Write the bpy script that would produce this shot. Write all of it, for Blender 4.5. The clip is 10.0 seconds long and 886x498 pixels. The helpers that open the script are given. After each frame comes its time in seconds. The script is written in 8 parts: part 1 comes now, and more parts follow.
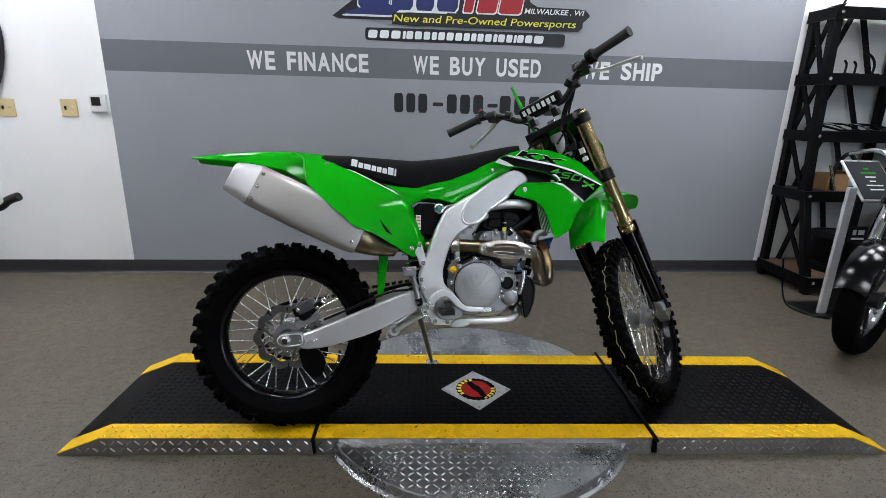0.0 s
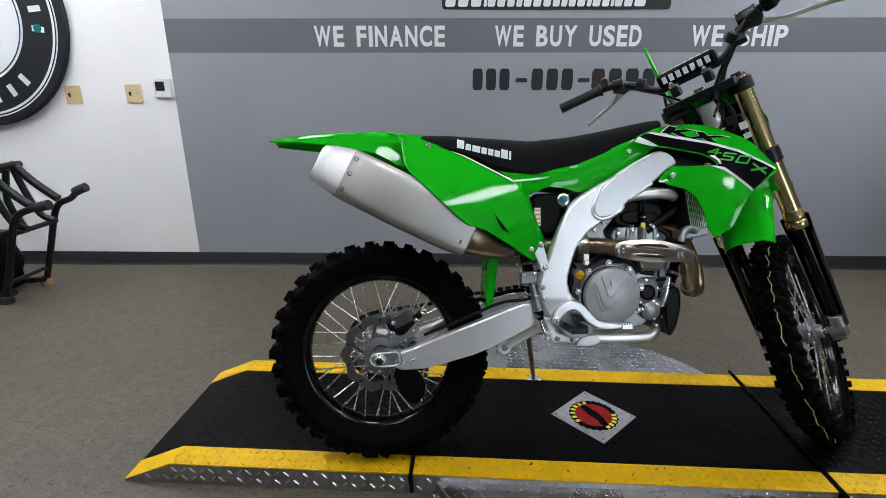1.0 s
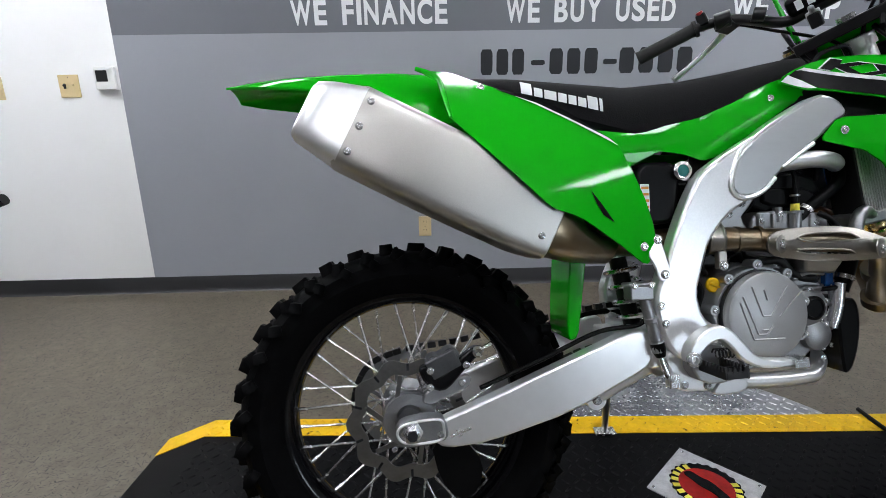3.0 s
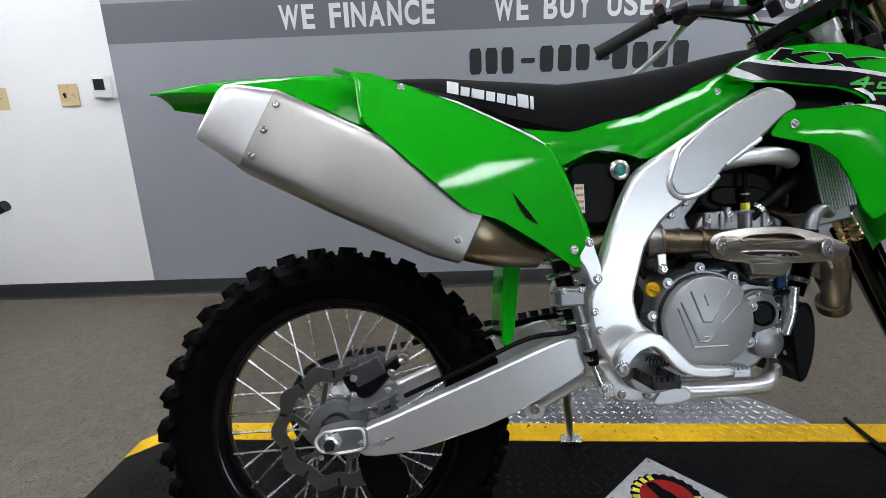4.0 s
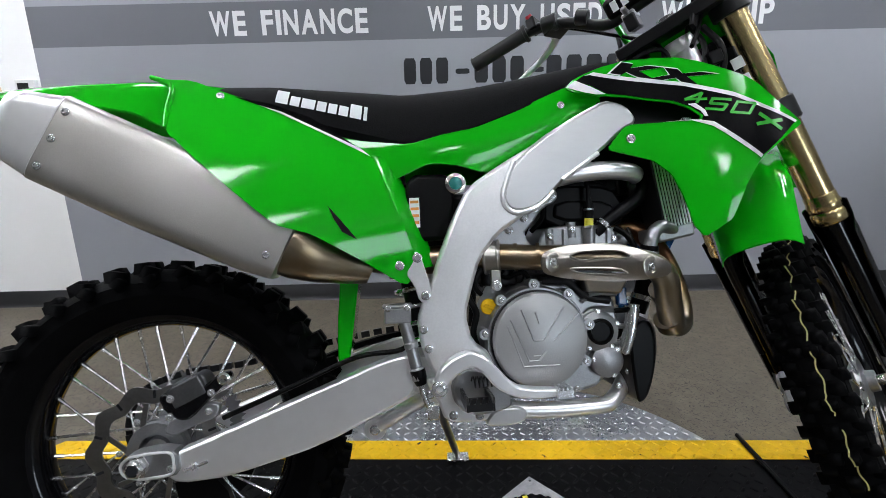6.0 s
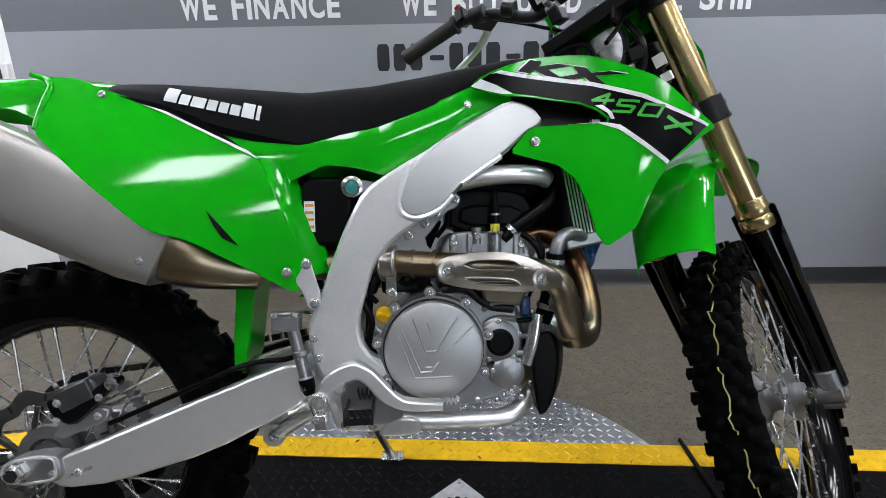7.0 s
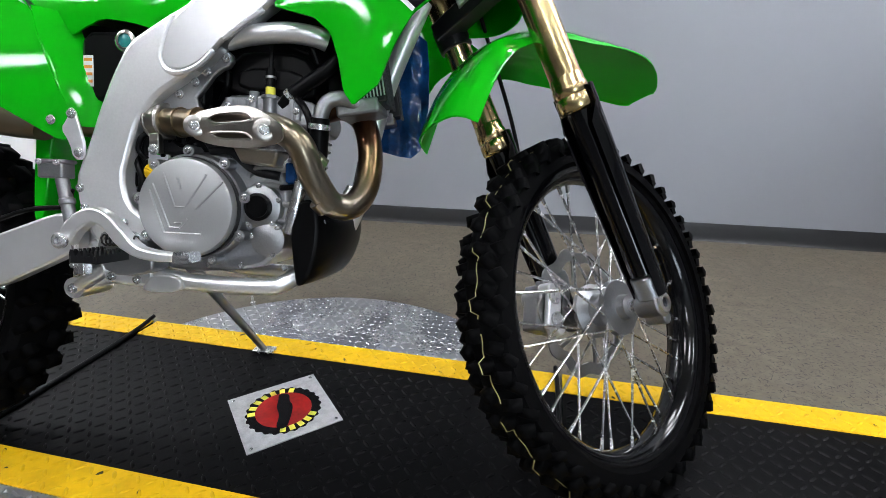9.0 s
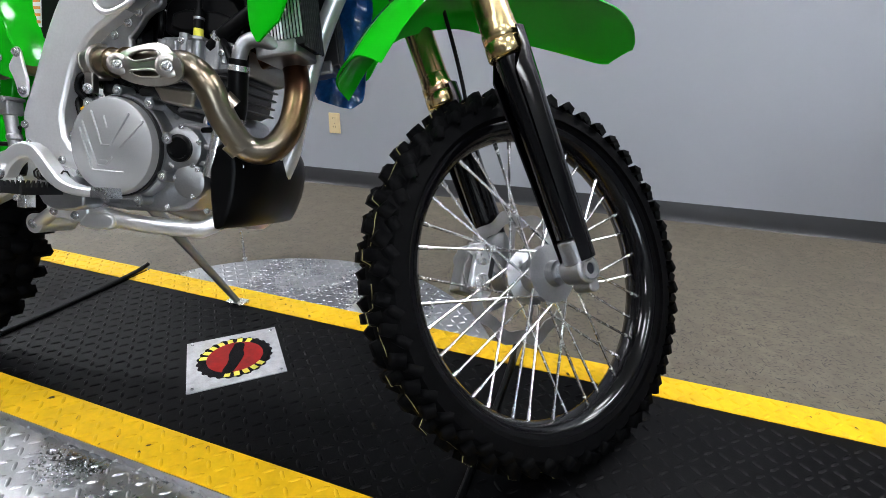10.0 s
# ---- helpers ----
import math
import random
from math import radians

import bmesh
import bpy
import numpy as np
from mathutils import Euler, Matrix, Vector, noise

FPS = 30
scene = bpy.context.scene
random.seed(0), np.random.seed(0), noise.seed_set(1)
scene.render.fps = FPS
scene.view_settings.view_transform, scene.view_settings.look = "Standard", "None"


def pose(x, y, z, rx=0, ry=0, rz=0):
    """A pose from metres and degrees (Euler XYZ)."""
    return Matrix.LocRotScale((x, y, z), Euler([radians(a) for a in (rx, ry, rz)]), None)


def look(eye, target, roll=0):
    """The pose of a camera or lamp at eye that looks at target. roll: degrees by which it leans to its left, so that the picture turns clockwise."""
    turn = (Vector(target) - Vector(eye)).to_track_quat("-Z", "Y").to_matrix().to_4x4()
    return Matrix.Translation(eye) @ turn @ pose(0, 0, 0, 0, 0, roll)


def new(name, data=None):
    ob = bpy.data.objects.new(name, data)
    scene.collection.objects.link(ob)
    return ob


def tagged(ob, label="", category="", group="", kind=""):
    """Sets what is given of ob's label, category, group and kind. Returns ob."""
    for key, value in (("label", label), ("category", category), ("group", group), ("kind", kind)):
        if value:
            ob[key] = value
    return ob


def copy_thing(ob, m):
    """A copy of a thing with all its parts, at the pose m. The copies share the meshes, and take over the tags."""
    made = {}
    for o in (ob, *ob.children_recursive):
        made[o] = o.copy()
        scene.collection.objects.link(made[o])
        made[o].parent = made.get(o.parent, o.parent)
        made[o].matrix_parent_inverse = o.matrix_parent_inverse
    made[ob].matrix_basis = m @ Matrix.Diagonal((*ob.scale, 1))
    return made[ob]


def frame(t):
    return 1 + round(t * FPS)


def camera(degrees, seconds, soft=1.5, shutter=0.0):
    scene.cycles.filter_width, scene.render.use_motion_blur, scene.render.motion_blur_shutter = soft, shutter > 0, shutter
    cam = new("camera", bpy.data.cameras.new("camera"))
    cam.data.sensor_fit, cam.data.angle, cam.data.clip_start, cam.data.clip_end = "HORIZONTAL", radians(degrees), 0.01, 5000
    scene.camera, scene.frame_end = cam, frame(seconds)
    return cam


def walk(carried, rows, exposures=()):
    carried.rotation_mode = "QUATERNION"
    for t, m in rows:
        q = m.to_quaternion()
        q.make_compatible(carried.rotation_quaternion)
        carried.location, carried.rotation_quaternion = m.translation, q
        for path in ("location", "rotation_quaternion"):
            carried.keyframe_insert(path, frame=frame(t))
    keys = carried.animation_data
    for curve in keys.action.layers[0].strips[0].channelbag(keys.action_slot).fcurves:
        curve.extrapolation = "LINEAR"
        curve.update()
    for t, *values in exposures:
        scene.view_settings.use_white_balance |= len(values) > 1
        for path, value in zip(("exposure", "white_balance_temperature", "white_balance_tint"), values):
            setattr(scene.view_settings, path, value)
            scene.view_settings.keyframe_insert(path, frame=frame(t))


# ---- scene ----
cam = camera(84.0, 10.0, soft=0.2)
PATH = [
    (0, (0.405, -1.752, 1.236), (0.558, 0.164, 0.683), 1.43),
    (0.5, (0.308, -1.559, 1.214), (0.370, 0.362, 0.662), 0.50),
    (1, (0.194, -1.417, 1.181), (0.161, 0.489, 0.575), 0.04),
    (1.5, (0.097, -1.223, 1.109), (0.210, 0.658, 0.439), 0.69),
    (2, (-0.000, -1.052, 1.070), (0.174, 0.839, 0.444), -0.30),
    (2.5, (-0.021, -0.964, 1.013), (0.124, 0.947, 0.439), -1.49),
    (2.7, (-0.009, -0.936, 0.992), (0.106, 0.986, 0.453), -1.25),
    (3.8, (0.177, -0.906, 0.984), (0.118, 1.027, 0.472), -1.94),
    (4, (0.215, -0.897, 0.983), (0.167, 1.034, 0.465), -2.14),
    (4.5, (0.299, -0.885, 0.986), (0.270, 1.047, 0.470), -2.29),
    (5, (0.378, -0.877, 0.990), (0.352, 1.054, 0.469), -2.34),
    (5.5, (0.433, -0.869, 0.982), (0.410, 1.067, 0.478), -1.48),
    (5.7, (0.448, -0.866, 0.978), (0.470, 1.074, 0.492), -1.29),
    (6.8, (0.687, -0.840, 0.988), (0.612, 1.097, 0.494), -1.82),
    (7, (0.707, -0.822, 1.006), (0.665, 1.100, 0.455), -0.97),
    (7.5, (0.815, -0.810, 0.993), (0.762, 1.105, 0.418), -0.00),
    (8, (0.983, -0.811, 0.943), (0.822, 1.084, 0.325), 0.61),
    (8.5, (1.144, -0.802, 0.878), (0.888, 1.078, 0.247), -0.51),
    (9, (1.250, -0.782, 0.828), (0.914, 1.069, 0.151), 0.49),
    (9.5, (1.367, -0.742, 0.788), (0.892, 1.058, 0.056), -0.22),
    (10, (1.484, -0.711, 0.774), (0.935, 1.060, 0.024), 1.24),
]
walk(cam, [(t, look(eye, target, roll)) for t, eye, target, roll in PATH], [(0, -0.27), (0.6, -0.28), (1.5, -0.17), (2.5, -0.06), (4, -0.15), (5.5, -0.06), (7.5, 0.03), (8.5, 0.28), (9.2, 0.44), (10, 0.49)])

# ---- world, daylight and lamps ----
world = bpy.data.worlds.new("world")
scene.world = world
world.use_nodes = True
wn = world.node_tree
sky = wn.nodes.new("ShaderNodeTexSky")
sky.sky_type, sky.sun_disc = "NISHITA", False
sky.sun_elevation, sky.sun_rotation = radians(35), radians(200)
wn.links.new(sky.outputs[0], wn.nodes["Background"].inputs[0])
wn.nodes["Background"].inputs[1].default_value = 0.1

PANEL_GLOW = 26.0        # ceiling panels
WINDOW_WATTS = 56.0     # daylight in the shop window behind the camera


# ---- materials ----
def node_mat(name):
    m = bpy.data.materials.new(name)
    m.use_nodes = True
    nt = m.node_tree
    return m, nt, nt.nodes["Principled BSDF"], nt.nodes.new, nt.links.new


def ramp_node(nt, stops):
    r = nt.nodes.new("ShaderNodeValToRGB")
    while len(r.color_ramp.elements) < len(stops):
        r.color_ramp.elements.new(0.5)
    for e, (p, c) in zip(r.color_ramp.elements, stops):
        e.position, e.color = p, (*c, 1)
    return r


def surface(name, base, rough=0.5, metal=0.0, var=0.12, scale=9.0, fine=140.0, bump=0.05, coat=0.0, rough_var=0.08, spec=0.5, stretch=None):
    """A surface with blotches and grain at two scales, in metres."""
    m, nt, p, node, link = node_mat(name)
    co = node("ShaderNodeTexCoord")
    src = co.outputs["Object"]
    if stretch:
        mp = node("ShaderNodeMapping")
        mp.inputs["Scale"].default_value = stretch
        link(src, mp.inputs[0])
        src = mp.outputs[0]
    big, small = node("ShaderNodeTexNoise"), node("ShaderNodeTexNoise")
    for n, s, d in ((big, scale, 4), (small, fine, 3)):
        n.inputs["Scale"].default_value, n.inputs["Detail"].default_value = s, d
        link(src, n.inputs["Vector"])
    mix = node("ShaderNodeMath")
    mix.operation = "MULTIPLY_ADD"
    link(big.outputs["Fac"], mix.inputs[0])
    mix.inputs[1].default_value = 0.65
    sc = node("ShaderNodeMath")
    sc.operation = "MULTIPLY"
    link(small.outputs["Fac"], sc.inputs[0])
    sc.inputs[1].default_value = 0.35
    link(sc.outputs[0], mix.inputs[2])
    lo = tuple(max(0, c * (1 - var)) for c in base)
    hi = tuple(min(1, c * (1 + var)) for c in base)
    r = ramp_node(nt, [(0.3, lo), (0.7, hi)])
    link(mix.outputs[0], r.inputs[0])
    link(r.outputs[0], p.inputs["Base Color"])
    rr = node("ShaderNodeMapRange")
    rr.inputs["To Min"].default_value = max(0.02, rough - rough_var)
    rr.inputs["To Max"].default_value = min(1, rough + rough_var)
    link(mix.outputs[0], rr.inputs[0])
    link(rr.outputs[0], p.inputs["Roughness"])
    p.inputs["Metallic"].default_value = metal
    p.inputs["Coat Weight"].default_value = coat
    p.inputs["Coat Roughness"].default_value = 0.06
    p.inputs["Specular IOR Level"].default_value = spec
    if bump:
        b = node("ShaderNodeBump")
        b.inputs["Strength"].default_value, b.inputs["Distance"].default_value = bump, 0.002
        link(small.outputs["Fac"], b.inputs["Height"])
        link(b.outputs[0], p.inputs["Normal"])
    return m


GREEN = surface("green_plastic", (0.004, 0.42, 0.006), 0.085, var=0.04, bump=0.004, rough_var=0.02, spec=0.36)
BLACK_PLASTIC = surface("black_plastic", (0.0022, 0.0022, 0.0025), 0.36, var=0.3, bump=0.06, spec=0.12)
GLOSS_BLACK = surface("gloss_black_plastic", (0.002, 0.002, 0.0026), 0.14, var=0.2, bump=0.01, rough_var=0.04, spec=0.36)
SATIN_BLACK = surface("satin_black_metal", (0.007, 0.007, 0.008), 0.33, metal=0.0, var=0.25, bump=0.03, spec=0.4)
SEAT_VINYL = surface("seat_vinyl", (0.0035, 0.0035, 0.0042), 0.66, var=0.25, fine=420, bump=0.25, spec=0.09)
RUBBER = surface("tyre_rubber", (0.0030, 0.0030, 0.0033), 0.62, var=0.5, scale=30, fine=300, bump=0.18, spec=0.032)
GRIP = surface("grip_rubber", (0.014, 0.014, 0.014), 0.7, var=0.2, fine=300, bump=0.3)
ALU = surface("brushed_aluminium", (0.90, 0.90, 0.912), 0.31, metal=0.78, var=0.04, scale=9, fine=60, bump=0.0, rough_var=0.05)
ALU_FRAME = surface("satin_aluminium", (0.90, 0.90, 0.912), 0.33, metal=0.68, var=0.08, scale=10, fine=260, bump=0.06)
CAST = surface("cast_aluminium", (0.36, 0.365, 0.375), 0.38, metal=0.9, var=0.14, scale=22, fine=320, bump=0.22)
CAST_MID = surface("mid_cast_metal", (0.11, 0.112, 0.118), 0.42, metal=0.8, var=0.2, scale=22, fine=300, bump=0.2)
CAST_DARK = surface("dark_cast_metal", (0.022, 0.022, 0.024), 0.45, metal=0.5, var=0.25, scale=22, fine=260, bump=0.22)
COVER = surface("magnesium_grey_cover", (0.42, 0.425, 0.43), 0.40, metal=0.6, var=0.07, fine=420, bump=0.12)
STEEL = surface("steel", (0.82, 0.82, 0.83), 0.27, metal=1.0, var=0.05, bump=0.0, rough_var=0.04)
DISC_STEEL = surface("brake_disc_steel", (0.28, 0.276, 0.27), 0.30, metal=1.0, var=0.2, scale=30, bump=0.05)
STEEL_GREY = surface("pale_disc_steel", (0.46, 0.455, 0.445), 0.32, metal=1.0, var=0.12, scale=30, bump=0.04)
CHROME = surface("chrome", (0.8, 0.8, 0.8), 0.08, metal=1.0, var=0.05, bump=0.0, rough_var=0.03)
BOLT_STEEL = surface("zinc_bolt_steel", (0.60, 0.60, 0.61), 0.26, metal=0.75, var=0.10, bump=0.0)
POLISHED = surface("polished_forged_aluminium", (0.62, 0.625, 0.635), 0.34, metal=1.0, var=0.03, scale=9, fine=70, bump=0.0, rough_var=0.03, stretch=(2, 2, 9))
SHIELD_STEEL = surface("dull_shield_steel", (0.44, 0.415, 0.38), 0.30, metal=1.0, var=0.12, scale=20, fine=300, bump=0.06)
TITAN = surface("titanium_canister", (0.52, 0.505, 0.48), 0.40, metal=1.0, var=0.08, scale=7, fine=500, bump=0.10)
GOLD = surface("gold_anodised", (0.64, 0.50, 0.25), 0.24, metal=1.0, var=0.1, scale=25, fine=90, bump=0.03, stretch=(6, 6, 1))
YELLOW = surface("yellow_paint", (0.72, 0.43, 0.004), 0.50, var=0.14, scale=14, fine=90, bump=0.2, spec=0.22)
WHITE_VINYL = surface("white_decal", (0.78, 0.79, 0.80), 0.35, var=0.04, bump=0.0)
BLACK_DECAL = surface("black_decal", (0.0015, 0.0015, 0.002), 0.26, var=0.1, bump=0.0, rough_var=0.03, spec=0.07)
GREEN_DECAL = surface("green_decal", (0.02, 0.33, 0.02), 0.25, var=0.05, bump=0.0)
RED = surface("red_decal", (0.27, 0.006, 0.005), 0.42, var=0.35, scale=30, bump=0.05, spec=0.15)
YELLOW_DECAL = surface("yellow_decal", (0.78, 0.72, 0.07), 0.4, var=0.08, bump=0.0)
CHALK = surface("pale_yellow_marking", (0.62, 0.56, 0.22), 0.6, var=0.3, scale=40, bump=0.0)
ORANGE_DECAL = surface("orange_decal", (0.75, 0.28, 0.04), 0.4, var=0.08, bump=0.0)
BEIGE = surface("ivory_plastic", (0.66, 0.52, 0.29), 0.4, var=0.05, bump=0.02)
WHITE_PLASTIC = surface("white_plastic", (0.78, 0.78, 0.77), 0.42, var=0.04, bump=0.02)
BASE_RUBBER = surface("black_cove_base", (0.022, 0.022, 0.024), 0.5, var=0.2, bump=0.08)
BLUE_DECAL = surface("blue_decal", (0.012, 0.022, 0.12), 0.4, var=0.08, bump=0.0)
RED_DECAL = surface("crimson_decal", (0.36, 0.012, 0.02), 0.4, var=0.08, bump=0.0)
SIGN_BLACK = surface("sign_black", (0.006, 0.007, 0.011), 0.6, var=0.2, bump=0.02)
SLATE = surface("slate_blue_decal", (0.075, 0.11, 0.18), 0.4, var=0.1, bump=0.0)
CARDBOARD = surface("cardboard", (0.36, 0.20, 0.09), 0.8, var=0.15, bump=0.1)
WOOD = surface("shelf_wood", (0.13, 0.075, 0.045), 0.6, var=0.25, scale=5, fine=60, bump=0.1, stretch=(1, 8, 8))
SHELF_STEEL = surface("black_shelf_steel", (0.004, 0.004, 0.0045), 0.42, metal=0.0, spec=0.16, var=0.25, bump=0.08)
TEAL = surface("teal_plastic", (0.02, 0.20, 0.18), 0.25, var=0.05, bump=0.0)
BLUE_FILM = surface("blue_plastic_film", (0.006, 0.055, 0.19), 0.14, var=0.5, scale=30, bump=0.35)
CEILING_PAINT = surface("ceiling_tile", (0.72, 0.72, 0.70), 0.85, var=0.06, scale=3, fine=220, bump=0.3)
DARK_WALL = surface("grey_wall_paint", (0.20, 0.20, 0.21), 0.6, var=0.05, scale=1.3, fine=260, bump=0.10)
RAMP_BLACK = surface("black_deck_coating", (0.0024, 0.0024, 0.0027), 0.42, var=0.35, scale=5, fine=160, bump=0.15, spec=0.07)
PLATE = surface("bright_tread_plate", (0.40, 0.405, 0.42), 0.28, metal=1.0, var=0.2, scale=5.5, fine=140, bump=0.05, rough_var=0.11)
SIDE_PLATE = surface("dull_tread_plate", (0.46, 0.46, 0.47), 0.31, metal=0.95, var=0.25, scale=8, fine=90, bump=0.06)
BADGE_PLATE = surface("badge_plate", (0.50, 0.50, 0.51), 0.4, metal=0.6, var=0.25, scale=50, fine=260, bump=0.1)


def chipped_yellow():
    """Yellow paint on raised lugs, worn through to dark metal in places."""
    m, nt, p, node, link = node_mat("chipped_yellow_paint")
    co, n, q = node("ShaderNodeTexCoord"), node("ShaderNodeTexNoise"), node("ShaderNodeTexNoise")
    n.inputs["Scale"].default_value, n.inputs["Detail"].default_value = 26, 3
    q.inputs["Scale"].default_value, q.inputs["Detail"].default_value = 120, 3
    for k in (n, q):
        link(co.outputs["Object"], k.inputs["Vector"])
    add = node("ShaderNodeMath")
    add.operation = "MULTIPLY_ADD"
    link(q.outputs["Fac"], add.inputs[0])
    add.inputs[1].default_value = 0.35
    link(n.outputs["Fac"], add.inputs[2])
    r = ramp_node(nt, [(0.50, (0.045, 0.034, 0.012)), (0.54, (0.60, 0.35, 0.004)), (0.80, (0.74, 0.45, 0.006))])
    link(add.outputs[0], r.inputs[0])
    link(r.outputs[0], p.inputs["Base Color"])
    p.inputs["Roughness"].default_value, p.inputs["Specular IOR Level"].default_value = 0.5, 0.22
    return m


YELLOW_LUG = chipped_yellow()


def header_metal():
    """Heat-stained steel: straw, bronze and plum bands along the pipe."""
    m, nt, p, node, link = node_mat("heat_stained_steel")
    co, n = node("ShaderNodeTexCoord"), node("ShaderNodeTexNoise")
    n.inputs["Scale"].default_value, n.inputs["Detail"].default_value = 9, 5
    link(co.outputs["Object"], n.inputs["Vector"])
    r = ramp_node(nt, [(0.18, (0.085, 0.036, 0.026)), (0.34, (0.17, 0.085, 0.045)), (0.50, (0.24, 0.165, 0.085)), (0.66, (0.27, 0.222, 0.155)), (0.84, (0.31, 0.275, 0.225))])
    sep = node("ShaderNodeSeparateXYZ")
    link(co.outputs["Object"], sep.inputs[0])
    along = node("ShaderNodeMapRange")      # hottest, so darkest, next to the cylinder head
    along.inputs["From Min"].default_value, along.inputs["From Max"].default_value = -0.16, -0.01
    along.inputs["To Min"].default_value, along.inputs["To Max"].default_value = 0.20, -0.22
    link(sep.outputs["Y"], along.inputs[0])
    heat = node("ShaderNodeMath")
    link(along.outputs[0], heat.inputs[0])
    link(n.outputs["Fac"], heat.inputs[1])
    link(heat.outputs[0], r.inputs[0])
    link(r.outputs[0], p.inputs["Base Color"])
    p.inputs["Metallic"].default_value, p.inputs["Roughness"].default_value = 1.0, 0.3
    return m


HEADER = header_metal()


def painted_wall():
    """White wall with a grey field, a dark grey band and white margins, as painted."""
    m, nt, p, node, link = node_mat("painted_wall")
    co, sep = node("ShaderNodeTexCoord"), node("ShaderNodeSeparateXYZ")
    link(co.outputs["Object"], sep.inputs[0])

    def step(out, edge, op="GREATER_THAN"):
        k = node("ShaderNodeMath")
        k.operation = op
        link(out, k.inputs[0])
        k.inputs[1].default_value = edge
        return k.outputs[0]

    def both(a, b):
        k = node("ShaderNodeMath")
        k.operation = "MULTIPLY"
        link(a, k.inputs[0])
        link(b, k.inputs[1])
        return k.outputs[0]

    field = both(step(sep.outputs["X"], -1.60), step(sep.outputs["X"], 3.24, "LESS_THAN"))
    band = both(field, both(step(sep.outputs["Z"], 1.420), step(sep.outputs["Z"], 1.617, "LESS_THAN")))
    n1, n2 = node("ShaderNodeTexNoise"), node("ShaderNodeTexNoise")
    n1.inputs["Scale"].default_value, n1.inputs["Detail"].default_value = 1.1, 4
    n2.inputs["Scale"].default_value, n2.inputs["Detail"].default_value = 170, 3
    for n in (n1, n2):
        link(co.outputs["Object"], n.inputs["Vector"])
    shade = ramp_node(nt, [(0.3, (0.95, 0.95, 0.95)), (0.7, (1.03, 1.03, 1.03))])
    link(n1.outputs["Fac"], shade.inputs[0])
    a, b, c = node("ShaderNodeMix"), node("ShaderNodeMix"), node("ShaderNodeMix")
    for k in (a, b, c):
        k.data_type = "RGBA"
    a.inputs["A"].default_value, a.inputs["B"].default_value = (0.87, 0.87, 0.87, 1), (0.305, 0.317, 0.350, 1)
    link(field, a.inputs["Factor"])
    link(a.outputs["Result"], b.inputs["A"])
    b.inputs["B"].default_value = (0.142, 0.148, 0.168, 1)
    link(band, b.inputs["Factor"])
    c.blend_type = "MULTIPLY"
    c.inputs["Factor"].default_value = 1
    link(b.outputs["Result"], c.inputs["A"])
    link(shade.outputs[0], c.inputs["B"])
    link(c.outputs["Result"], p.inputs["Base Color"])
    p.inputs["Roughness"].default_value = 0.48
    bu = node("ShaderNodeBump")
    bu.inputs["Strength"].default_value, bu.inputs["Distance"].default_value = 0.12, 0.002
    link(n2.outputs["Fac"], bu.inputs["Height"])
    link(bu.outputs[0], p.inputs["Normal"])
    return m


PAINTED_WALL = painted_wall()


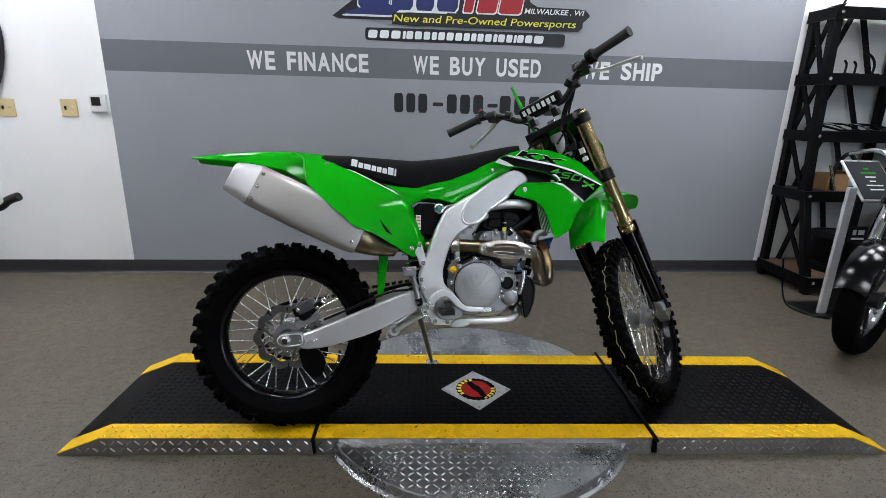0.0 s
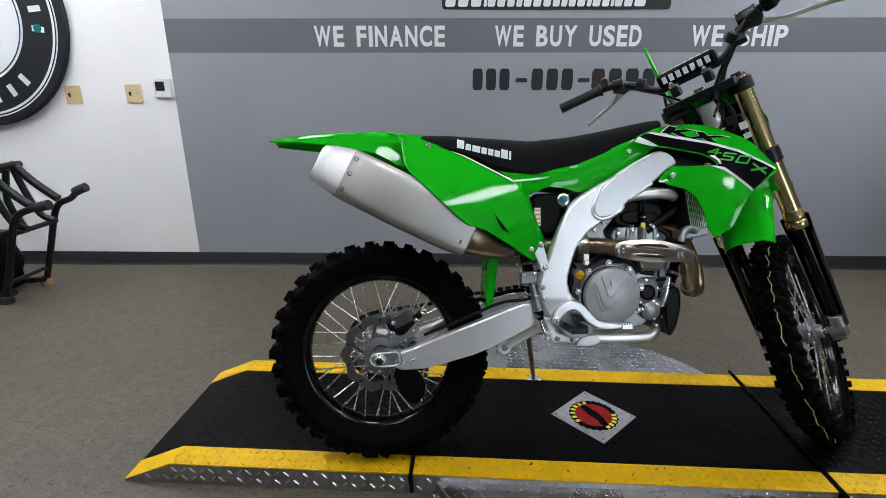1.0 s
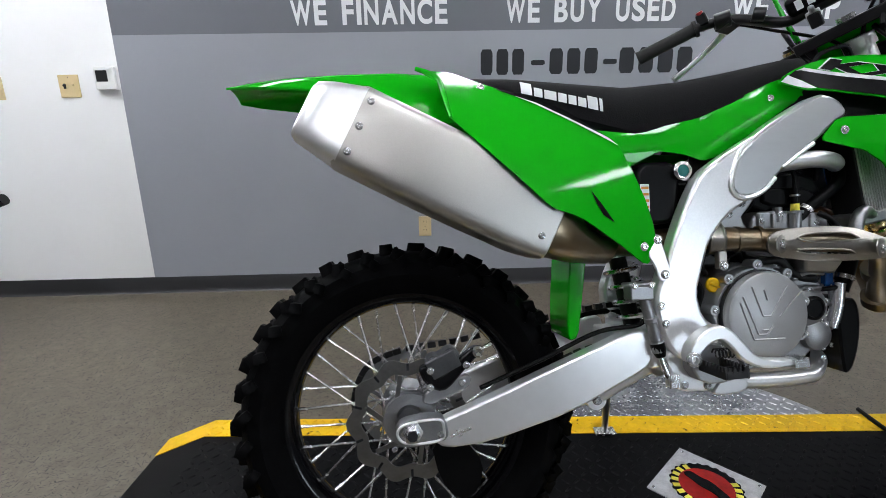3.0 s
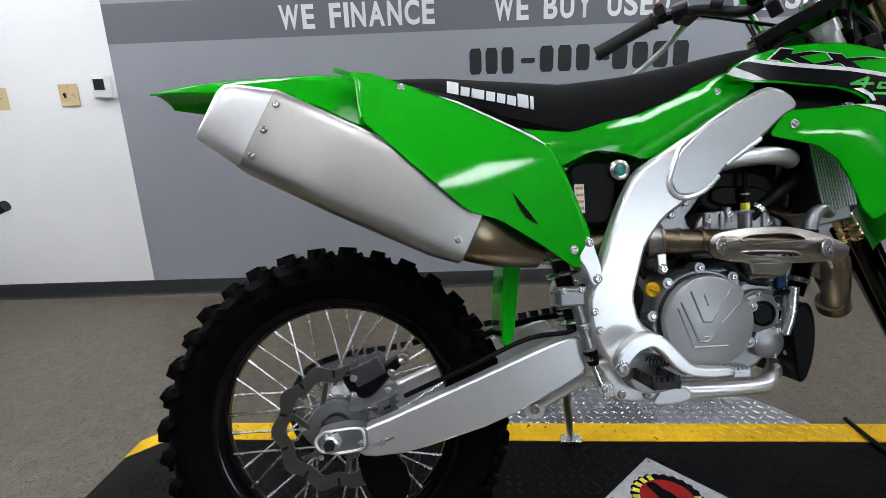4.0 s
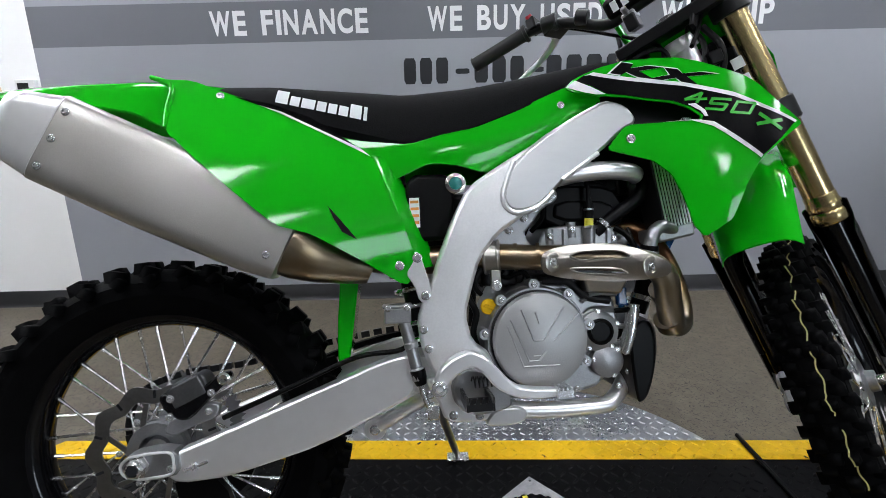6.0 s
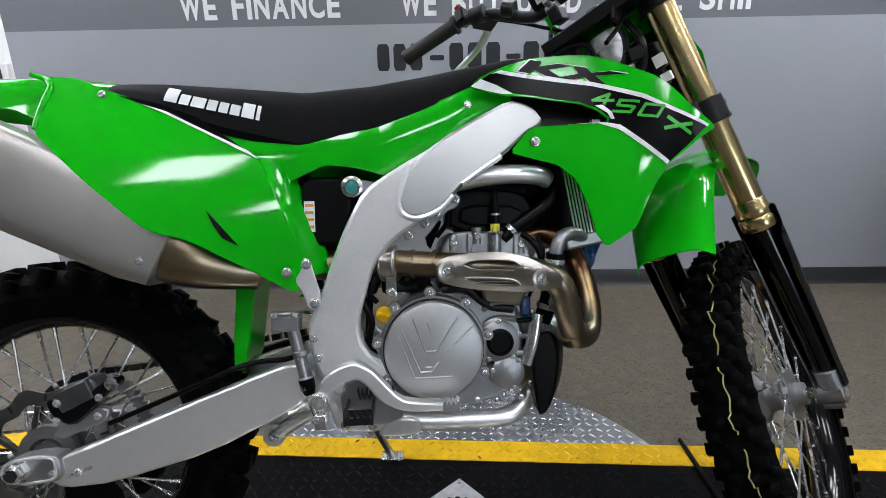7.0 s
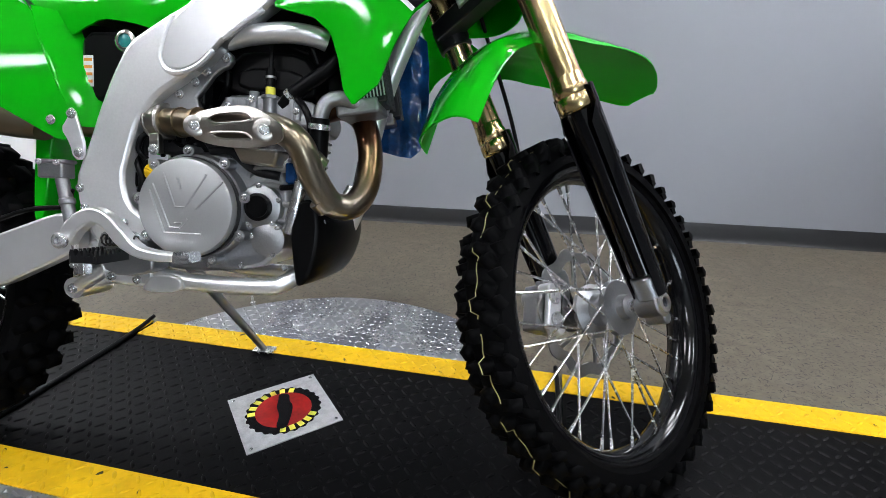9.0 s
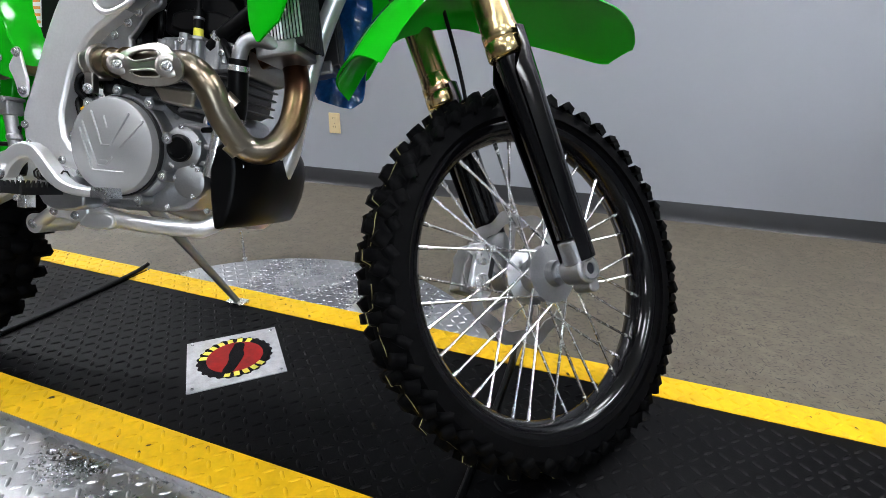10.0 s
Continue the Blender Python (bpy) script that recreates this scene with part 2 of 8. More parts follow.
def floor_vinyl():
    """Brown-grey sheet vinyl with streaky dark and pale chips and worn gloss."""
    m, nt, p, node, link = node_mat("chip_vinyl_floor")
    co = node("ShaderNodeTexCoord")
    warp = node("ShaderNodeTexNoise")
    warp.inputs["Scale"].default_value, warp.inputs["Detail"].default_value = 14, 3
    link(co.outputs["Object"], warp.inputs["Vector"])
    add = node("ShaderNodeMix")
    add.data_type, add.inputs["Factor"].default_value = "RGBA", 0.14
    link(co.outputs["Object"], add.inputs["A"])
    link(warp.outputs["Color"], add.inputs["B"])
    chips = node("ShaderNodeTexNoise")
    chips.inputs["Scale"].default_value, chips.inputs["Detail"].default_value, chips.inputs["Roughness"].default_value = 24, 6, 0.6
    link(add.outputs["Result"], chips.inputs["Vector"])
    tone = ramp_node(nt, [(0.30, (0.077, 0.063, 0.043)), (0.50, (0.096, 0.080, 0.056)), (0.70, (0.120, 0.101, 0.073))])
    link(chips.outputs["Fac"], tone.inputs[0])
    src = tone.outputs[0]
    for ang, size, lim in ((0.35, 1.0, 0.315), (1.05, 1.3, 0.310), (1.75, 0.9, 0.310), (2.5, 1.15, 0.315), (0.0, 1.5, 0.315)):
        mp = node("ShaderNodeMapping")
        mp.inputs["Rotation"].default_value = (0, 0, ang)
        mp.vector_type = "TEXTURE"
        mp.inputs["Scale"].default_value = (1 / (38 * size), 1 / (170 * size), 0.025)
        link(co.outputs["Object"], mp.inputs[0])
        fl = node("ShaderNodeTexNoise")
        fl.inputs["Scale"].default_value, fl.inputs["Detail"].default_value, fl.inputs["Distortion"].default_value = 1.0, 1, 0.12
        link(mp.outputs[0], fl.inputs["Vector"])
        cut = ramp_node(nt, [(lim - 0.025, (1, 1, 1)), (lim + 0.02, (0, 0, 0))])
        link(fl.outputs["Fac"], cut.inputs[0])
        base = node("ShaderNodeMix")
        base.data_type = "RGBA"
        link(cut.outputs[0], base.inputs["Factor"])
        link(src, base.inputs["A"])
        base.inputs["B"].default_value = (0.012, 0.010, 0.008, 1)
        src = base.outputs["Result"]
    stains = node("ShaderNodeTexNoise")
    stains.inputs["Scale"].default_value, stains.inputs["Detail"].default_value = 1.7, 5
    link(co.outputs["Object"], stains.inputs["Vector"])
    st = ramp_node(nt, [(0.3, (0.86, 0.86, 0.86)), (0.7, (1.08, 1.08, 1.08))])
    link(stains.outputs["Fac"], st.inputs[0])
    mul = node("ShaderNodeMix")
    mul.data_type, mul.blend_type, mul.inputs["Factor"].default_value = "RGBA", "MULTIPLY", 1
    link(src, mul.inputs["A"])
    link(st.outputs[0], mul.inputs["B"])
    link(mul.outputs["Result"], p.inputs["Base Color"])
    rr = node("ShaderNodeMapRange")
    rr.inputs["To Min"].default_value, rr.inputs["To Max"].default_value = 0.42, 0.66
    link(stains.outputs["Fac"], rr.inputs[0])
    link(rr.outputs[0], p.inputs["Roughness"])
    bu = node("ShaderNodeBump")
    bu.inputs["Strength"].default_value, bu.inputs["Distance"].default_value = 0.15, 0.002
    link(chips.outputs["Fac"], bu.inputs["Height"])
    link(bu.outputs[0], p.inputs["Normal"])
    return m


FLOOR_VINYL = floor_vinyl()


def glowing(name, color, strength):
    m, nt, p, node, link = node_mat(name)
    p.inputs["Base Color"].default_value = (0.8, 0.8, 0.8, 1)
    p.inputs["Emission Color"].default_value = (*color, 1)
    p.inputs["Emission Strength"].default_value = strength
    return m


PANEL_LIGHT = glowing("lit_diffuser", (0.945, 0.975, 1.035), PANEL_GLOW)
DAYLIGHT = glowing("bright_street_haze", (0.62, 0.80, 1.0), 1.2)


def glass_mat():
    m, nt, p, node, link = node_mat("window_glass")
    p.inputs["Transmission Weight"].default_value, p.inputs["Roughness"].default_value, p.inputs["IOR"].default_value = 1.0, 0.0, 1.45
    return m


GLASS = glass_mat()


# ---- modelling helpers ----
def V(*a):
    return Vector(a)


def add_bm(bm, other):
    me = bpy.data.meshes.new("tmp")
    other.to_mesh(me)
    other.free()
    bm.from_mesh(me)
    bpy.data.meshes.remove(me)
    return bm


def joined(*bms):
    bm = bmesh.new()
    for b in bms:
        add_bm(bm, b)
    return bm


def mirrored(bm):
    """A copy on the other side of the bike's middle plane."""
    b = bm.copy()
    b.transform(Matrix.Diagonal((1, -1, 1, 1)))
    bmesh.ops.reverse_faces(b, faces=b.faces)
    return b


def finish(bm, angle=38):
    lim = radians(angle)
    for f in bm.faces:
        f.smooth = True
    for e in bm.edges:
        if len(e.link_faces) == 2 and e.calc_face_angle(0) > lim:
            e.smooth = False
    return bm


def mesh_of(name, bm, material, angle=38):
    finish(bm, angle)
    me = bpy.data.meshes.new(name)
    bm.to_mesh(me)
    bm.free()
    me.materials.append(material)
    return me


def part(name, bm, material, parent, label="", bevel=0.0, angle=38, kind=""):
    """Links a bmesh as one mesh object under a thing or part."""
    ob = new(name, bm if isinstance(bm, bpy.types.Mesh) else mesh_of(name, bm, material, angle))
    ob.parent = parent
    if bevel:
        b = ob.modifiers.new("bevel", "BEVEL")
        b.width, b.segments, b.limit_method, b.angle_limit = bevel, 2, "ANGLE", radians(40)
    return tagged(ob, label, kind=kind)


def thing(name, label, category, group="", kind="", m=None):
    ob = new(name)
    if m is not None:
        ob.matrix_world = m
    return tagged(ob, label, category, group, kind)


def box(c, s, m=None):
    bm = bmesh.new()
    bmesh.ops.create_cube(bm, size=1)
    bm.transform(Matrix.Translation(c) @ (m or Matrix()) @ Matrix.Diagonal((*s, 1)))
    return bm


def frame_at(p, d):
    """A matrix at p whose z runs along d."""
    return Matrix.Translation(p) @ Vector(d).to_track_quat("Z", "Y").to_matrix().to_4x4()


def cyl(p0, p1, r, r2=None, seg=20):
    p0, p1 = Vector(p0), Vector(p1)
    bm = bmesh.new()
    bmesh.ops.create_cone(bm, cap_ends=True, segments=seg, radius1=r, radius2=r if r2 is None else r2, depth=(p1 - p0).length)
    bm.transform(frame_at((p0 + p1) / 2, p1 - p0))
    return bm


def lathe(profile, m=None, seg=48, closed=False):
    """Turns (radius, height) round z."""
    bm = bmesh.new()
    rings = []
    for r, h in profile:
        rings.append([bm.verts.new((r * math.cos(a), r * math.sin(a), h)) for a in [2 * math.pi * k / seg for k in range(seg)]])
    n = len(rings)
    for i in range(n if closed else n - 1):
        a, b = rings[i], rings[(i + 1) % n]
        for k in range(seg):
            bm.faces.new((a[k], a[(k + 1) % seg], b[(k + 1) % seg], b[k]))
    if not closed:
        for ring, h in ((rings[0], 0), (rings[-1], 1)):
            if (ring[0].co.xy).length > 1e-4:
                bm.faces.new(ring if h else ring[::-1])
    bmesh.ops.recalc_face_normals(bm, faces=bm.faces)
    if m is not None:
        bm.transform(m)
    return bm


def spline(pts, n=6):
    """Catmull-Rom through the points."""
    P = [Vector(p) for p in pts]
    P = [P[0] * 2 - P[1]] + P + [P[-1] * 2 - P[-2]]
    out = []
    for i in range(1, len(P) - 2):
        for k in range(n):
            t = k / n
            a, b, c, d = P[i - 1], P[i], P[i + 1], P[i + 2]
            out.append(0.5 * ((2 * b) + (c - a) * t + (2 * a - 5 * b + 4 * c - d) * t * t + (3 * b - a - 3 * c + d) * t * t * t))
    return out + [P[-2]]


def tube(pts, r, seg=14, smooth=6, flat=1.0):
    """A pipe along a smooth line; r is a radius or one for each point. flat squeezes it across."""
    rs = r if isinstance(r, (list, tuple)) else [r] * len(pts)
    line = spline(pts, smooth) if smooth > 1 else [Vector(p) for p in pts]
    m = len(line)
    rad = [float(np.interp(i / (m - 1) * (len(rs) - 1), range(len(rs)), rs)) for i in range(m)]
    bm = bmesh.new()
    rings, side = [], None
    for i, p in enumerate(line):
        d = (line[min(i + 1, m - 1)] - line[max(i - 1, 0)]).normalized()
        if side is None:
            side = d.cross(V(0, 0, 1) if abs(d.z) < 0.9 else V(1, 0, 0)).normalized()
        side = (side - d * side.dot(d)).normalized()
        up = d.cross(side)
        rings.append([bm.verts.new(p + rad[i] * (side * math.cos(a) * flat + up * math.sin(a))) for a in [2 * math.pi * k / seg for k in range(seg)]])
    for a, b in zip(rings, rings[1:]):
        for k in range(seg):
            bm.faces.new((a[k], a[(k + 1) % seg], b[(k + 1) % seg], b[k]))
    bm.faces.new(rings[0][::-1])
    bm.faces.new(rings[-1])
    bmesh.ops.recalc_face_normals(bm, faces=bm.faces)
    return bm


def loft(loops, caps=True, closed=True):
    bm = bmesh.new()
    rings = [[bm.verts.new(p) for p in l] for l in loops]
    n = len(rings[0])
    for a, b in zip(rings, rings[1:]):
        for k in range(n if closed else n - 1):
            bm.faces.new((a[k], a[(k + 1) % n], b[(k + 1) % n], b[k]))
    if caps and closed:
        bm.faces.new(rings[0][::-1])
        bm.faces.new(rings[-1])
    bmesh.ops.recalc_face_normals(bm, faces=bm.faces)
    return bm


def rounded(outline, times=1, keep=0.25):
    """Cuts the corners of a closed outline."""
    pts = [tuple(p) for p in outline]
    for _ in range(times):
        out = []
        for a, b in zip(pts, pts[1:] + pts[:1]):
            out += [tuple(u + (v - u) * keep for u, v in zip(a, b)), tuple(u + (v - u) * (1 - keep) for u, v in zip(a, b))]
        pts = out
    return pts


def prism(outline, y0, y1, times=0, keep=0.25):
    """A plate: an outline in x and z, from y0 to y1."""
    pts = rounded(outline, times, keep)
    bm = bmesh.new()
    f = bm.faces.new([bm.verts.new((x, y0, z)) for x, z in pts])
    r = bmesh.ops.extrude_face_region(bm, geom=[f])
    for v in r["geom"]:
        if isinstance(v, bmesh.types.BMVert):
            v.co.y = y1
    bmesh.ops.recalc_face_normals(bm, faces=bm.faces)
    return bm


def panel(outline, out, thick=0.003, step=0.03, times=1, keep=0.25, lift=0.0, holes=()):
    """A curved shell: an outline in x and z, whose distance from the middle plane is out(x, z). Built for the right-hand side."""
    pts = rounded(outline, times, keep)
    bm = bmesh.new()
    if holes:
        edges = []
        for line in (pts, *[rounded(h, times, keep) for h in holes]):
            vs = [bm.verts.new((x, 0, z)) for x, z in line]
            edges += [bm.edges.new((vs[k - 1], vs[k])) for k in range(len(vs))]
        bmesh.ops.triangle_fill(bm, use_beauty=True, use_dissolve=False, edges=edges, normal=(0, -1, 0))
    else:
        f = bm.faces.new([bm.verts.new((x, 0, z)) for x, z in pts])
        f.normal_update()
        bmesh.ops.triangulate(bm, faces=[f])
    for axis, k in ((0, 0), (2, 1)):
        lo, hi = min(p[k] for p in pts), max(p[k] for p in pts)
        n = int((hi - lo) / step)
        for i in range(1, n + 1):
            co = V(0, 0, 0)
            co[axis] = lo + (hi - lo) * i / (n + 1)
            no = V(0, 0, 0)
            no[axis] = 1
            bmesh.ops.bisect_plane(bm, geom=bm.verts[:] + bm.edges[:] + bm.faces[:], plane_co=co, plane_no=no, dist=1e-5)
    bmesh.ops.join_triangles(bm, faces=bm.faces, angle_face_threshold=3.1, angle_shape_threshold=3.1)
    for v in bm.verts:
        v.co.y = -out(v.co.x, v.co.z) - lift
    bmesh.ops.recalc_face_normals(bm, faces=bm.faces)
    bm.normal_update()
    if sum(f.normal.y * f.calc_area() for f in bm.faces) > 0:
        bmesh.ops.reverse_faces(bm, faces=bm.faces)
    if thick:
        r = bmesh.ops.extrude_face_region(bm, geom=bm.faces[:])
        new_v = [v for v in r["geom"] if isinstance(v, bmesh.types.BMVert)]
        old = [v for v in bm.verts if v not in set(new_v)]
        for v in old:
            v.co.y += thick
        bmesh.ops.recalc_face_normals(bm, faces=bm.faces)
    return bm


def text_mesh(name, words, width, height, material, depth=0.002, weight=0.0, shear=0.0):
    """Lettering that fills width by height, its lower left corner at the origin, in the plane y = 0, read from -y."""
    c = bpy.data.curves.new(name, "FONT")
    c.body, c.extrude, c.offset, c.shear = words, 0.001, weight, shear
    ob = bpy.data.objects.new(name, c)
    scene.collection.objects.link(ob)
    bpy.context.view_layer.update()
    me = bpy.data.meshes.new_from_object(ob.evaluated_get(bpy.context.evaluated_depsgraph_get()))
    bpy.data.objects.remove(ob)
    bpy.data.curves.remove(c)
    co = np.array([v.co for v in me.vertices])
    lo, hi = co.min(0), co.max(0)
    s = (hi - lo)
    for v in me.vertices:
        x, y, z = (v.co.x - lo[0]) / s[0] * width, (v.co.y - lo[1]) / s[1] * height, (v.co.z - lo[2]) / s[2] * depth
        v.co = (x, -z, y)
    me.materials.clear()
    me.materials.append(material)
    me.name = name
    return me


def hex_bolt(r=0.006, h=0.005):
    """A flanged bolt head with a socket, along +z."""
    bm = lathe([(r * 1.25, 0), (r * 1.25, h * 0.25), (r * 0.95, h * 0.35)], seg=12)
    add_bm(bm, lathe([(r * 0.92, h * 0.3), (r * 0.92, h * 0.9), (r * 0.8, h), (r * 0.5, h), (r * 0.45, h * 0.55)], seg=6))
    return bm


BOLT = mesh_of("bolt", hex_bolt(), BOLT_STEEL)


def bolt(parent, p, d=(0, -1, 0), scale=1.0):
    ob = new("bolt", BOLT)
    ob.parent = parent
    ob.matrix_local = frame_at(p, d) @ Matrix.Scale(scale * 0.85, 4)
    return ob


# ---- the room ----
WALL_Y, CEIL = 1.893, 2.95
X0, X1, Y0 = -5.2, 6.2, -5.4


def solid(name, bm, material, label, category):
    ob = new(name, mesh_of(name, bm, material))
    return tagged(ob, label, category, kind="structure")


floor = solid("floor", box((0.5, -1.67, -0.06), (X1 - X0 + 0.4, WALL_Y - Y0 + 0.4, 0.12)), FLOOR_VINYL, "brown-grey chip-patterned vinyl showroom floor", "floor")
wall_north = solid("wall_north", box((0.5, WALL_Y + 0.08, CEIL / 2), (X1 - X0 + 0.4, 0.16, CEIL)), PAINTED_WALL, "white wall painted with a grey field and dark grey band", "wall")
solid("wall_west", box((X0 - 0.08, -1.67, CEIL / 2), (0.16, WALL_Y - Y0, CEIL)), DARK_WALL, "plain grey painted showroom side wall", "wall")
solid("wall_east", box((X1 + 0.08, -1.67, CEIL / 2), (0.16, WALL_Y - Y0, CEIL)), DARK_WALL, "plain grey painted showroom side wall", "wall")
WX0, WX1, WZ0, WZ1 = 3.3, 5.0, 0.9, 2.4
south = joined(
    box(((X0 + WX0) / 2 - 0.08, Y0 - 0.08, CEIL / 2), (WX0 - X0 + 0.16, 0.16, CEIL)),
    box(((X1 + WX1) / 2 + 0.08, Y0 - 0.08, CEIL / 2), (X1 - WX1 + 0.16, 0.16, CEIL)),
    box(((WX0 + WX1) / 2, Y0 - 0.08, WZ0 / 2), (WX1 - WX0, 0.16, WZ0)),
    box(((WX0 + WX1) / 2, Y0 - 0.08, (WZ1 + CEIL) / 2), (WX1 - WX0, 0.16, CEIL - WZ1)))
solid("wall_south", south, DARK_WALL, "grey painted wall with a wide shop window", "wall")
solid("ceiling", box((0.5, -1.67, CEIL + 0.06), (X1 - X0 + 0.4, WALL_Y - Y0 + 0.4, 0.12)), CEILING_PAINT, "white suspended tile ceiling of the showroom", "ceiling")

base_profile = [(0.0, 0.0), (-0.016, 0.0), (-0.012, 0.004), (-0.007, 0.014), (-0.005, 0.03), (-0.005, 0.092), (-0.003, 0.096), (0.0, 0.096)]
solid("baseboard", loft([[(x, WALL_Y + y, z) for y, z in base_profile] for x in (X0, X1)]), BASE_RUBBER, "black rubber cove base along the painted wall", "baseboard")

window_1 = tagged(thing("window_1", "wide shop window with white mullions", "window", kind="structure"))
fr = bmesh.new()
for x in (WX0 + 0.03, (2 * WX0 + WX1) / 3, (WX0 + 2 * WX1) / 3, WX1 - 0.03):
    add_bm(fr, box((x, Y0 - 0.06, (WZ0 + WZ1) / 2), (0.06, 0.08, WZ1 - WZ0)))
for z in (WZ0 + 0.03, WZ1 - 0.03):
    add_bm(fr, box(((WX0 + WX1) / 2, Y0 - 0.06, z), (WX1 - WX0, 0.076, 0.06)))
part("window_frame", fr, WHITE_PLASTIC, window_1, "white window frame")
for k in range(3):
    w = (WX1 - WX0) / 3
    pane = part("pane", box((WX0 + w * (k + 0.5), Y0 - 0.08, (WZ0 + WZ1) / 2), (w - 0.08, 0.006, WZ1 - WZ0 - 0.12)), GLASS, window_1)
    pane.visible_shadow = False
tagged(solid("backdrop", box(((WX0 + WX1) / 2, Y0 - 2.5, 2.0), (14, 0.05, 8)), DAYLIGHT, "pale blue daylight haze outside the window", "backdrop"))
win = bpy.data.lights.new("window_daylight", "AREA")
win.shape, win.size, win.size_y, win.energy, win.color = "RECTANGLE", WX1 - WX0 - 0.1, WZ1 - WZ0 - 0.1, WINDOW_WATTS, (0.78, 0.89, 1.0)
wl = new("window_daylight", win)
wl.matrix_world = look(((WX0 + WX1) / 2, Y0 + 0.02, (WZ0 + WZ1) / 2), ((WX0 + WX1) / 2, 0, (WZ0 + WZ1) / 2))


def ceiling_light():
    t = thing("ceiling_light", "white recessed ceiling panel light, switched on", "ceiling light", "ceiling panel lights")
    rim = bmesh.new()
    for sx in (-1, 1):
        add_bm(rim, box((sx * 0.205, 0, -0.012), (0.03, 0.62, 0.024)))
        add_bm(rim, box((0, sx * 0.305, -0.012), (0.38, 0.03, 0.022)))
    part("frame", rim, WHITE_PLASTIC, t)
    part("diffuser", box((0, 0, -0.006), (0.375, 0.57, 0.008)), PANEL_LIGHT, t, "glowing white diffuser")
    return t


lamp = ceiling_light()
# the panel at (3.1, 0.5) is added only to brighten the wall's right part
spots = [(3.1, 0.5), (-3.4, 0.35), (-2.2, 0.35), (-3.9, 1.25), (-3.0, 1.25), (-2.1, 1.25), (3.1, 1.3), (-0.9, 1.2), (0.7, 1.2), (2.3, 1.2), (3.9, 1.2), (-2.6, -0.2), (-1.2, -1.2), (0.4, -1.2), (2.0, -1.2), (3.6, -1.2), (-0.4, -3.0), (1.6, -3.0)]
lamp.matrix_world = Matrix.Translation((*spots[0], CEIL))
for p in spots[1:]:
    copy_thing(lamp, Matrix.Translation((*p, CEIL)))


# ---- lettering painted on the wall ----
WY = WALL_Y - 0.0005


def on_wall(name, me, x, z, label="", out=0.0):
    ob = new(name, me)
    ob.parent = wall_north
    ob.location = (x, WY - out, z)
    return tagged(ob, label)


SLIM = {"W": 0.103, "E": 0.064, "F": 0.060, "I": 0.024, "N": 0.074, "A": 0.083, "C": 0.076, "B": 0.072, "U": 0.073, "Y": 0.080, "S": 0.070, "D": 0.073, "H": 0.074, "P": 0.068, " ": 0.050}


def slim_words(words, width, height, material):
    """Narrow heavy capitals, set letter by letter to the given width."""
    gap = 0.0145
    total = sum(SLIM[c] for c in words) + gap * (len(words) - 1)
    bm, x = bmesh.new(), 0.0
    for c in words:
        if c != " ":
            me = text_mesh("letter", c, SLIM[c] * width / total, height, material, 0.0015, 0.0 if c == "I" else 0.030)
            me.transform(Matrix.Translation((x, 0, 0)))
            bm.from_mesh(me)
            bpy.data.meshes.remove(me)
        x += (SLIM[c] + gap) * width / total
    return mesh_of("lettering", bm, material)


for words, xa, xb in (("WE FINANCE", -0.666, 0.148), ("WE BUY USED", 0.457, 1.359), ("WE SHIP", 1.665, 2.249)):
    on_wall("lettering", slim_words(words, xb - xa, 0.120, WHITE_VINYL), xa, 1.455, "white block capitals reading " + words)


def bar_row(widths, x, z, h, material, name, label, out=0.0, slant=0.0, gap=0.25):
    """A row of plain upright bars in place of characters that are not spelt out."""
    bm, cx = bmesh.new(), x
    for w in widths:
        ww = abs(w)
        if w > 0:
            o = rounded([(cx, z), (cx + ww * (1 - gap), z), (cx + ww * (1 - gap) + slant * h, z + h), (cx + slant * h, z + h)], 1, 0.15)
            add_bm(bm, prism(o, WY - out, WY - out - 0.0015))
        cx += ww
    ob = new(name, mesh_of(name, bm, material))
    ob.parent = wall_north
    return tagged(ob, label)


# the telephone line, as bars
for xs, n, pitch in ((0.324, 3, 0.085), (0.697, 3, 0.095), (1.078, 4, 0.106)):
    bar_row([pitch] * n, xs, 1.196, 0.130, SIGN_BLACK, "number_bars", "dark bars of a painted telephone line")
for xs in (0.597, 0.990):
    bar_row([0.098], xs, 1.243, 0.026, SIGN_BLACK, "number_bars", "short dark dash of a painted telephone line")

# the dealer's sign above the band
sign = [(-0.107, 1.794), (0.388, 1.794), (0.428, 1.822), (1.196, 1.822), (1.236, 1.797), (1.620, 1.812), (1.681, 1.867), (1.640, 1.907), (1.257, 1.912), (1.216, 2.142), (0.287, 2.162), (0.186, 2.042), (0.065, 1.922)]
on_wall("sign_field", mesh_of("sign_field", prism(sign, 0, -0.003, 1, 0.12), SIGN_BLACK), 0, 0, "black outline of the dealer's painted sign")
inner = [(-0.056, 1.812), (0.327, 1.812), (0.388, 1.847), (0.711, 1.847), (0.691, 2.122), (0.327, 2.132), (0.236, 2.012), (0.388, 1.972), (0.287, 1.882)]
on_wall("sign_shape", mesh_of("sign_shape", prism(inner, -0.003, -0.005, 1, 0.10), WHITE_VINYL), 0, 0, "white edging of the sign's large initial")
foot = [(-0.028, 1.824), (0.314, 1.824), (0.366, 1.862), (0.300, 1.892), (0.180, 1.892)]
on_wall("sign_shape", mesh_of("sign_shape", prism(foot, -0.0052, -0.0072, 1, 0.10), BLUE_DECAL), 0, 0, "navy foot of the sign's large initial")
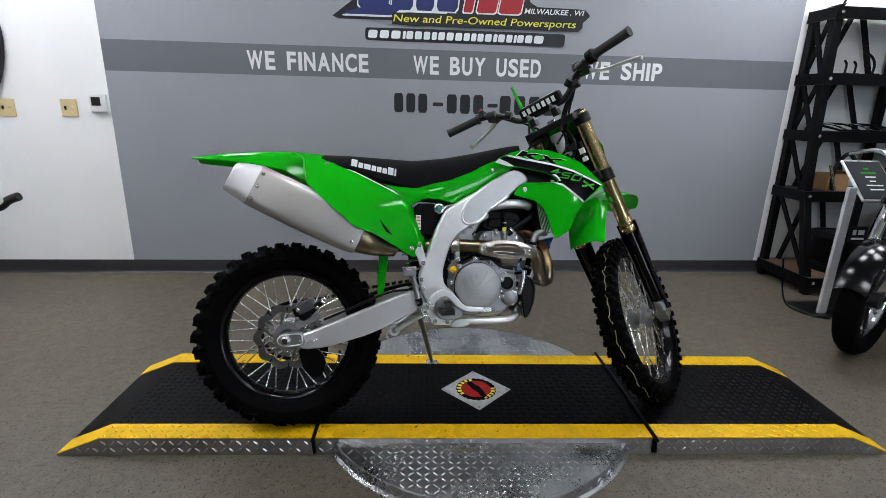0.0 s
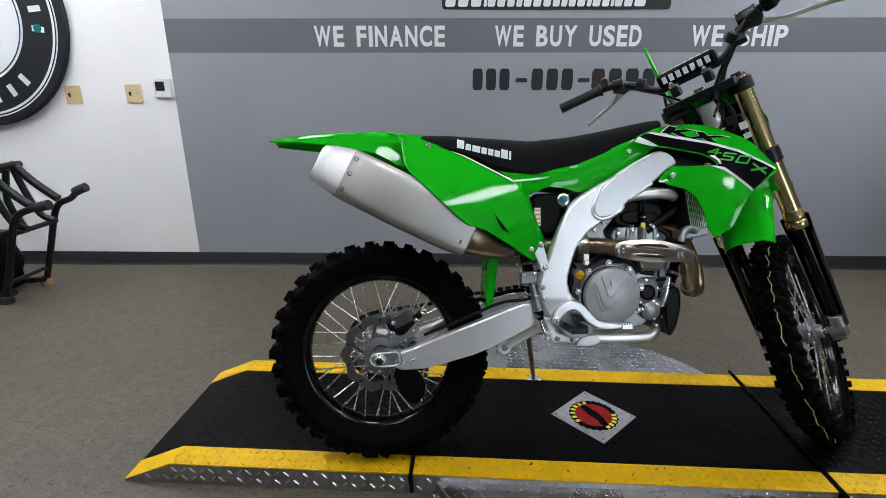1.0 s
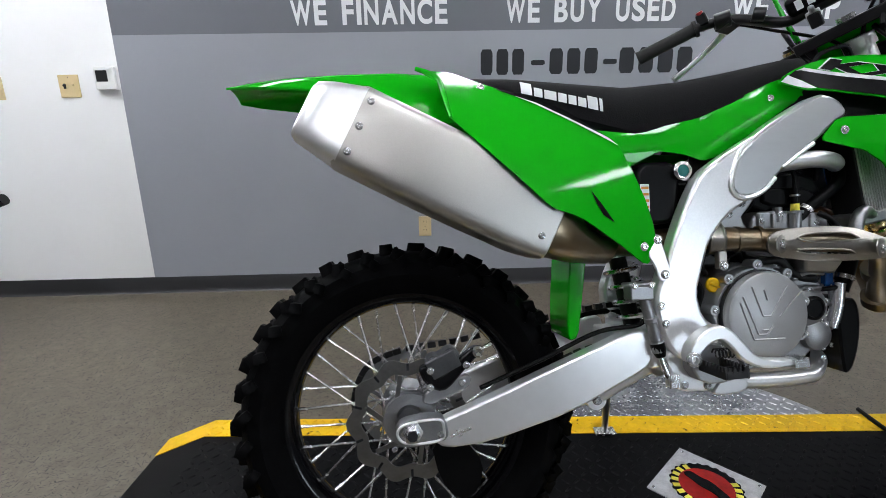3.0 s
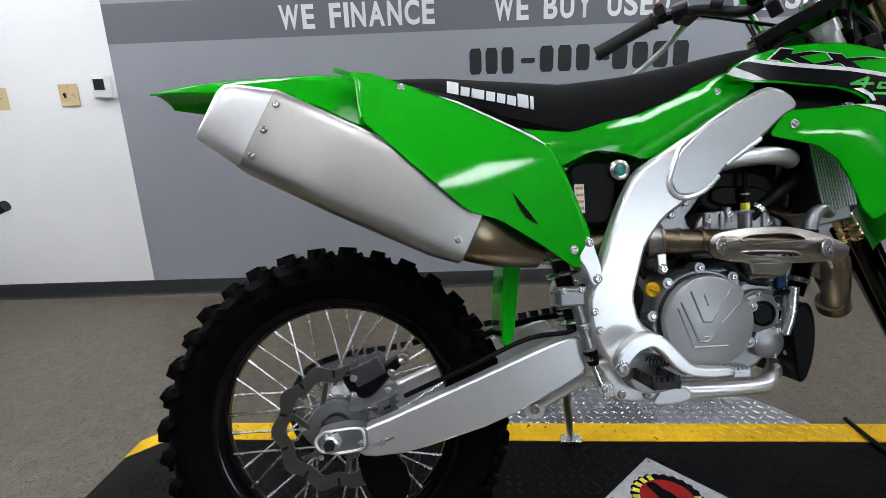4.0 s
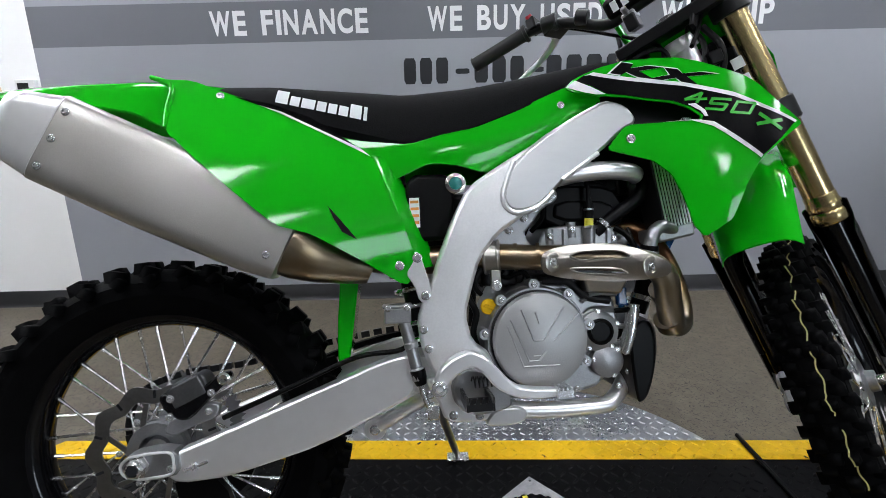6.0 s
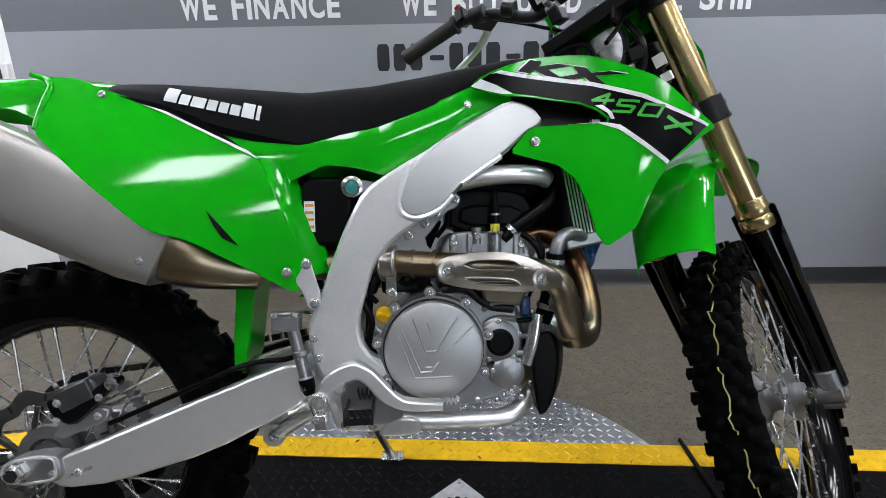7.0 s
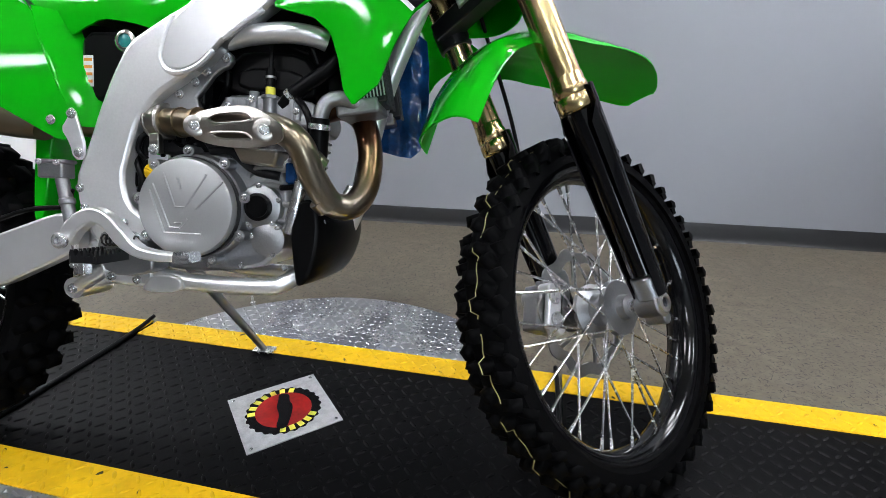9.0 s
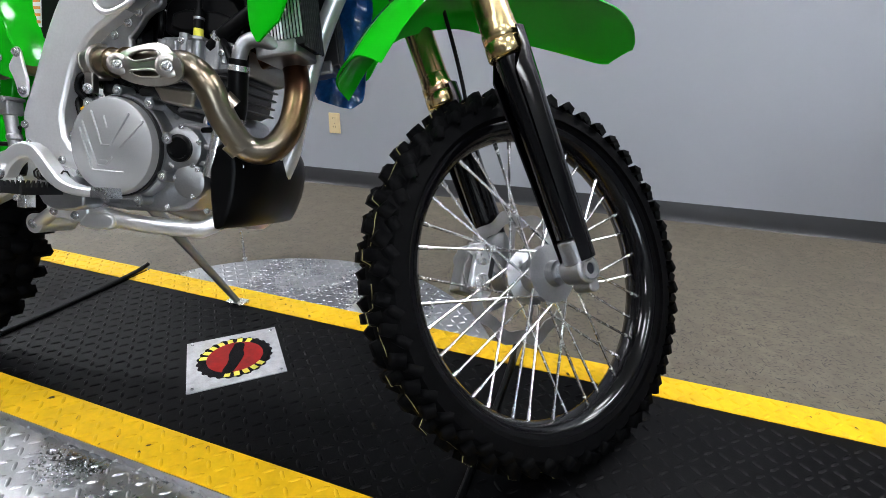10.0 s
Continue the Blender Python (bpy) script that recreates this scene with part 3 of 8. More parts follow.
for k, (xa, xb, col) in enumerate(((0.085, 0.287, BLUE_DECAL), (0.307, 0.449, BLUE_DECAL), (0.469, 0.590, BLUE_DECAL), (0.610, 0.752, BLUE_DECAL), (0.792, 0.853, RED_DECAL), (0.883, 1.014, RED_DECAL), (1.034, 1.186, RED_DECAL))):
    o = rounded([(xa, 1.860), (xb, 1.860), (xb + 0.02, 2.08 if k < 4 else 1.96), (xa + 0.02, 2.08 if k < 4 else 1.96)], 1, 0.12)
    on_wall("sign_shape", mesh_of("sign_shape", joined(prism(o, -0.0055, -0.0075)), col), 0, 0)
    oo = [(x + (0.008 if x > (xa + xb) / 2 else -0.008), z + (0.008 if z > 1.92 else -0.008)) for x, z in o]
    on_wall("sign_shape", mesh_of("sign_shape", prism(oo, -0.0032, -0.0054), WHITE_VINYL), 0, 0)
tag = [(0.312, 1.764), (1.600, 1.764), (1.630, 1.787), (1.630, 1.837), (0.327, 1.844), (0.312, 1.832)]
on_wall("sign_field", mesh_of("sign_field", prism(tag, -0.0034, -0.0076, 1, 0.1), SIGN_BLACK), 0, 0, "black strip behind yellow painted words")
on_wall("lettering", text_mesh("lettering", "New and Pre-Owned Powersports", 1.262, 0.060, YELLOW_DECAL, 0.0015, 0.004, 0.15), 0.320, 1.772, "yellow italic words New and Pre-Owned Powersports", 0.0078)
on_wall("lettering", text_mesh("lettering", "MILWAUKEE , WI", 0.42, 0.038, WHITE_VINYL, 0.0015, 0.006, 0.2), 1.215, 1.862, "small white italic words MILWAUKEE , WI", 0.0034)
url = [(0.146, 1.662), (1.499, 1.662), (1.514, 1.677), (1.514, 1.737), (1.499, 1.747), (0.146, 1.747), (0.130, 1.732), (0.130, 1.677)]
on_wall("sign_field", mesh_of("sign_field", prism(url, 0, -0.003, 1, 0.2), SIGN_BLACK), 0, 0, "black strip behind white lettering")
random.seed(4)
bar_row([0.078, 0.078, 0.078, 0.024] + [0.058, 0.060, 0.056, 0.044, 0.058, 0.060, 0.058, 0.052, 0.044, 0.052, 0.058, 0.034, 0.058, 0.052] + [0.024, 0.056, 0.062, 0.084], 0.148, 1.680, 0.050, WHITE_VINYL, "lettering", "white bars of a painted web address", 0.0032, 0.12, 0.22)


# ---- fittings on the wall ----
def switch_plate(x, z, holes="toggle"):
    t = thing("switch_plate" if holes == "toggle" else "power_outlet", "ivory plastic double switch plate on the white wall" if holes == "toggle" else "ivory plastic duplex outlet on the grey wall",
              "switch" if holes == "toggle" else "outlet", "ivory switch plates" if holes == "toggle" else "", m=Matrix.Translation((x, WALL_Y, z)))
    w = 0.106 if holes == "toggle" else 0.072
    part("plate", box((0, -0.003, 0), (w, 0.006, 0.116)), BEIGE, t, bevel=0.002)
    for k in (-1, 1):
        if holes == "toggle":
            part("toggle", joined(box((k * 0.023, -0.0066, 0), (0.012, 0.0014, 0.026)), box((k * 0.023, -0.010, 0.004), (0.009, 0.012, 0.010), Euler((0.5, 0, 0)).to_matrix().to_4x4())), CAST_DARK if k < 0 else BEIGE, t)
        else:
            part("socket", joined(box((0, -0.0066, k * 0.024), (0.034, 0.002, 0.028))), BEIGE, t, bevel=0.001)
            for dx in (-0.007, 0.007):
                part("slot", box((dx, -0.0078, k * 0.024 + 0.004), (0.0025, 0.0008, 0.009)), SIGN_BLACK, t)
    bolt(t, (0, -0.006, 0.045 if holes == "toggle" else 0), scale=0.4)
    return t


switch_plate(-2.265, 1.165)
switch_plate(-1.866, 1.172)
switch_plate(0.001, 0.367, "duplex")

th = thing("thermostat", "small white wall thermostat with a dark screen", "thermostat", m=Matrix.Translation((-1.664, WALL_Y, 1.207)))
part("body", box((0, -0.013, 0), (0.105, 0.026, 0.118)), WHITE_PLASTIC, th, bevel=0.005)
part("screen", box((-0.012, -0.0268, 0.012), (0.058, 0.0016, 0.056)), CAST_DARK, th, "dark grey screen")
part("button_strip", box((-0.012, -0.0268, -0.040), (0.05, 0.0016, 0.012)), WHITE_PLASTIC, th)

# the large round sign
rs = thing("round_sign", "large round black sign with white rings on the white wall", "sign", m=Matrix.Translation((-2.85, WALL_Y, 1.625)) @ pose(0, 0, 0, 90, 0, 0))
part("disc", lathe([(0.0, 0.0), (0.648, 0.0), (0.655, 0.006), (0.655, 0.034), (0.648, 0.04), (0.0, 0.04)], seg=96), SIGN_BLACK, rs)


def ring(r0, r1, z0, z1):
    return lathe([(r0, z0), (r1, z0), (r1, z1), (r0, z1)], seg=96, closed=True)


part("outer_ring", ring(0.575, 0.588, 0.0402, 0.0425), WHITE_VINYL, rs, "thin white ring")
part("outer_ring", ring(0.598, 0.605, 0.0402, 0.0425), WHITE_VINYL, rs, "thin white ring")
part("inner_field", lathe([(0.0, 0.0402), (0.39, 0.0402), (0.39, 0.0425), (0.0, 0.0425)], seg=96), WHITE_VINYL, rs, "white inner disc")
part("inner_ring", ring(0.37, 0.378, 0.0427, 0.0440), BLUE_DECAL, rs)
shield = bmesh.new()
f = shield.faces.new([shield.verts.new((x, y, 0.0428)) for x, y in rounded([(-0.24, 0.26), (0.24, 0.26), (0.25, 0.0), (0.15, -0.2), (0.0, -0.31), (-0.15, -0.2), (-0.25, 0.0)], 2)])
for v in [g for g in bmesh.ops.extrude_face_region(shield, geom=[f])["geom"] if isinstance(g, bmesh.types.BMVert)]:
    v.co.z += 0.0016
bmesh.ops.recalc_face_normals(shield, faces=shield.faces)
part("shield", shield, SLATE, rs, "slate blue shield")
part("stroke", joined(box((0.02, -0.02, 0.0452), (0.05, 0.42, 0.0012), Euler((0, 0, -0.45)).to_matrix().to_4x4())), WHITE_VINYL, rs, "slanting white stroke")
for k in range(3):
    part("stroke", joined(box((0.13 + 0.0 * k, 0.02 - 0.07 * k, 0.0452), (0.018, 0.15, 0.0012), Euler((0, 0, -0.5)).to_matrix().to_4x4())), BLUE_DECAL, rs)
for k in range(26):
    a = radians(-158 + k * 13.6)
    if k in (9, 10, 23, 24, 25):
        continue
    part("letter_bar", box((0.485 * math.cos(a), 0.485 * math.sin(a), 0.0413), (0.075, 0.034, 0.0022), Euler((0, 0, a)).to_matrix().to_4x4()), WHITE_VINYL, rs)
part("dot", cyl((0.482 * math.cos(radians(-8)), 0.482 * math.sin(radians(-8)), 0.0402), (0.482 * math.cos(radians(-8)), 0.482 * math.sin(radians(-8)), 0.0425), 0.026), TEAL, rs, "teal dot")


# ---- the turntable ramp ----
DECK = 0.071
RY0, RY1 = -0.195, 0.432
RAMP_M = Matrix.Rotation(radians(-2.28), 4, "Z")      # the ramp stands slightly askew to the wall
turntable = thing("turntable_ramp", "black ramp with yellow edges on a tread-plate turntable, on the floor", "ramp", m=RAMP_M)
TX, TY, TR = 0.699, 0.154, 0.643


def lug_points(bm, x, y, z, ang, l=0.0135, w=0.0046, h=0.0034, down=None):
    """One raised lens-shaped tread mark."""
    c, s = math.cos(ang), math.sin(ang)
    ring = []
    for u, v in ((-1, 0), (-0.5, -0.85), (0.5, -0.85), (1, 0), (0.5, 0.85), (-0.5, 0.85)):
        ring.append(bm.verts.new((x + u * l * c - v * w * s, y + u * l * s + v * w * c, z)))
    a = bm.verts.new((x - 0.5 * l * c, y - 0.5 * l * s, z + h))
    b = bm.verts.new((x + 0.5 * l * c, y + 0.5 * l * s, z + h))
    for q in ((0, 1, a), (1, 2, b, a), (2, 3, b), (3, 4, b), (4, 5, a, b), (5, 0, a)):
        bm.faces.new([ring[k] if isinstance(k, int) else k for k in q])


def lugs(x0, x1, y0, y1, z, inside, pitch=0.0275, h=0.0034):
    bm = bmesh.new()
    for i in range(int((x1 - x0) / pitch) + 1):
        for j in range(int((y1 - y0) / pitch) + 1):
            x, y = x0 + i * pitch, y0 + j * pitch
            if inside(x, y):
                lug_points(bm, x, y, z, radians(45 if (i + j) % 2 else -45), h=h)
    return bm


disc = part("disc", lathe([(0.0, 0.0), (TR + 0.012, 0.0), (TR + 0.012, 0.006), (TR, 0.012), (TR, 0.046), (TR - 0.004, 0.050), (0.0, 0.050)], Matrix.Translation((TX, TY, 0)), seg=128), PLATE, turntable, "bright tread-plate disc")
part("tread_lug", lugs(TX - TR, TX + TR, TY - TR, TY + TR, 0.0498, lambda x, y: math.hypot(x - TX, y - TY) < TR - 0.012 and not RY0 < y < RY1), PLATE, disc, kind="stuff", angle=10)
side = bmesh.new()
for k in range(int(2 * math.pi * TR / 0.03)):
    for row in (0, 1):
        b = bmesh.new()
        lug_points(b, 0, 0, 0, radians(45 if (k + row) % 2 else -45))
        a = (k + 0.5 * row) * 0.03 / TR
        b.transform(Matrix.Translation((TX + TR * math.cos(a), TY + TR * math.sin(a), 0.018 + 0.017 * row)) @ Euler((math.pi / 2, 0, a + math.pi / 2)).to_matrix().to_4x4())
        add_bm(side, b)
part("side_lug", side, PLATE, disc, kind="stuff", angle=10)

J0, J1 = 0.083, 1.342
END0, END1 = (-0.836, -0.676), (2.264, 2.104)


def deck(xa, xb, end=None):
    """A length of the ramp; end gives the toe and the top of a slope."""
    if end is None:
        o = [(xa, 0.0), (xb, 0.0), (xb, DECK), (xa, DECK)]
    else:
        toe, top = end
        o = [(toe, 0.0), (xb, 0.0), (xb, DECK), (top, DECK), (toe, 0.004)]
    return o


def ramp_section(name, xa, xb, end, label):
    o = deck(xa, xb, end)
    body = part(name, prism(o, RY0 + 0.004, RY1 - 0.004), RAMP_BLACK, turntable, label, bevel=0.002)
    part("skirt", prism([(x, z * 0.97) for x, z in o], RY1 - 0.0038, RY1), SIDE_PLATE, body, "dull tread-plate side skirt")
    part("skirt", prism([(x, z * 0.97) for x, z in o], RY0, RY0 + 0.0038), SIDE_PLATE, body, "dull tread-plate side skirt")
    marks = bmesh.new()
    lo, hi = min(o)[0], max(o)[0]
    for i in range(int((hi - lo) / 0.03)):
        for row in (0, 1):
            x, z = lo + 0.02 + i * 0.03, 0.022 + row * 0.030
            top = DECK if end is None else DECK * min(1, max(0, (x - end[0]) / (end[1] - end[0])))
            if z < top - 0.012 and lo < x < hi:
                for yy, rot in ((RY0, math.pi / 2), (RY1, -math.pi / 2)):
                    b = bmesh.new()
                    lug_points(b, 0, 0, 0, radians(45 if (i + row) % 2 else -45))
                    b.transform(Matrix.Translation((x, yy, z)) @ Euler((rot, 0, 0)).to_matrix().to_4x4())
                    add_bm(marks, b)
    part("side_lug", marks, SIDE_PLATE, body, kind="stuff", angle=10)
    flat0, flat1 = (lo, hi) if end is None else ((end[1], hi) if end[0] < end[1] else (lo, end[1]))
    if end is None:
        part("deck_lug", lugs(flat0 + 0.02, flat1 - 0.02, RY0 + 0.1, RY1 - 0.1, DECK - 0.0002, lambda x, y: abs(x - 0.706) + abs(y - 0.129) > 0.166), RAMP_BLACK, body, kind="stuff", angle=10)
    else:
        part("deck_lug", lugs(flat0 + 0.02, flat1 - 0.02, RY0 + 0.1, RY1 - 0.1, DECK - 0.0002, lambda x, y: True), RAMP_BLACK, body, kind="stuff", angle=10)
    for near in (True, False):
        ya, yb = (RY0, RY0 + 0.082) if near else (RY1 - 0.082, RY1)
        stripe = bmesh.new()
        line = [(lo, DECK), (hi, DECK)] if end is None else ([(end[0], 0.004), (end[1], DECK), (hi, DECK)] if end[0] < end[1] else [(lo, DECK), (end[1], DECK), (end[0], 0.004)])
        tp, bt = [(x, z + 0.0025) for x, z in line], [(x, z + 0.0001) for x, z in line]
        add_bm(stripe, prism(tp + bt[::-1], ya, yb))
        s = part("edge_stripe", stripe, YELLOW, body, "yellow painted edge strip")
        part("stripe_lug", lugs(flat0 + 0.01, flat1 - 0.005, ya + 0.012, yb - 0.008, DECK + 0.0023, lambda x, y: True, h=0.0034), YELLOW_LUG, s, kind="stuff", angle=10)
    return body


center_deck = ramp_section("center_deck", J0 + 0.006, J1 - 0.006, None, "black coated middle deck")
ramp_section("ramp_end", END0[1], J0 - 0.006, END0, "black coated sloping ramp end")
ramp_section("ramp_end", END1[1], J1 + 0.006, END1, "black coated sloping ramp end")

for x in (J0, J1):
    part("strap", tube([(x + 0.004, RY0 - 0.012, 0.02), (x, RY0 - 0.010, 0.07), (x, RY0 + 0.01, DECK + 0.007), (x, 0.2, DECK + 0.005), (x - 0.006, RY1 - 0.06, DECK + 0.008), (x - 0.012, RY1 + 0.01, DECK + 0.014)], 0.0065, 8, 5), BLACK_PLASTIC, turntable, "black rubber strap over the joint")

# the badge on the deck
badge = part("badge", box((0.706, 0.129, DECK + 0.0012), (0.212, 0.212, 0.0030), Euler((0, 0, radians(45))).to_matrix().to_4x4()), BADGE_PLATE, center_deck, "square metal badge set cornerwise")
BM = Matrix.Translation((0.706, 0.129, DECK + 0.0027))
gear = bmesh.new()
ring_pts = []
for k in range(96):
    a = 2 * math.pi * k / 96
    r = 0.0865 if k % 4 < 2 else 0.0825
    ring_pts.append((r * math.cos(a), r * math.sin(a)))
f = gear.faces.new([gear.verts.new((x, y, 0.0002)) for x, y in ring_pts])
for v in [g for g in bmesh.ops.extrude_face_region(gear, geom=[f])["geom"] if isinstance(g, bmesh.types.BMVert)]:
    v.co.z += 0.0008
bmesh.ops.recalc_face_normals(gear, faces=gear.faces)
gear.transform(BM)
part("badge_ring", gear, BLACK_DECAL, badge, "black toothed ring")
part("badge_face", lathe([(0.0, 0.001), (0.064, 0.001), (0.064, 0.0018), (0.0, 0.0018)], BM, seg=64), RED, badge, "red disc")
for lo_a, n, step in ((105, 7, 17.5), (-62, 5, 16)):
    for k in range(n):
        a = radians(lo_a + k * step)
        bar = box((0.0725 * math.cos(a), 0.0725 * math.sin(a), 0.0014), (0.0165, 0.0125, 0.0008), Euler((0, 0, a)).to_matrix().to_4x4())
        bar.transform(BM)
        part("badge_bar", bar, YELLOW_DECAL, badge, "yellow bar of worn lettering")
mark = prism([(-0.03, -0.035), (-0.012, -0.042), (0.0, -0.02), (0.012, -0.012), (0.024, 0.02), (0.030, 0.045), (0.012, 0.05), (0.004, 0.02), (-0.014, 0.0), (-0.02, -0.016)], 0, 0.0008, 2)
mark.transform(Matrix.Scale(1.35, 4))
mark.transform(BM @ Matrix.Translation((0, 0, 0.0024)) @ Euler((math.pi / 2, 0, 0)).to_matrix().to_4x4())
part("badge_figure", mark, BLACK_DECAL, badge, "dark worn shape")
for a in range(4):
    bolt(badge, (0.706 + 0.133 * math.cos(a * math.pi / 2), 0.129 + 0.133 * math.sin(a * math.pi / 2), DECK + 0.0026), (0, 0, 1), 0.6)

pin = thing("locking_pin", "thin bent steel pin standing on the turntable disc", "pin", m=RAMP_M @ Matrix.Translation((-0.015, -0.062, -0.004)))
part("rod", tube([(0.300, 0.717, 0.0552), (0.300, 0.717, 0.08), (0.299, 0.717, 0.145), (0.298, 0.717, 0.165)], 0.0045, 8), STEEL, pin)
part("collar", cyl((0.300, 0.717, 0.0545), (0.300, 0.717, 0.062), 0.009, seg=12), STEEL, pin)


# ---- the dirt bike ----
BIKE_M = Matrix.Translation((-0.0173, -0.1176, 0.0795)) @ Matrix.Rotation(radians(5.83), 4, "Z") @ Matrix.Rotation(radians(-14.8), 4, "X") @ Matrix.Rotation(radians(0.31), 4, "Y") @ Matrix.Scale(1.0078, 4)
bike = thing("dirt_bike", "bright green motocross bike with gold forks on its side stand", "motorcycle", m=BIKE_M)

RAKE, WB, TRAIL = radians(24.5), 1.442, 0.118
TAN = math.tan(RAKE)
S0 = V(WB + TRAIL, 0, 0)
AXIS = V(-math.sin(RAKE), 0, math.cos(RAKE))
STEER = Matrix.Translation((0, 0, -0.0106)) @ Matrix.Translation(S0) @ Matrix.Rotation(radians(44), 4, AXIS) @ Matrix.Translation(-S0)
ALONG = Matrix.Rotation(-RAKE, 4, "Y")      # local z along the steering axis


def steered(bm):
    bm.transform(STEER)
    return bm


def axis_x(z):
    return WB + TRAIL - z * TAN


# -- wheels --
def knob(w, l, h):
    """One tread block on the origin, h high along z."""
    bm = bmesh.new()
    lo = [bm.verts.new((sx * l / 2 * 1.12, sy * w / 2 * 1.12, -0.006)) for sx, sy in ((-1, -1), (1, -1), (1, 1), (-1, 1))]
    hi = [bm.verts.new((sx * l / 2 * 0.92, sy * w / 2 * 0.92, h)) for sx, sy in ((-1, -1), (1, -1), (1, 1), (-1, 1))]
    bm.faces.new(hi)
    for k in range(4):
        bm.faces.new((lo[k], lo[(k + 1) % 4], hi[(k + 1) % 4], hi[k]))
    return bm


def make_wheel(name, center, turn, R, half, rim_r, pitches, spokes, kind):
    """A spoked wheel in the bike's xz plane, then moved by turn."""
    place = turn @ Matrix.Translation(center) @ Matrix.Rotation(-math.pi / 2, 4, "X")    # lathe z becomes +y

    def put(bm):
        bm.transform(place)
        return bm

    rim = lathe([(rim_r + 0.016, -0.030), (rim_r + 0.019, -0.033), (rim_r + 0.014, -0.034), (rim_r + 0.002, -0.029), (rim_r - 0.008, -0.014), (rim_r - 0.011, 0.0),
                 (rim_r - 0.008, 0.014), (rim_r + 0.002, 0.029), (rim_r + 0.014, 0.034), (rim_r + 0.019, 0.033), (rim_r + 0.016, 0.030), (rim_r + 0.004, 0.0)], seg=96, closed=True)
    wheel = part(name, put(rim), GLOSS_BLACK, bike, "black anodised wheel rim")
    Rc = R - 0.016
    prof = [(rim_r + 0.010, -0.030), (rim_r + 0.026, -half * 0.80), (Rc - 0.045, -half * 0.98), (Rc - 0.022, -half * 0.92), (Rc - 0.007, -half * 0.62), (Rc, -half * 0.25), (Rc, half * 0.25),
            (Rc - 0.007, half * 0.62), (Rc - 0.022, half * 0.92), (Rc - 0.045, half * 0.98), (rim_r + 0.026, half * 0.80), (rim_r + 0.010, 0.030)]
    ty = lathe(prof, seg=96, closed=True)
    kl = 2 * math.pi * R / pitches
    meshes, blocks = {}, []
    for i in range(pitches):
        a0 = 2 * math.pi * i / pitches
        if kind == "rear":
            rows = [(0, -0.017, 0, 0.45, 0.026), (0, 0.017, 0, 0.45, 0.026)] if i % 2 else [(0, 0.0, 0, 0.45, 0.034)]
            rows += [(0.02, s * half * 0.66, s * 24, 0.44, 0.024) for s in (-1, 1)]
            rows += [(kl * 0.5, s * half * 0.93, s * 52, 0.5, 0.020) for s in (-1, 1)]
        else:
            rows = [(0, -0.012, 0, 0.42, 0.016), (0, 0.012, 0, 0.42, 0.016)] if i % 2 else [(0, 0.0, 0, 0.42, 0.022)]
            rows += [(kl * 0.5, s * half * 0.62, s * 28, 0.46, 0.019) for s in (-1, 1)]
            rows += [(0, s * half * 0.88, s * 48.0, 0.5, 0.013) for s in (-1, 1)]
        for off, yy, tilt, frac, w in rows:
            u = abs(yy) / half
            rad = Rc - 0.022 * max(0, (u - 0.2) / 0.75) ** 1.6
            hgt = (0.0155 if kind == "rear" else 0.0135) if abs(tilt) < 50 else (0.011 if kind == "rear" else 0.007)
            key = (w, frac, hgt)
            if key not in meshes:
                meshes[key] = mesh_of("tread_knob", knob(w, kl * frac, hgt), RUBBER)
            a = a0 + off / R
            blocks.append((meshes[key], place @ Matrix.Rotation(a, 4, "Z") @ Matrix.Translation((rad, 0, yy)) @ Matrix.Rotation(math.pi / 2, 4, "Y") @ Matrix.Rotation(radians(tilt), 4, "X") @ Matrix.Scale(random.uniform(0.96, 1.04), 4)))
    part("tyre", put(ty), RUBBER, wheel, "black knobbly off-road tyre", angle=30)
    for me, m in blocks:
        kb = new("tread_knob", me)
        kb.parent = wheel
        kb.matrix_local = m
    if kind == "front":
        zig = bmesh.new()
        n = pitches * 8
        row = []
        for k in range(n + 1):
            i, ph = divmod(k, 8)
            on = i % 2 == 1 and 2 <= ph <= 5
            a = 2 * math.pi * (k - 3.5) / n
            rr = Rc + (0.0148 if on else 0.0022)
            w = half * (-0.30 + 0.05 * math.sin(k * 0.8) + (0.03 if on else -0.03))
            row.append((zig.verts.new((rr * math.cos(a), rr * math.sin(a), w)), zig.verts.new((rr * math.cos(a), rr * math.sin(a), w + 0.0026))))
        for k in range(n):
            if k % 23 < 19:
                zig.faces.new((row[k][0], row[k + 1][0], row[k + 1][1], row[k][1]))
        bmesh.ops.delete(zig, geom=[v for v in zig.verts if not v.link_faces], context="VERTS")
        part("chalk_line", put(zig), CHALK, wheel, "thin yellow factory line round the tread", kind="stuff")
    hw = 0.045 if kind == "rear" else 0.036
    hub = lathe([(0.0, -hw - 0.020), (0.022, -hw - 0.020), (0.024, -hw - 0.004), (0.052, -hw), (0.054, -hw + 0.010), (0.034, -hw + 0.022), (0.030, 0.0), (0.034, hw - 0.022), (0.054, hw - 0.010), (0.052, hw), (0.024, hw + 0.004), (0.022, hw + 0.020), (0.0, hw + 0.020)], seg=40)
    part("hub", put(hub), CAST, wheel, "bare cast aluminium hub")
    sp = mesh_of("spoke", cyl((0, 0, 0), (0, 0, 1), 0.0025, seg=8), STEEL)
    nip = mesh_of("spoke_nipple", cyl((0, 0, 0), (0, 0, 0.020), 0.0036, 0.0041, seg=8), STEEL)
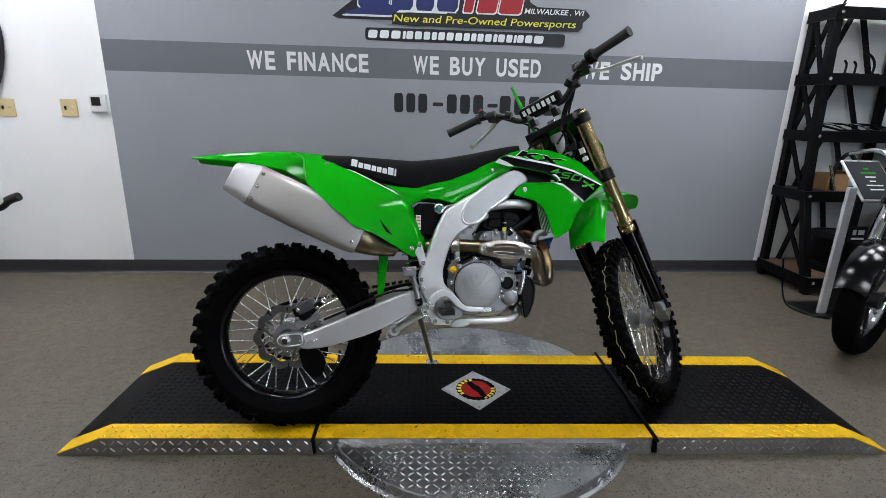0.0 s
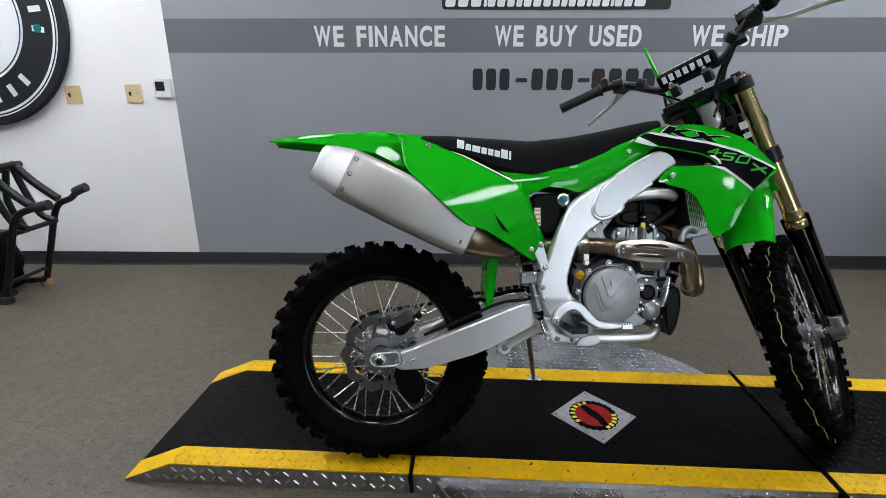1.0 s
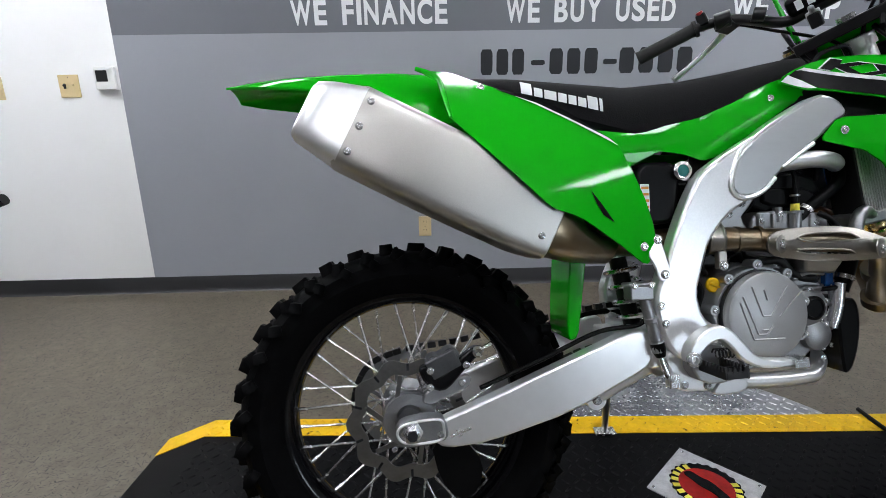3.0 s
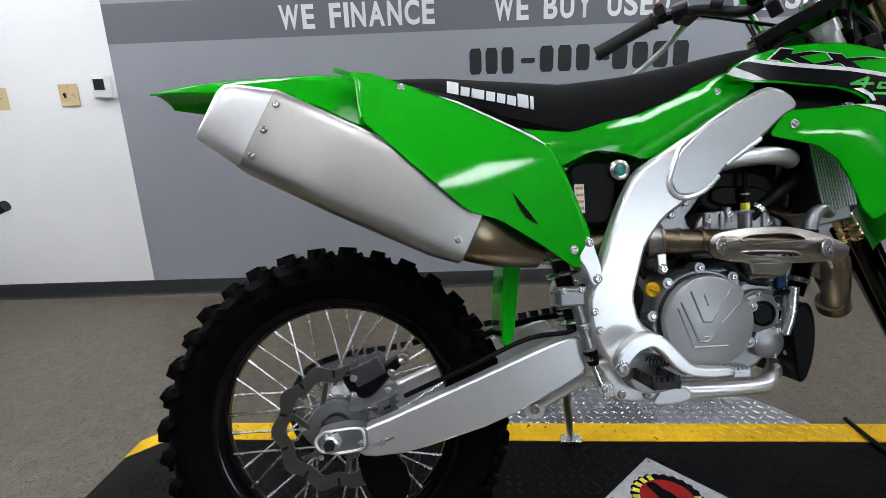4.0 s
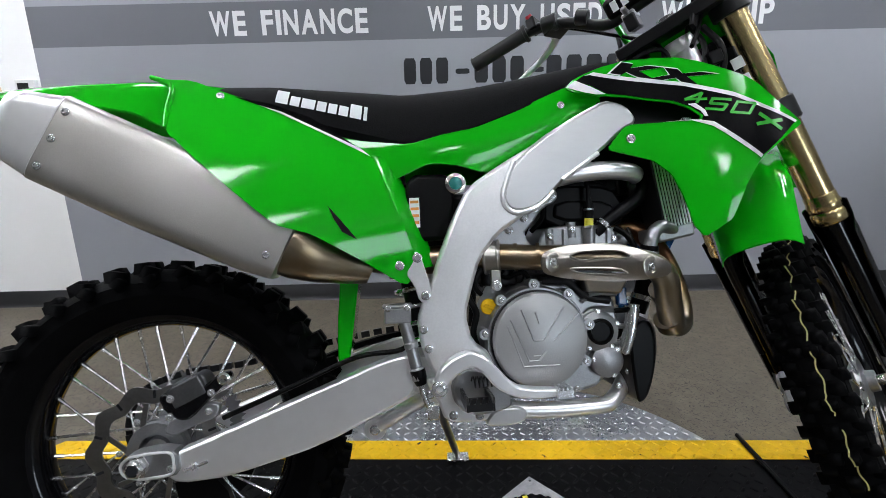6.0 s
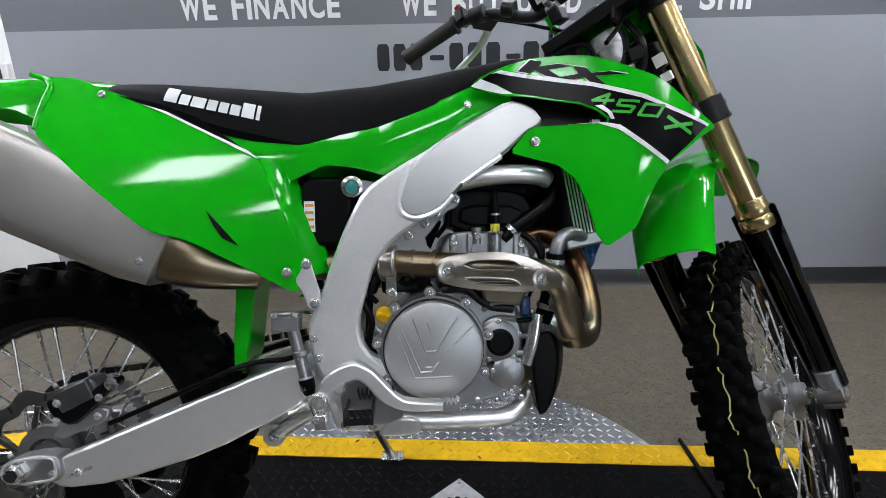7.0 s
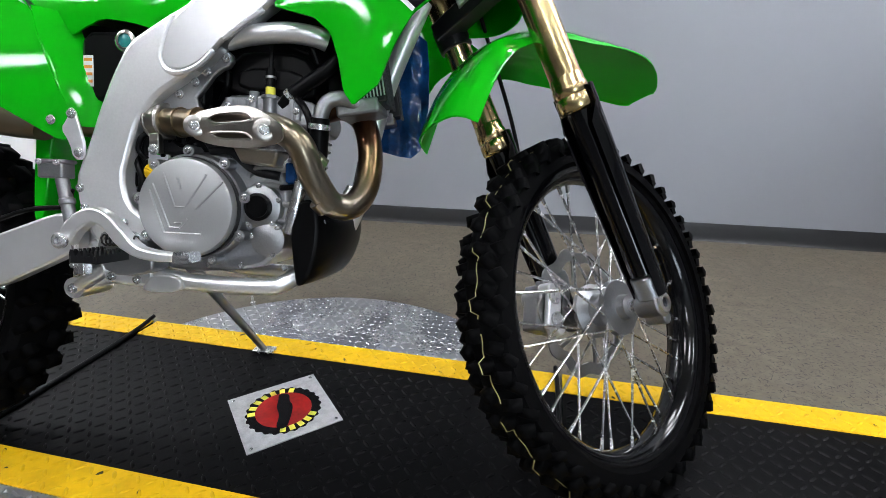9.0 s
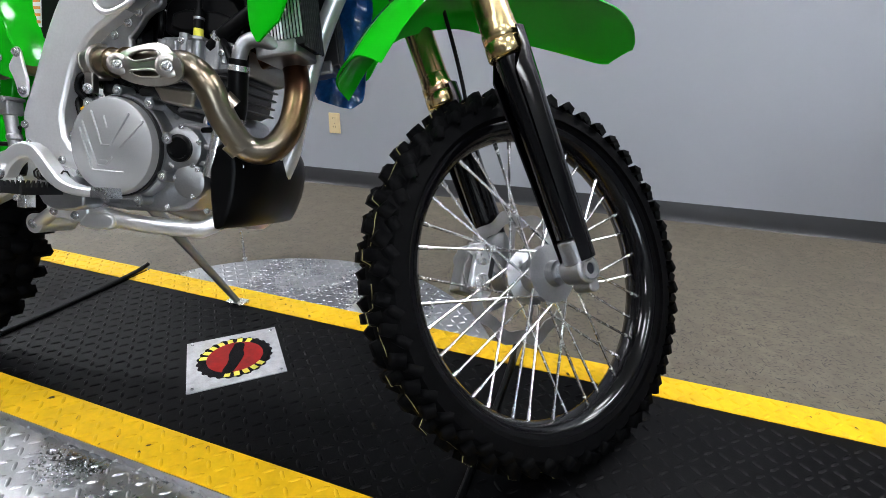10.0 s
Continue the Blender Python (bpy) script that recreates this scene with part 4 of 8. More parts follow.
    for i in range(spokes):
        s = 1 if i % 2 else -1
        a = 2 * math.pi * (i + 0.5) / spokes
        lean = (0.72 if (i // 2) % 2 else -0.72)
        h = V(0.050 * math.cos(a + lean), 0.050 * math.sin(a + lean), s * (hw - 0.004))
        e = V((rim_r - 0.008) * math.cos(a), (rim_r - 0.008) * math.sin(a), s * 0.006)
        d = e - h
        for nm, me, base, ln in (("spoke", sp, h, d.length), ("spoke_nipple", nip, e - d.normalized() * 0.018, 1.0)):
            ob = new(nm, me)
            ob.parent = wheel
            ob.matrix_local = place @ frame_at(base, d) @ Matrix.Diagonal((1, 1, ln, 1))
    return wheel, put, place


def disc_arm(inner, t, a, core):
    """One slanting arm from the carrier out to the rotor."""
    p, q = V(core * math.cos(a), core * math.sin(a), 0), V((inner + 0.004) * math.cos(a + 0.35), (inner + 0.004) * math.sin(a + 0.35), 0)
    d = q - p
    return box((p + q) / 2, (d.length, 0.0085, t), Matrix.Rotation(math.atan2(d.y, d.x), 4, "Z"))


def wave_disc(r, inner, t, waves):
    """A brake rotor with a wavy rim and slots."""
    bm = bmesh.new()
    n = 144
    outer = [(r + 0.006 * math.cos(waves * 2 * math.pi * k / n)) for k in range(n)]
    rings = []
    for rad, z in (("o", -t / 2), ("o", t / 2), ("m", t / 2), ("m", -t / 2)):
        rings.append([bm.verts.new(((outer[k] if rad == "o" else inner + 0.004 * math.cos(waves * 2 * math.pi * k / n)) * math.cos(2 * math.pi * k / n), (outer[k] if rad == "o" else inner + 0.004 * math.cos(waves * 2 * math.pi * k / n)) * math.sin(2 * math.pi * k / n), z)) for k in range(n)])
    for i in range(4):
        a, b = rings[i], rings[(i + 1) % 4]
        for k in range(n):
            bm.faces.new((a[k], a[(k + 1) % n], b[(k + 1) % n], b[k]))
    bmesh.ops.recalc_face_normals(bm, faces=bm.faces)
    return bm


RAX = V(0, 0, 0.338)
rear, rear_put, rear_place = make_wheel("rear_wheel", RAX, Matrix(), 0.338, 0.060, 0.225, 34, 36, "rear")
rd = wave_disc(0.114, 0.088, 0.004, 10)
rd.transform(Matrix.Translation((0, 0, -0.062)))
rotor = part("brake_disc", rear_put(rd), DISC_STEEL, rear, "wavy steel rear brake disc")
for k in range(6):
    d = disc_arm(0.082, 0.0036, 2 * math.pi * k / 6, 0.046)
    d.transform(Matrix.Translation((0, 0, -0.062)))
    part("arm", rear_put(d), DISC_STEEL, rotor)
for k in range(10):
    a = 2 * math.pi * (k + 0.5) / 10
    b = box((0.101, 0, -0.0643), (0.014, 0.0045, 0.0006), Matrix.Identity(4))
    b.transform(Matrix.Rotation(a, 4, "Z"))
    part("slot", rear_put(b), SIGN_BLACK, rotor)
rc = lathe([(0.030, -0.068), (0.050, -0.066), (0.052, -0.058), (0.030, -0.056)], seg=36, closed=True)
part("disc_carrier", rear_put(rc), CAST, rear)
for k in range(6):
    a = 2 * math.pi * k / 6
    bolt(rear, rear_place @ V(0.062 * math.cos(a), 0.062 * math.sin(a), -0.064), scale=0.9)
spk = wave_disc(0.110, 0.086, 0.006, 49)
spk.transform(Matrix.Translation((0, 0, 0.070)))
sprocket = part("sprocket", rear_put(spk), CAST, rear, "aluminium rear sprocket")
for k in range(6):
    d = disc_arm(0.084, 0.006, 2 * math.pi * k / 6, 0.040)
    d.transform(Matrix.Translation((0, 0, 0.070)))
    part("arm", rear_put(d), CAST, sprocket)

FAX = V(WB, 0, 0.347)
front, front_put, front_place = make_wheel("front_wheel", FAX, STEER, 0.352, 0.046, 0.266, 46, 36, "front")
fd = wave_disc(0.128, 0.104, 0.004, 10)
fd.transform(Matrix.Translation((0, 0, 0.052)))
rotor = part("brake_disc", front_put(fd), STEEL_GREY, front, "wavy steel front brake disc")
for k in range(6):
    d = disc_arm(0.102, 0.0036, 2 * math.pi * k / 6, 0.048)
    d.transform(Matrix.Translation((0, 0, 0.052)))
    part("arm", front_put(d), STEEL_GREY, rotor)

# chain
chain = bmesh.new()
path = [(0.0, 0.448), (0.12, 0.458), (0.25, 0.483), (0.38, 0.505), (0.50, 0.515), (0.545, 0.49), (0.55, 0.455), (0.50, 0.435), (0.38, 0.405), (0.2, 0.325), (0.08, 0.245), (0.0, 0.226), (-0.08, 0.258), (-0.112, 0.338), (-0.08, 0.416)]
loop = spline([V(x, 0.071, z) for x, z in path + path[:1]], 10)
last = loop[0]
for p in loop[1:]:
    d = p - last
    if d.length >= 0.0158:
        add_bm(chain, box((last + p) / 2, (0.0175, 0.013 if len(chain.verts) % 16 else 0.018, 0.0125), Matrix.Rotation(-math.atan2(d.z, d.x), 4, "Y")))
        last = p
part("chain", chain, CAST_DARK, bike, "dark steel drive chain")

# -- swingarm --
arm = [(0.03, 0.322), (0.055, 0.352), (0.114, 0.372), (0.30, 0.442), (0.418, 0.486), (0.452, 0.490), (0.462, 0.476), (0.464, 0.432), (0.448, 0.414), (0.30, 0.345), (0.14, 0.304), (0.06, 0.300)]
sw = prism(arm, -0.122, -0.088, 1, 0.18)
swing = part("swingarm", joined(sw, mirrored(prism(arm, -0.122, -0.088, 1, 0.18)), box((0.505, 0, 0.445), (0.07, 0.19, 0.075)), box((0.46, 0, 0.44), (0.05, 0.17, 0.06))), ALU, bike, "brushed aluminium swingarm", bevel=0.009)
endo = [(-0.030, 0.338), (-0.018, 0.356), (0.030, 0.362), (0.062, 0.357), (0.067, 0.320), (0.026, 0.311), (-0.018, 0.318)]
for side_y in (-1, 1):
    b = prism(endo, -0.130, -0.092, 1, 0.2)
    part("axle_block", b if side_y < 0 else mirrored(b), CAST, swing, "satin axle block", bevel=0.004)
part("axle_nut", joined(lathe([(0.0, 0.0), (0.020, 0.0), (0.020, 0.003), (0.015, 0.004), (0.015, 0.016), (0.011, 0.018), (0.009, 0.010), (0.0, 0.010)], frame_at((0, -0.130, 0.338), (0, -1, 0)), 6)), STEEL, swing, "shiny steel axle nut")
bolt(swing, (0.052, -0.130, 0.330), scale=1.1)
part("chain_guide", prism([(0.05, 0.30), (0.12, 0.315), (0.14, 0.26), (0.11, 0.20), (0.07, 0.20), (0.04, 0.25)], 0.052, 0.082, 1), BLACK_PLASTIC, swing, "black plastic chain guide")
part("disc_guard", prism([(0.035, 0.305), (0.10, 0.300), (0.135, 0.255), (0.125, 0.20), (0.085, 0.185), (0.05, 0.23)], -0.086, -0.070, 1), BLACK_PLASTIC, swing, "black plastic disc guard")
part("chain_slider", tube([(0.22, 0.100, 0.432), (0.36, 0.100, 0.478), (0.48, 0.10, 0.497), (0.535, 0.09, 0.48)], 0.008, 8, 4), BLACK_PLASTIC, swing)
part("brake_hose", tube([(0.13, -0.105, 0.400), (0.25, -0.115, 0.448), (0.36, -0.112, 0.490), (0.44, -0.118, 0.50), (0.462, -0.126, 0.53)], 0.0045, 8), BLACK_PLASTIC, swing, "black rubber brake hose")
# rear caliper
cal = part("rear_caliper", prism([(0.018, 0.440), (0.028, 0.414), (0.052, 0.396), (0.072, 0.398), (0.105, 0.432), (0.126, 0.452), (0.140, 0.460), (0.140, 0.474), (0.122, 0.474), (0.098, 0.456), (0.064, 0.426), (0.046, 0.428), (0.034, 0.448)], -0.094, -0.070, 1, 0.2), GLOSS_BLACK, swing, "black rear brake caliper", bevel=0.004)
part("caliper_piston", joined(cyl((0.050, -0.090, 0.448), (0.050, -0.045, 0.448), 0.014), cyl((0.082, -0.086, 0.458), (0.082, -0.045, 0.458), 0.016), box((0.066, -0.070, 0.446), (0.060, 0.050, 0.036), Matrix.Rotation(radians(-25), 4, "Y"))), CAST_MID, cal, "cast caliper body", bevel=0.003)
part("carrier", prism([(0.022, 0.375), (0.034, 0.398), (0.070, 0.408), (0.104, 0.424), (0.120, 0.416), (0.112, 0.396), (0.070, 0.382), (0.040, 0.368)], -0.086, -0.072, 1, 0.2), CAST, cal, "cast caliper carrier", bevel=0.003)
part("hanger_bolt", lathe([(0.0, 0.0), (0.011, 0.0), (0.011, 0.006), (0.007, 0.008), (0.0, 0.006)], frame_at((0.131, -0.094, 0.466), (0, -1, 0)), 18), CHROME, cal, "bright pivot bolt")
for x, z in ((0.040, 0.436), (0.038, 0.405), (0.108, 0.442), (0.100, 0.408)):
    bolt(cal, (x, -0.095 if z != 0.408 else -0.087, z), scale=1.1)
part("axle_bore", cyl((0, -0.150, 0.338), (0, -0.135, 0.338), 0.0085), SIGN_BLACK, swing, "dark hollow axle")
part("block_rim", tube([(0.010, -0.131, 0.317), (0.052, -0.131, 0.322), (0.057, -0.131, 0.340), (0.050, -0.131, 0.357), (0.012, -0.131, 0.357), (-0.015, -0.131, 0.352), (-0.026, -0.131, 0.339), (-0.017, -0.131, 0.323), (0.010, -0.131, 0.317)], 0.0026, 8, 6), ALU, swing, "raised bright rim")
part("adjuster_bolt", joined(cyl((0.070, -0.118, 0.322), (0.108, -0.118, 0.334), 0.005, seg=10), cyl((0.082, -0.118, 0.326), (0.090, -0.118, 0.3285), 0.009, seg=6)), BOLT_STEEL, swing, "chain adjuster bolt")

# -- linkage and shock --
part("linkage", joined(tube([(0.384, -0.030, 0.337), (0.44, -0.040, 0.370), (0.50, -0.048, 0.402)], 0.014, 10), tube([(0.384, 0.030, 0.337), (0.44, 0.040, 0.370), (0.50, 0.048, 0.402)], 0.014, 10), cyl((0.384, -0.040, 0.337), (0.384, 0.040, 0.337), 0.021), cyl((0.505, -0.07, 0.402), (0.505, 0.07, 0.402), 0.018)), ALU, bike, "polished aluminium suspension linkage")
bolt(bike, (0.384, -0.042, 0.337), scale=1.6)
coil = [(0.50 + 0.034 * math.cos(a) + (k / 90) * -0.06, 0.034 * math.sin(a), 0.48 + k / 90 * 0.22) for k, a in [(k, k * 0.48) for k in range(91)]]
part("rear_shock", joined(cyl((0.50, 0, 0.42), (0.43, 0, 0.78), 0.018), cyl((0.437, 0, 0.72), (0.425, 0, 0.84), 0.036)), CAST_DARK, bike, "rear shock absorber")
part("shock_spring", tube(coil, 0.005, 8, 1), STEEL, bike, "steel coil spring")
part("mud_flap", prism([(0.335, 0.715), (0.378, 0.705), (0.366, 0.62), (0.354, 0.54), (0.344, 0.47), (0.322, 0.464), (0.324, 0.54), (0.332, 0.62)], -0.058, 0.050, 1, 0.2), GREEN, bike, "green plastic mud flap", bevel=0.003)

# -- frame --
spar = [(0.776, 0.902), (0.826, 0.926), (0.852, 0.920), (0.868, 0.910), (0.878, 0.897), (0.852, 0.880), (0.815, 0.844), (0.745, 0.790), (0.722, 0.766), (0.668, 0.726), (0.622, 0.697), (0.586, 0.652), (0.571, 0.606), (0.556, 0.555), (0.566, 0.508), (0.606, 0.478), (0.608, 0.450), (0.560, 0.425), (0.515, 0.428),
        (0.490, 0.460), (0.474, 0.505), (0.470, 0.550), (0.482, 0.582), (0.497, 0.615), (0.516, 0.668), (0.540, 0.725), (0.572, 0.784), (0.632, 0.822), (0.705, 0.862)]
frame_part = part("frame", joined(prism(spar, -0.128, -0.092, 1, 0.2), mirrored(prism(spar, -0.128, -0.092, 1, 0.2))), ALU_FRAME, bike, "satin aluminium perimeter frame", bevel=0.010)
upper = [(0.774, 0.906), (0.829, 0.933), (0.857, 0.927), (0.875, 0.916), (0.888, 0.897), (0.882, 0.886), (0.858, 0.874), (0.820, 0.840), (0.750, 0.793), (0.727, 0.769), (0.699, 0.745), (0.672, 0.734), (0.645, 0.735), (0.631, 0.754), (0.635, 0.786), (0.652, 0.821), (0.702, 0.864)]
part("forged_spar", prism(upper, -0.1325, -0.094, 1, 0.2), POLISHED, frame_part, "brushed forged spar section", bevel=0.007)
for k, bead in enumerate(([(0.655, 0.826), (0.640, 0.790), (0.632, 0.760), (0.640, 0.740), (0.660, 0.732), (0.685, 0.738), (0.706, 0.750), (0.726, 0.770)], [(0.742, 0.789), (0.765, 0.805), (0.790, 0.822), (0.812, 0.836)])):
    line = spline([V(x, -0.130, z) for x, z in bead], 6)
    part("weld_bead", tube(line, [0.0044 + 0.0010 * (i % 2) for i in range(len(line))], 8, 1), ALU_FRAME, frame_part, "rippled weld bead")
part("head_tube", joined(cyl(V(axis_x(0.90), 0, 0.90), V(axis_x(1.10), 0, 1.10), 0.026), cyl(V(axis_x(1.075), 0, 1.075), V(axis_x(1.10), 0, 1.10), 0.032), tube([(axis_x(0.96) - 0.02, -0.02, 0.97), (0.98, -0.06, 0.935), (0.88, -0.080, 0.885)], 0.022, 14), tube([(axis_x(0.96) - 0.02, 0.02, 0.97), (0.98, 0.06, 0.935), (0.88, 0.080, 0.885)], 0.022, 14)), ALU_FRAME, frame_part, "cast steering head")
part("down_tube", joined(tube([(1.06, 0, 0.90), (0.995, 0, 0.74), (0.958, 0, 0.60), (0.942, 0, 0.52), (0.912, 0, 0.45)], 0.017, 14)), ALU_FRAME, frame_part, "aluminium down tube")
for s in (-1, 1):
    part("cradle_rail", tube([(0.940, s * 0.015, 0.55), (0.905, s * 0.030, 0.48), (0.885, s * 0.050, 0.43), (0.865, s * 0.070, 0.400), (0.835, s * 0.090, 0.376), (0.80, s * 0.098, 0.368), (0.66, s * 0.102, 0.372), (0.57, s * 0.10, 0.395), (0.535, s * 0.105, 0.43)], 0.0155, 12), ALU, frame_part, "polished lower frame rail")
    part("subframe_tube", tube([(0.60, s * 0.05, 0.86), (0.40, s * 0.05, 0.905), (0.15, s * 0.045, 0.945)], 0.011, 8), ALU_FRAME, frame_part)
    part("subframe_tube", tube([(0.52, s * 0.05, 0.66), (0.35, s * 0.045, 0.82), (0.22, s * 0.045, 0.92)], 0.011, 8), ALU_FRAME, frame_part)
part("cross_tube", joined(cyl((0.535, -0.10, 0.452), (0.535, 0.10, 0.452), 0.022)), ALU_FRAME, frame_part)
hanger = part("panel_hanger", prism([(0.462, 0.668), (0.478, 0.672), (0.487, 0.64), (0.497, 0.605), (0.492, 0.582), (0.475, 0.582), (0.468, 0.61), (0.452, 0.635)], -0.136, -0.130, 1), ALU_FRAME, frame_part, "small aluminium hanger plate", bevel=0.002)
for p in ((0.474, 0.660), (0.486, 0.594)):
    bolt(hanger, (p[0], -0.136, p[1]), scale=1.35)
for p in ((0.480, 0.534), (0.488, 0.500), (0.560, 0.475)):
    bolt(frame_part, (p[0], -0.129, p[1]), scale=1.2)
mount = part("engine_mount", joined(prism([(0.585, 0.660), (0.650, 0.735), (0.715, 0.782), (0.742, 0.776), (0.742, 0.754), (0.712, 0.742), (0.690, 0.712), (0.672, 0.694), (0.705, 0.654), (0.694, 0.64), (0.645, 0.682), (0.606, 0.645)], -0.100, -0.086, 1)), CAST, frame_part, "cast engine mount plate", bevel=0.003)
for p in ((0.647, 0.703), (0.676, 0.724), (0.697, 0.742), (0.732, 0.766), (0.700, 0.652)):
    bolt(mount, (p[0], -0.101, p[1]), scale=1.25)

# -- engine --
case = prism([(0.602, 0.460), (0.610, 0.545), (0.640, 0.596), (0.700, 0.606), (0.790, 0.598), (0.838, 0.575), (0.850, 0.520), (0.838, 0.440), (0.790, 0.397), (0.640, 0.390), (0.575, 0.415)], -0.105, 0.105, 1, 0.2)
engine = part("engine", case, CAST, bike, "cast grey single-cylinder engine", bevel=0.008)
CLC = V(0.684, -0.102, 0.506)
ring_c = lathe([(0.0, 0.0), (0.094, 0.0), (0.094, 0.020), (0.091, 0.026), (0.0, 0.026)], frame_at(CLC, (0, -1, 0)), 48)
cov_base = part("clutch_case", ring_c, CAST, engine, "cast clutch housing")
part("cover_gasket", lathe([(0.0, 0.025), (0.0875, 0.025), (0.0875, 0.034), (0.0, 0.034)], frame_at(CLC, (0, -1, 0)), 64), CAST_DARK, cov_base, "dark gasket ring")
cover = part("clutch_cover", lathe([(0.0, 0.028), (0.084, 0.028), (0.0848, 0.042), (0.082, 0.048), (0.076, 0.0505), (0.0, 0.052)], frame_at(CLC, (0, -1, 0)), 64), COVER, engine, "smooth grey magnesium clutch cover")
for line in (((-0.035, 0.057), (-0.015, 0.001), (0.003, 0.001), (0.040, 0.056)), ((-0.054, 0.039), (-0.025, -0.034), (-0.007, -0.034), (0.006, -0.019)), ((-0.060, 0.028), (-0.035, -0.043), (0.029, -0.044)), ((0.021, -0.002), (0.068, 0.044)), ((-0.010, 0.050), (-0.004, 0.030)), ((-0.016, -0.026), (-0.004, -0.026))):
    for a, b in zip(line, line[1:]):
        part("raised_line", tube([(CLC.x + a[0], -0.1538, CLC.z + a[1]), (CLC.x + b[0], -0.1538, CLC.z + b[1])], 0.0017, 6, 1), COVER, cover)
for k in range(9):
    a = radians(40 * k + 12)
    add = lathe([(0.010, 0.0), (0.010, 0.03), (0.0, 0.03)], frame_at(CLC + V(0.097 * math.cos(a), 0, 0.097 * math.sin(a)), (0, -1, 0)), 12)
    part("boss", add, CAST, cov_base)
    bolt(cov_base, CLC + V(0.097 * math.cos(a), -0.030, 0.097 * math.sin(a)), scale=0.95)
part("oil_cap", joined(lathe([(0.0, 0.0), (0.0145, 0.0), (0.0145, 0.005), (0.012, 0.007), (0.0, 0.007)], frame_at((0.600, -0.108, 0.566), (0, -1, 0)), 20), box((0.600, -0.117, 0.566), (0.020, 0.006, 0.005), Matrix.Rotation(0.4, 4, "Y"))), YELLOW, engine, "yellow oil filler cap", bevel=0.001)
pump = part("water_pump_cover", lathe([(0.0, 0.0), (0.038, 0.0), (0.037, 0.016), (0.030, 0.020), (0.0, 0.021)], frame_at((0.801, -0.105, 0.511), (0, -1, 0)), 32), CAST, engine, "cast water pump cover")
part("pump_cap", lathe([(0.0, -0.001), (0.0240, -0.001), (0.0240, 0.004), (0.019, 0.006), (0.017, 0.003), (0.0, 0.003)], frame_at((0.801, -0.126, 0.511), (0, -1, 0)), 28), BLACK_PLASTIC, pump, "black round cap")
for k in range(5):
    a = radians(72 * k + 20)
    bolt(pump, (0.801 + 0.036 * math.cos(a), -0.122, 0.511 + 0.036 * math.sin(a)), scale=0.8)
oilf = part("oil_filter_cover", joined(lathe([(0.0, 0.0), (0.030, 0.0), (0.030, 0.016), (0.024, 0.02), (0.0, 0.02)], frame_at((0.815, -0.105, 0.455), (0, -1, 0)), 28), tube([(0.845, -0.11, 0.47), (0.87, -0.11, 0.50), (0.875, -0.10, 0.55)], 0.012, 10)), CAST, engine)
for k in range(3):
    a = radians(120 * k + 50)
    bolt(oilf, (0.815 + 0.027 * math.cos(a), -0.122, 0.455 + 0.027 * math.sin(a)), scale=0.8)
for k, (x, z) in enumerate(((0.865, 0.56), (0.85, 0.49), (0.86, 0.43), (0.76, 0.405), (0.70, 0.405), (0.60, 0.44), (0.585, 0.52), (0.745, 0.60), (0.79, 0.595), (0.84, 0.405))):
    bolt(engine, (x, -0.106, z), scale=0.9)
part("case_rib", joined(*[tube([(0.775, -0.105, 0.565 - 0.03 * k), (0.80, -0.113, 0.58 - 0.03 * k), (0.855, -0.106, 0.575 - 0.03 * k)], 0.005, 8, 4) for k in range(4)]), CAST, engine)
cyl_body = joined(prism([(0.700, 0.590), (0.850, 0.585), (0.862, 0.660), (0.705, 0.668)], -0.072, 0.072, 1, 0.1))
for k in range(4):
    add_bm(cyl_body, box((0.778 + 0.003 * k, 0, 0.598 + 0.016 * k), (0.160, 0.158, 0.005), Matrix.Rotation(radians(3), 4, "Y")))
part("cylinder", cyl_body, CAST_MID, engine, "cast finned cylinder", bevel=0.003)
head = part("cylinder_head", prism([(0.700, 0.655), (0.872, 0.648), (0.886, 0.674), (0.880, 0.702), (0.735, 0.710), (0.712, 0.696)], -0.084, 0.084, 1, 0.2), CAST, engine, "cast cylinder head", bevel=0.005)
part("head_cover", joined(prism([(0.722, 0.707), (0.880, 0.701), (0.884, 0.745), (0.860, 0.782), (0.750, 0.788), (0.724, 0.765)], -0.072, 0.072, 1, 0.2), prism([(0.738, 0.718), (0.86, 0.714), (0.86, 0.752), (0.745, 0.758)], -0.079, -0.068, 1, 0.2)), BLACK_PLASTIC, engine, "black head cover", bevel=0.006)
for x, z in ((0.728, 0.688), (0.772, 0.700), (0.852, 0.680)):
    part("stud_boss", cyl((x, -0.080, z - 0.016), (x, -0.080, z + 0.014), 0.009, seg=14), CAST, head)
    bolt(head, (x, -0.089, z), scale=1.0)
for x in (0.752, 0.838):
    part("head_rib", prism([(x, 0.652), (x + 0.008, 0.652), (x + 0.010, 0.700), (x + 0.002, 0.702)], -0.090, -0.080, 0), CAST, head, bevel=0.0015)
part("plug_fitting", joined(cyl((0.804, -0.086, 0.668), (0.805, -0.088, 0.702), 0.012, seg=16), cyl((0.805, -0.088, 0.700), (0.805, -0.088, 0.706), 0.016, seg=6)), CAST, head, "cast plug fitting", bevel=0.001)
part("lead_tag", cyl((0.805, -0.088, 0.704), (0.8055, -0.088, 0.720), 0.0085, seg=12), YELLOW_DECAL, engine, "small yellow connector ring")
part("spark_lead", joined(cyl((0.8055, -0.088, 0.719), (0.806, -0.088, 0.752), 0.008), tube([(0.806, -0.088, 0.750), (0.807, -0.087, 0.778), (0.800, -0.070, 0.815), (0.790, -0.04, 0.845)], 0.0045, 8)), BLACK_PLASTIC, engine, "black spark plug lead")
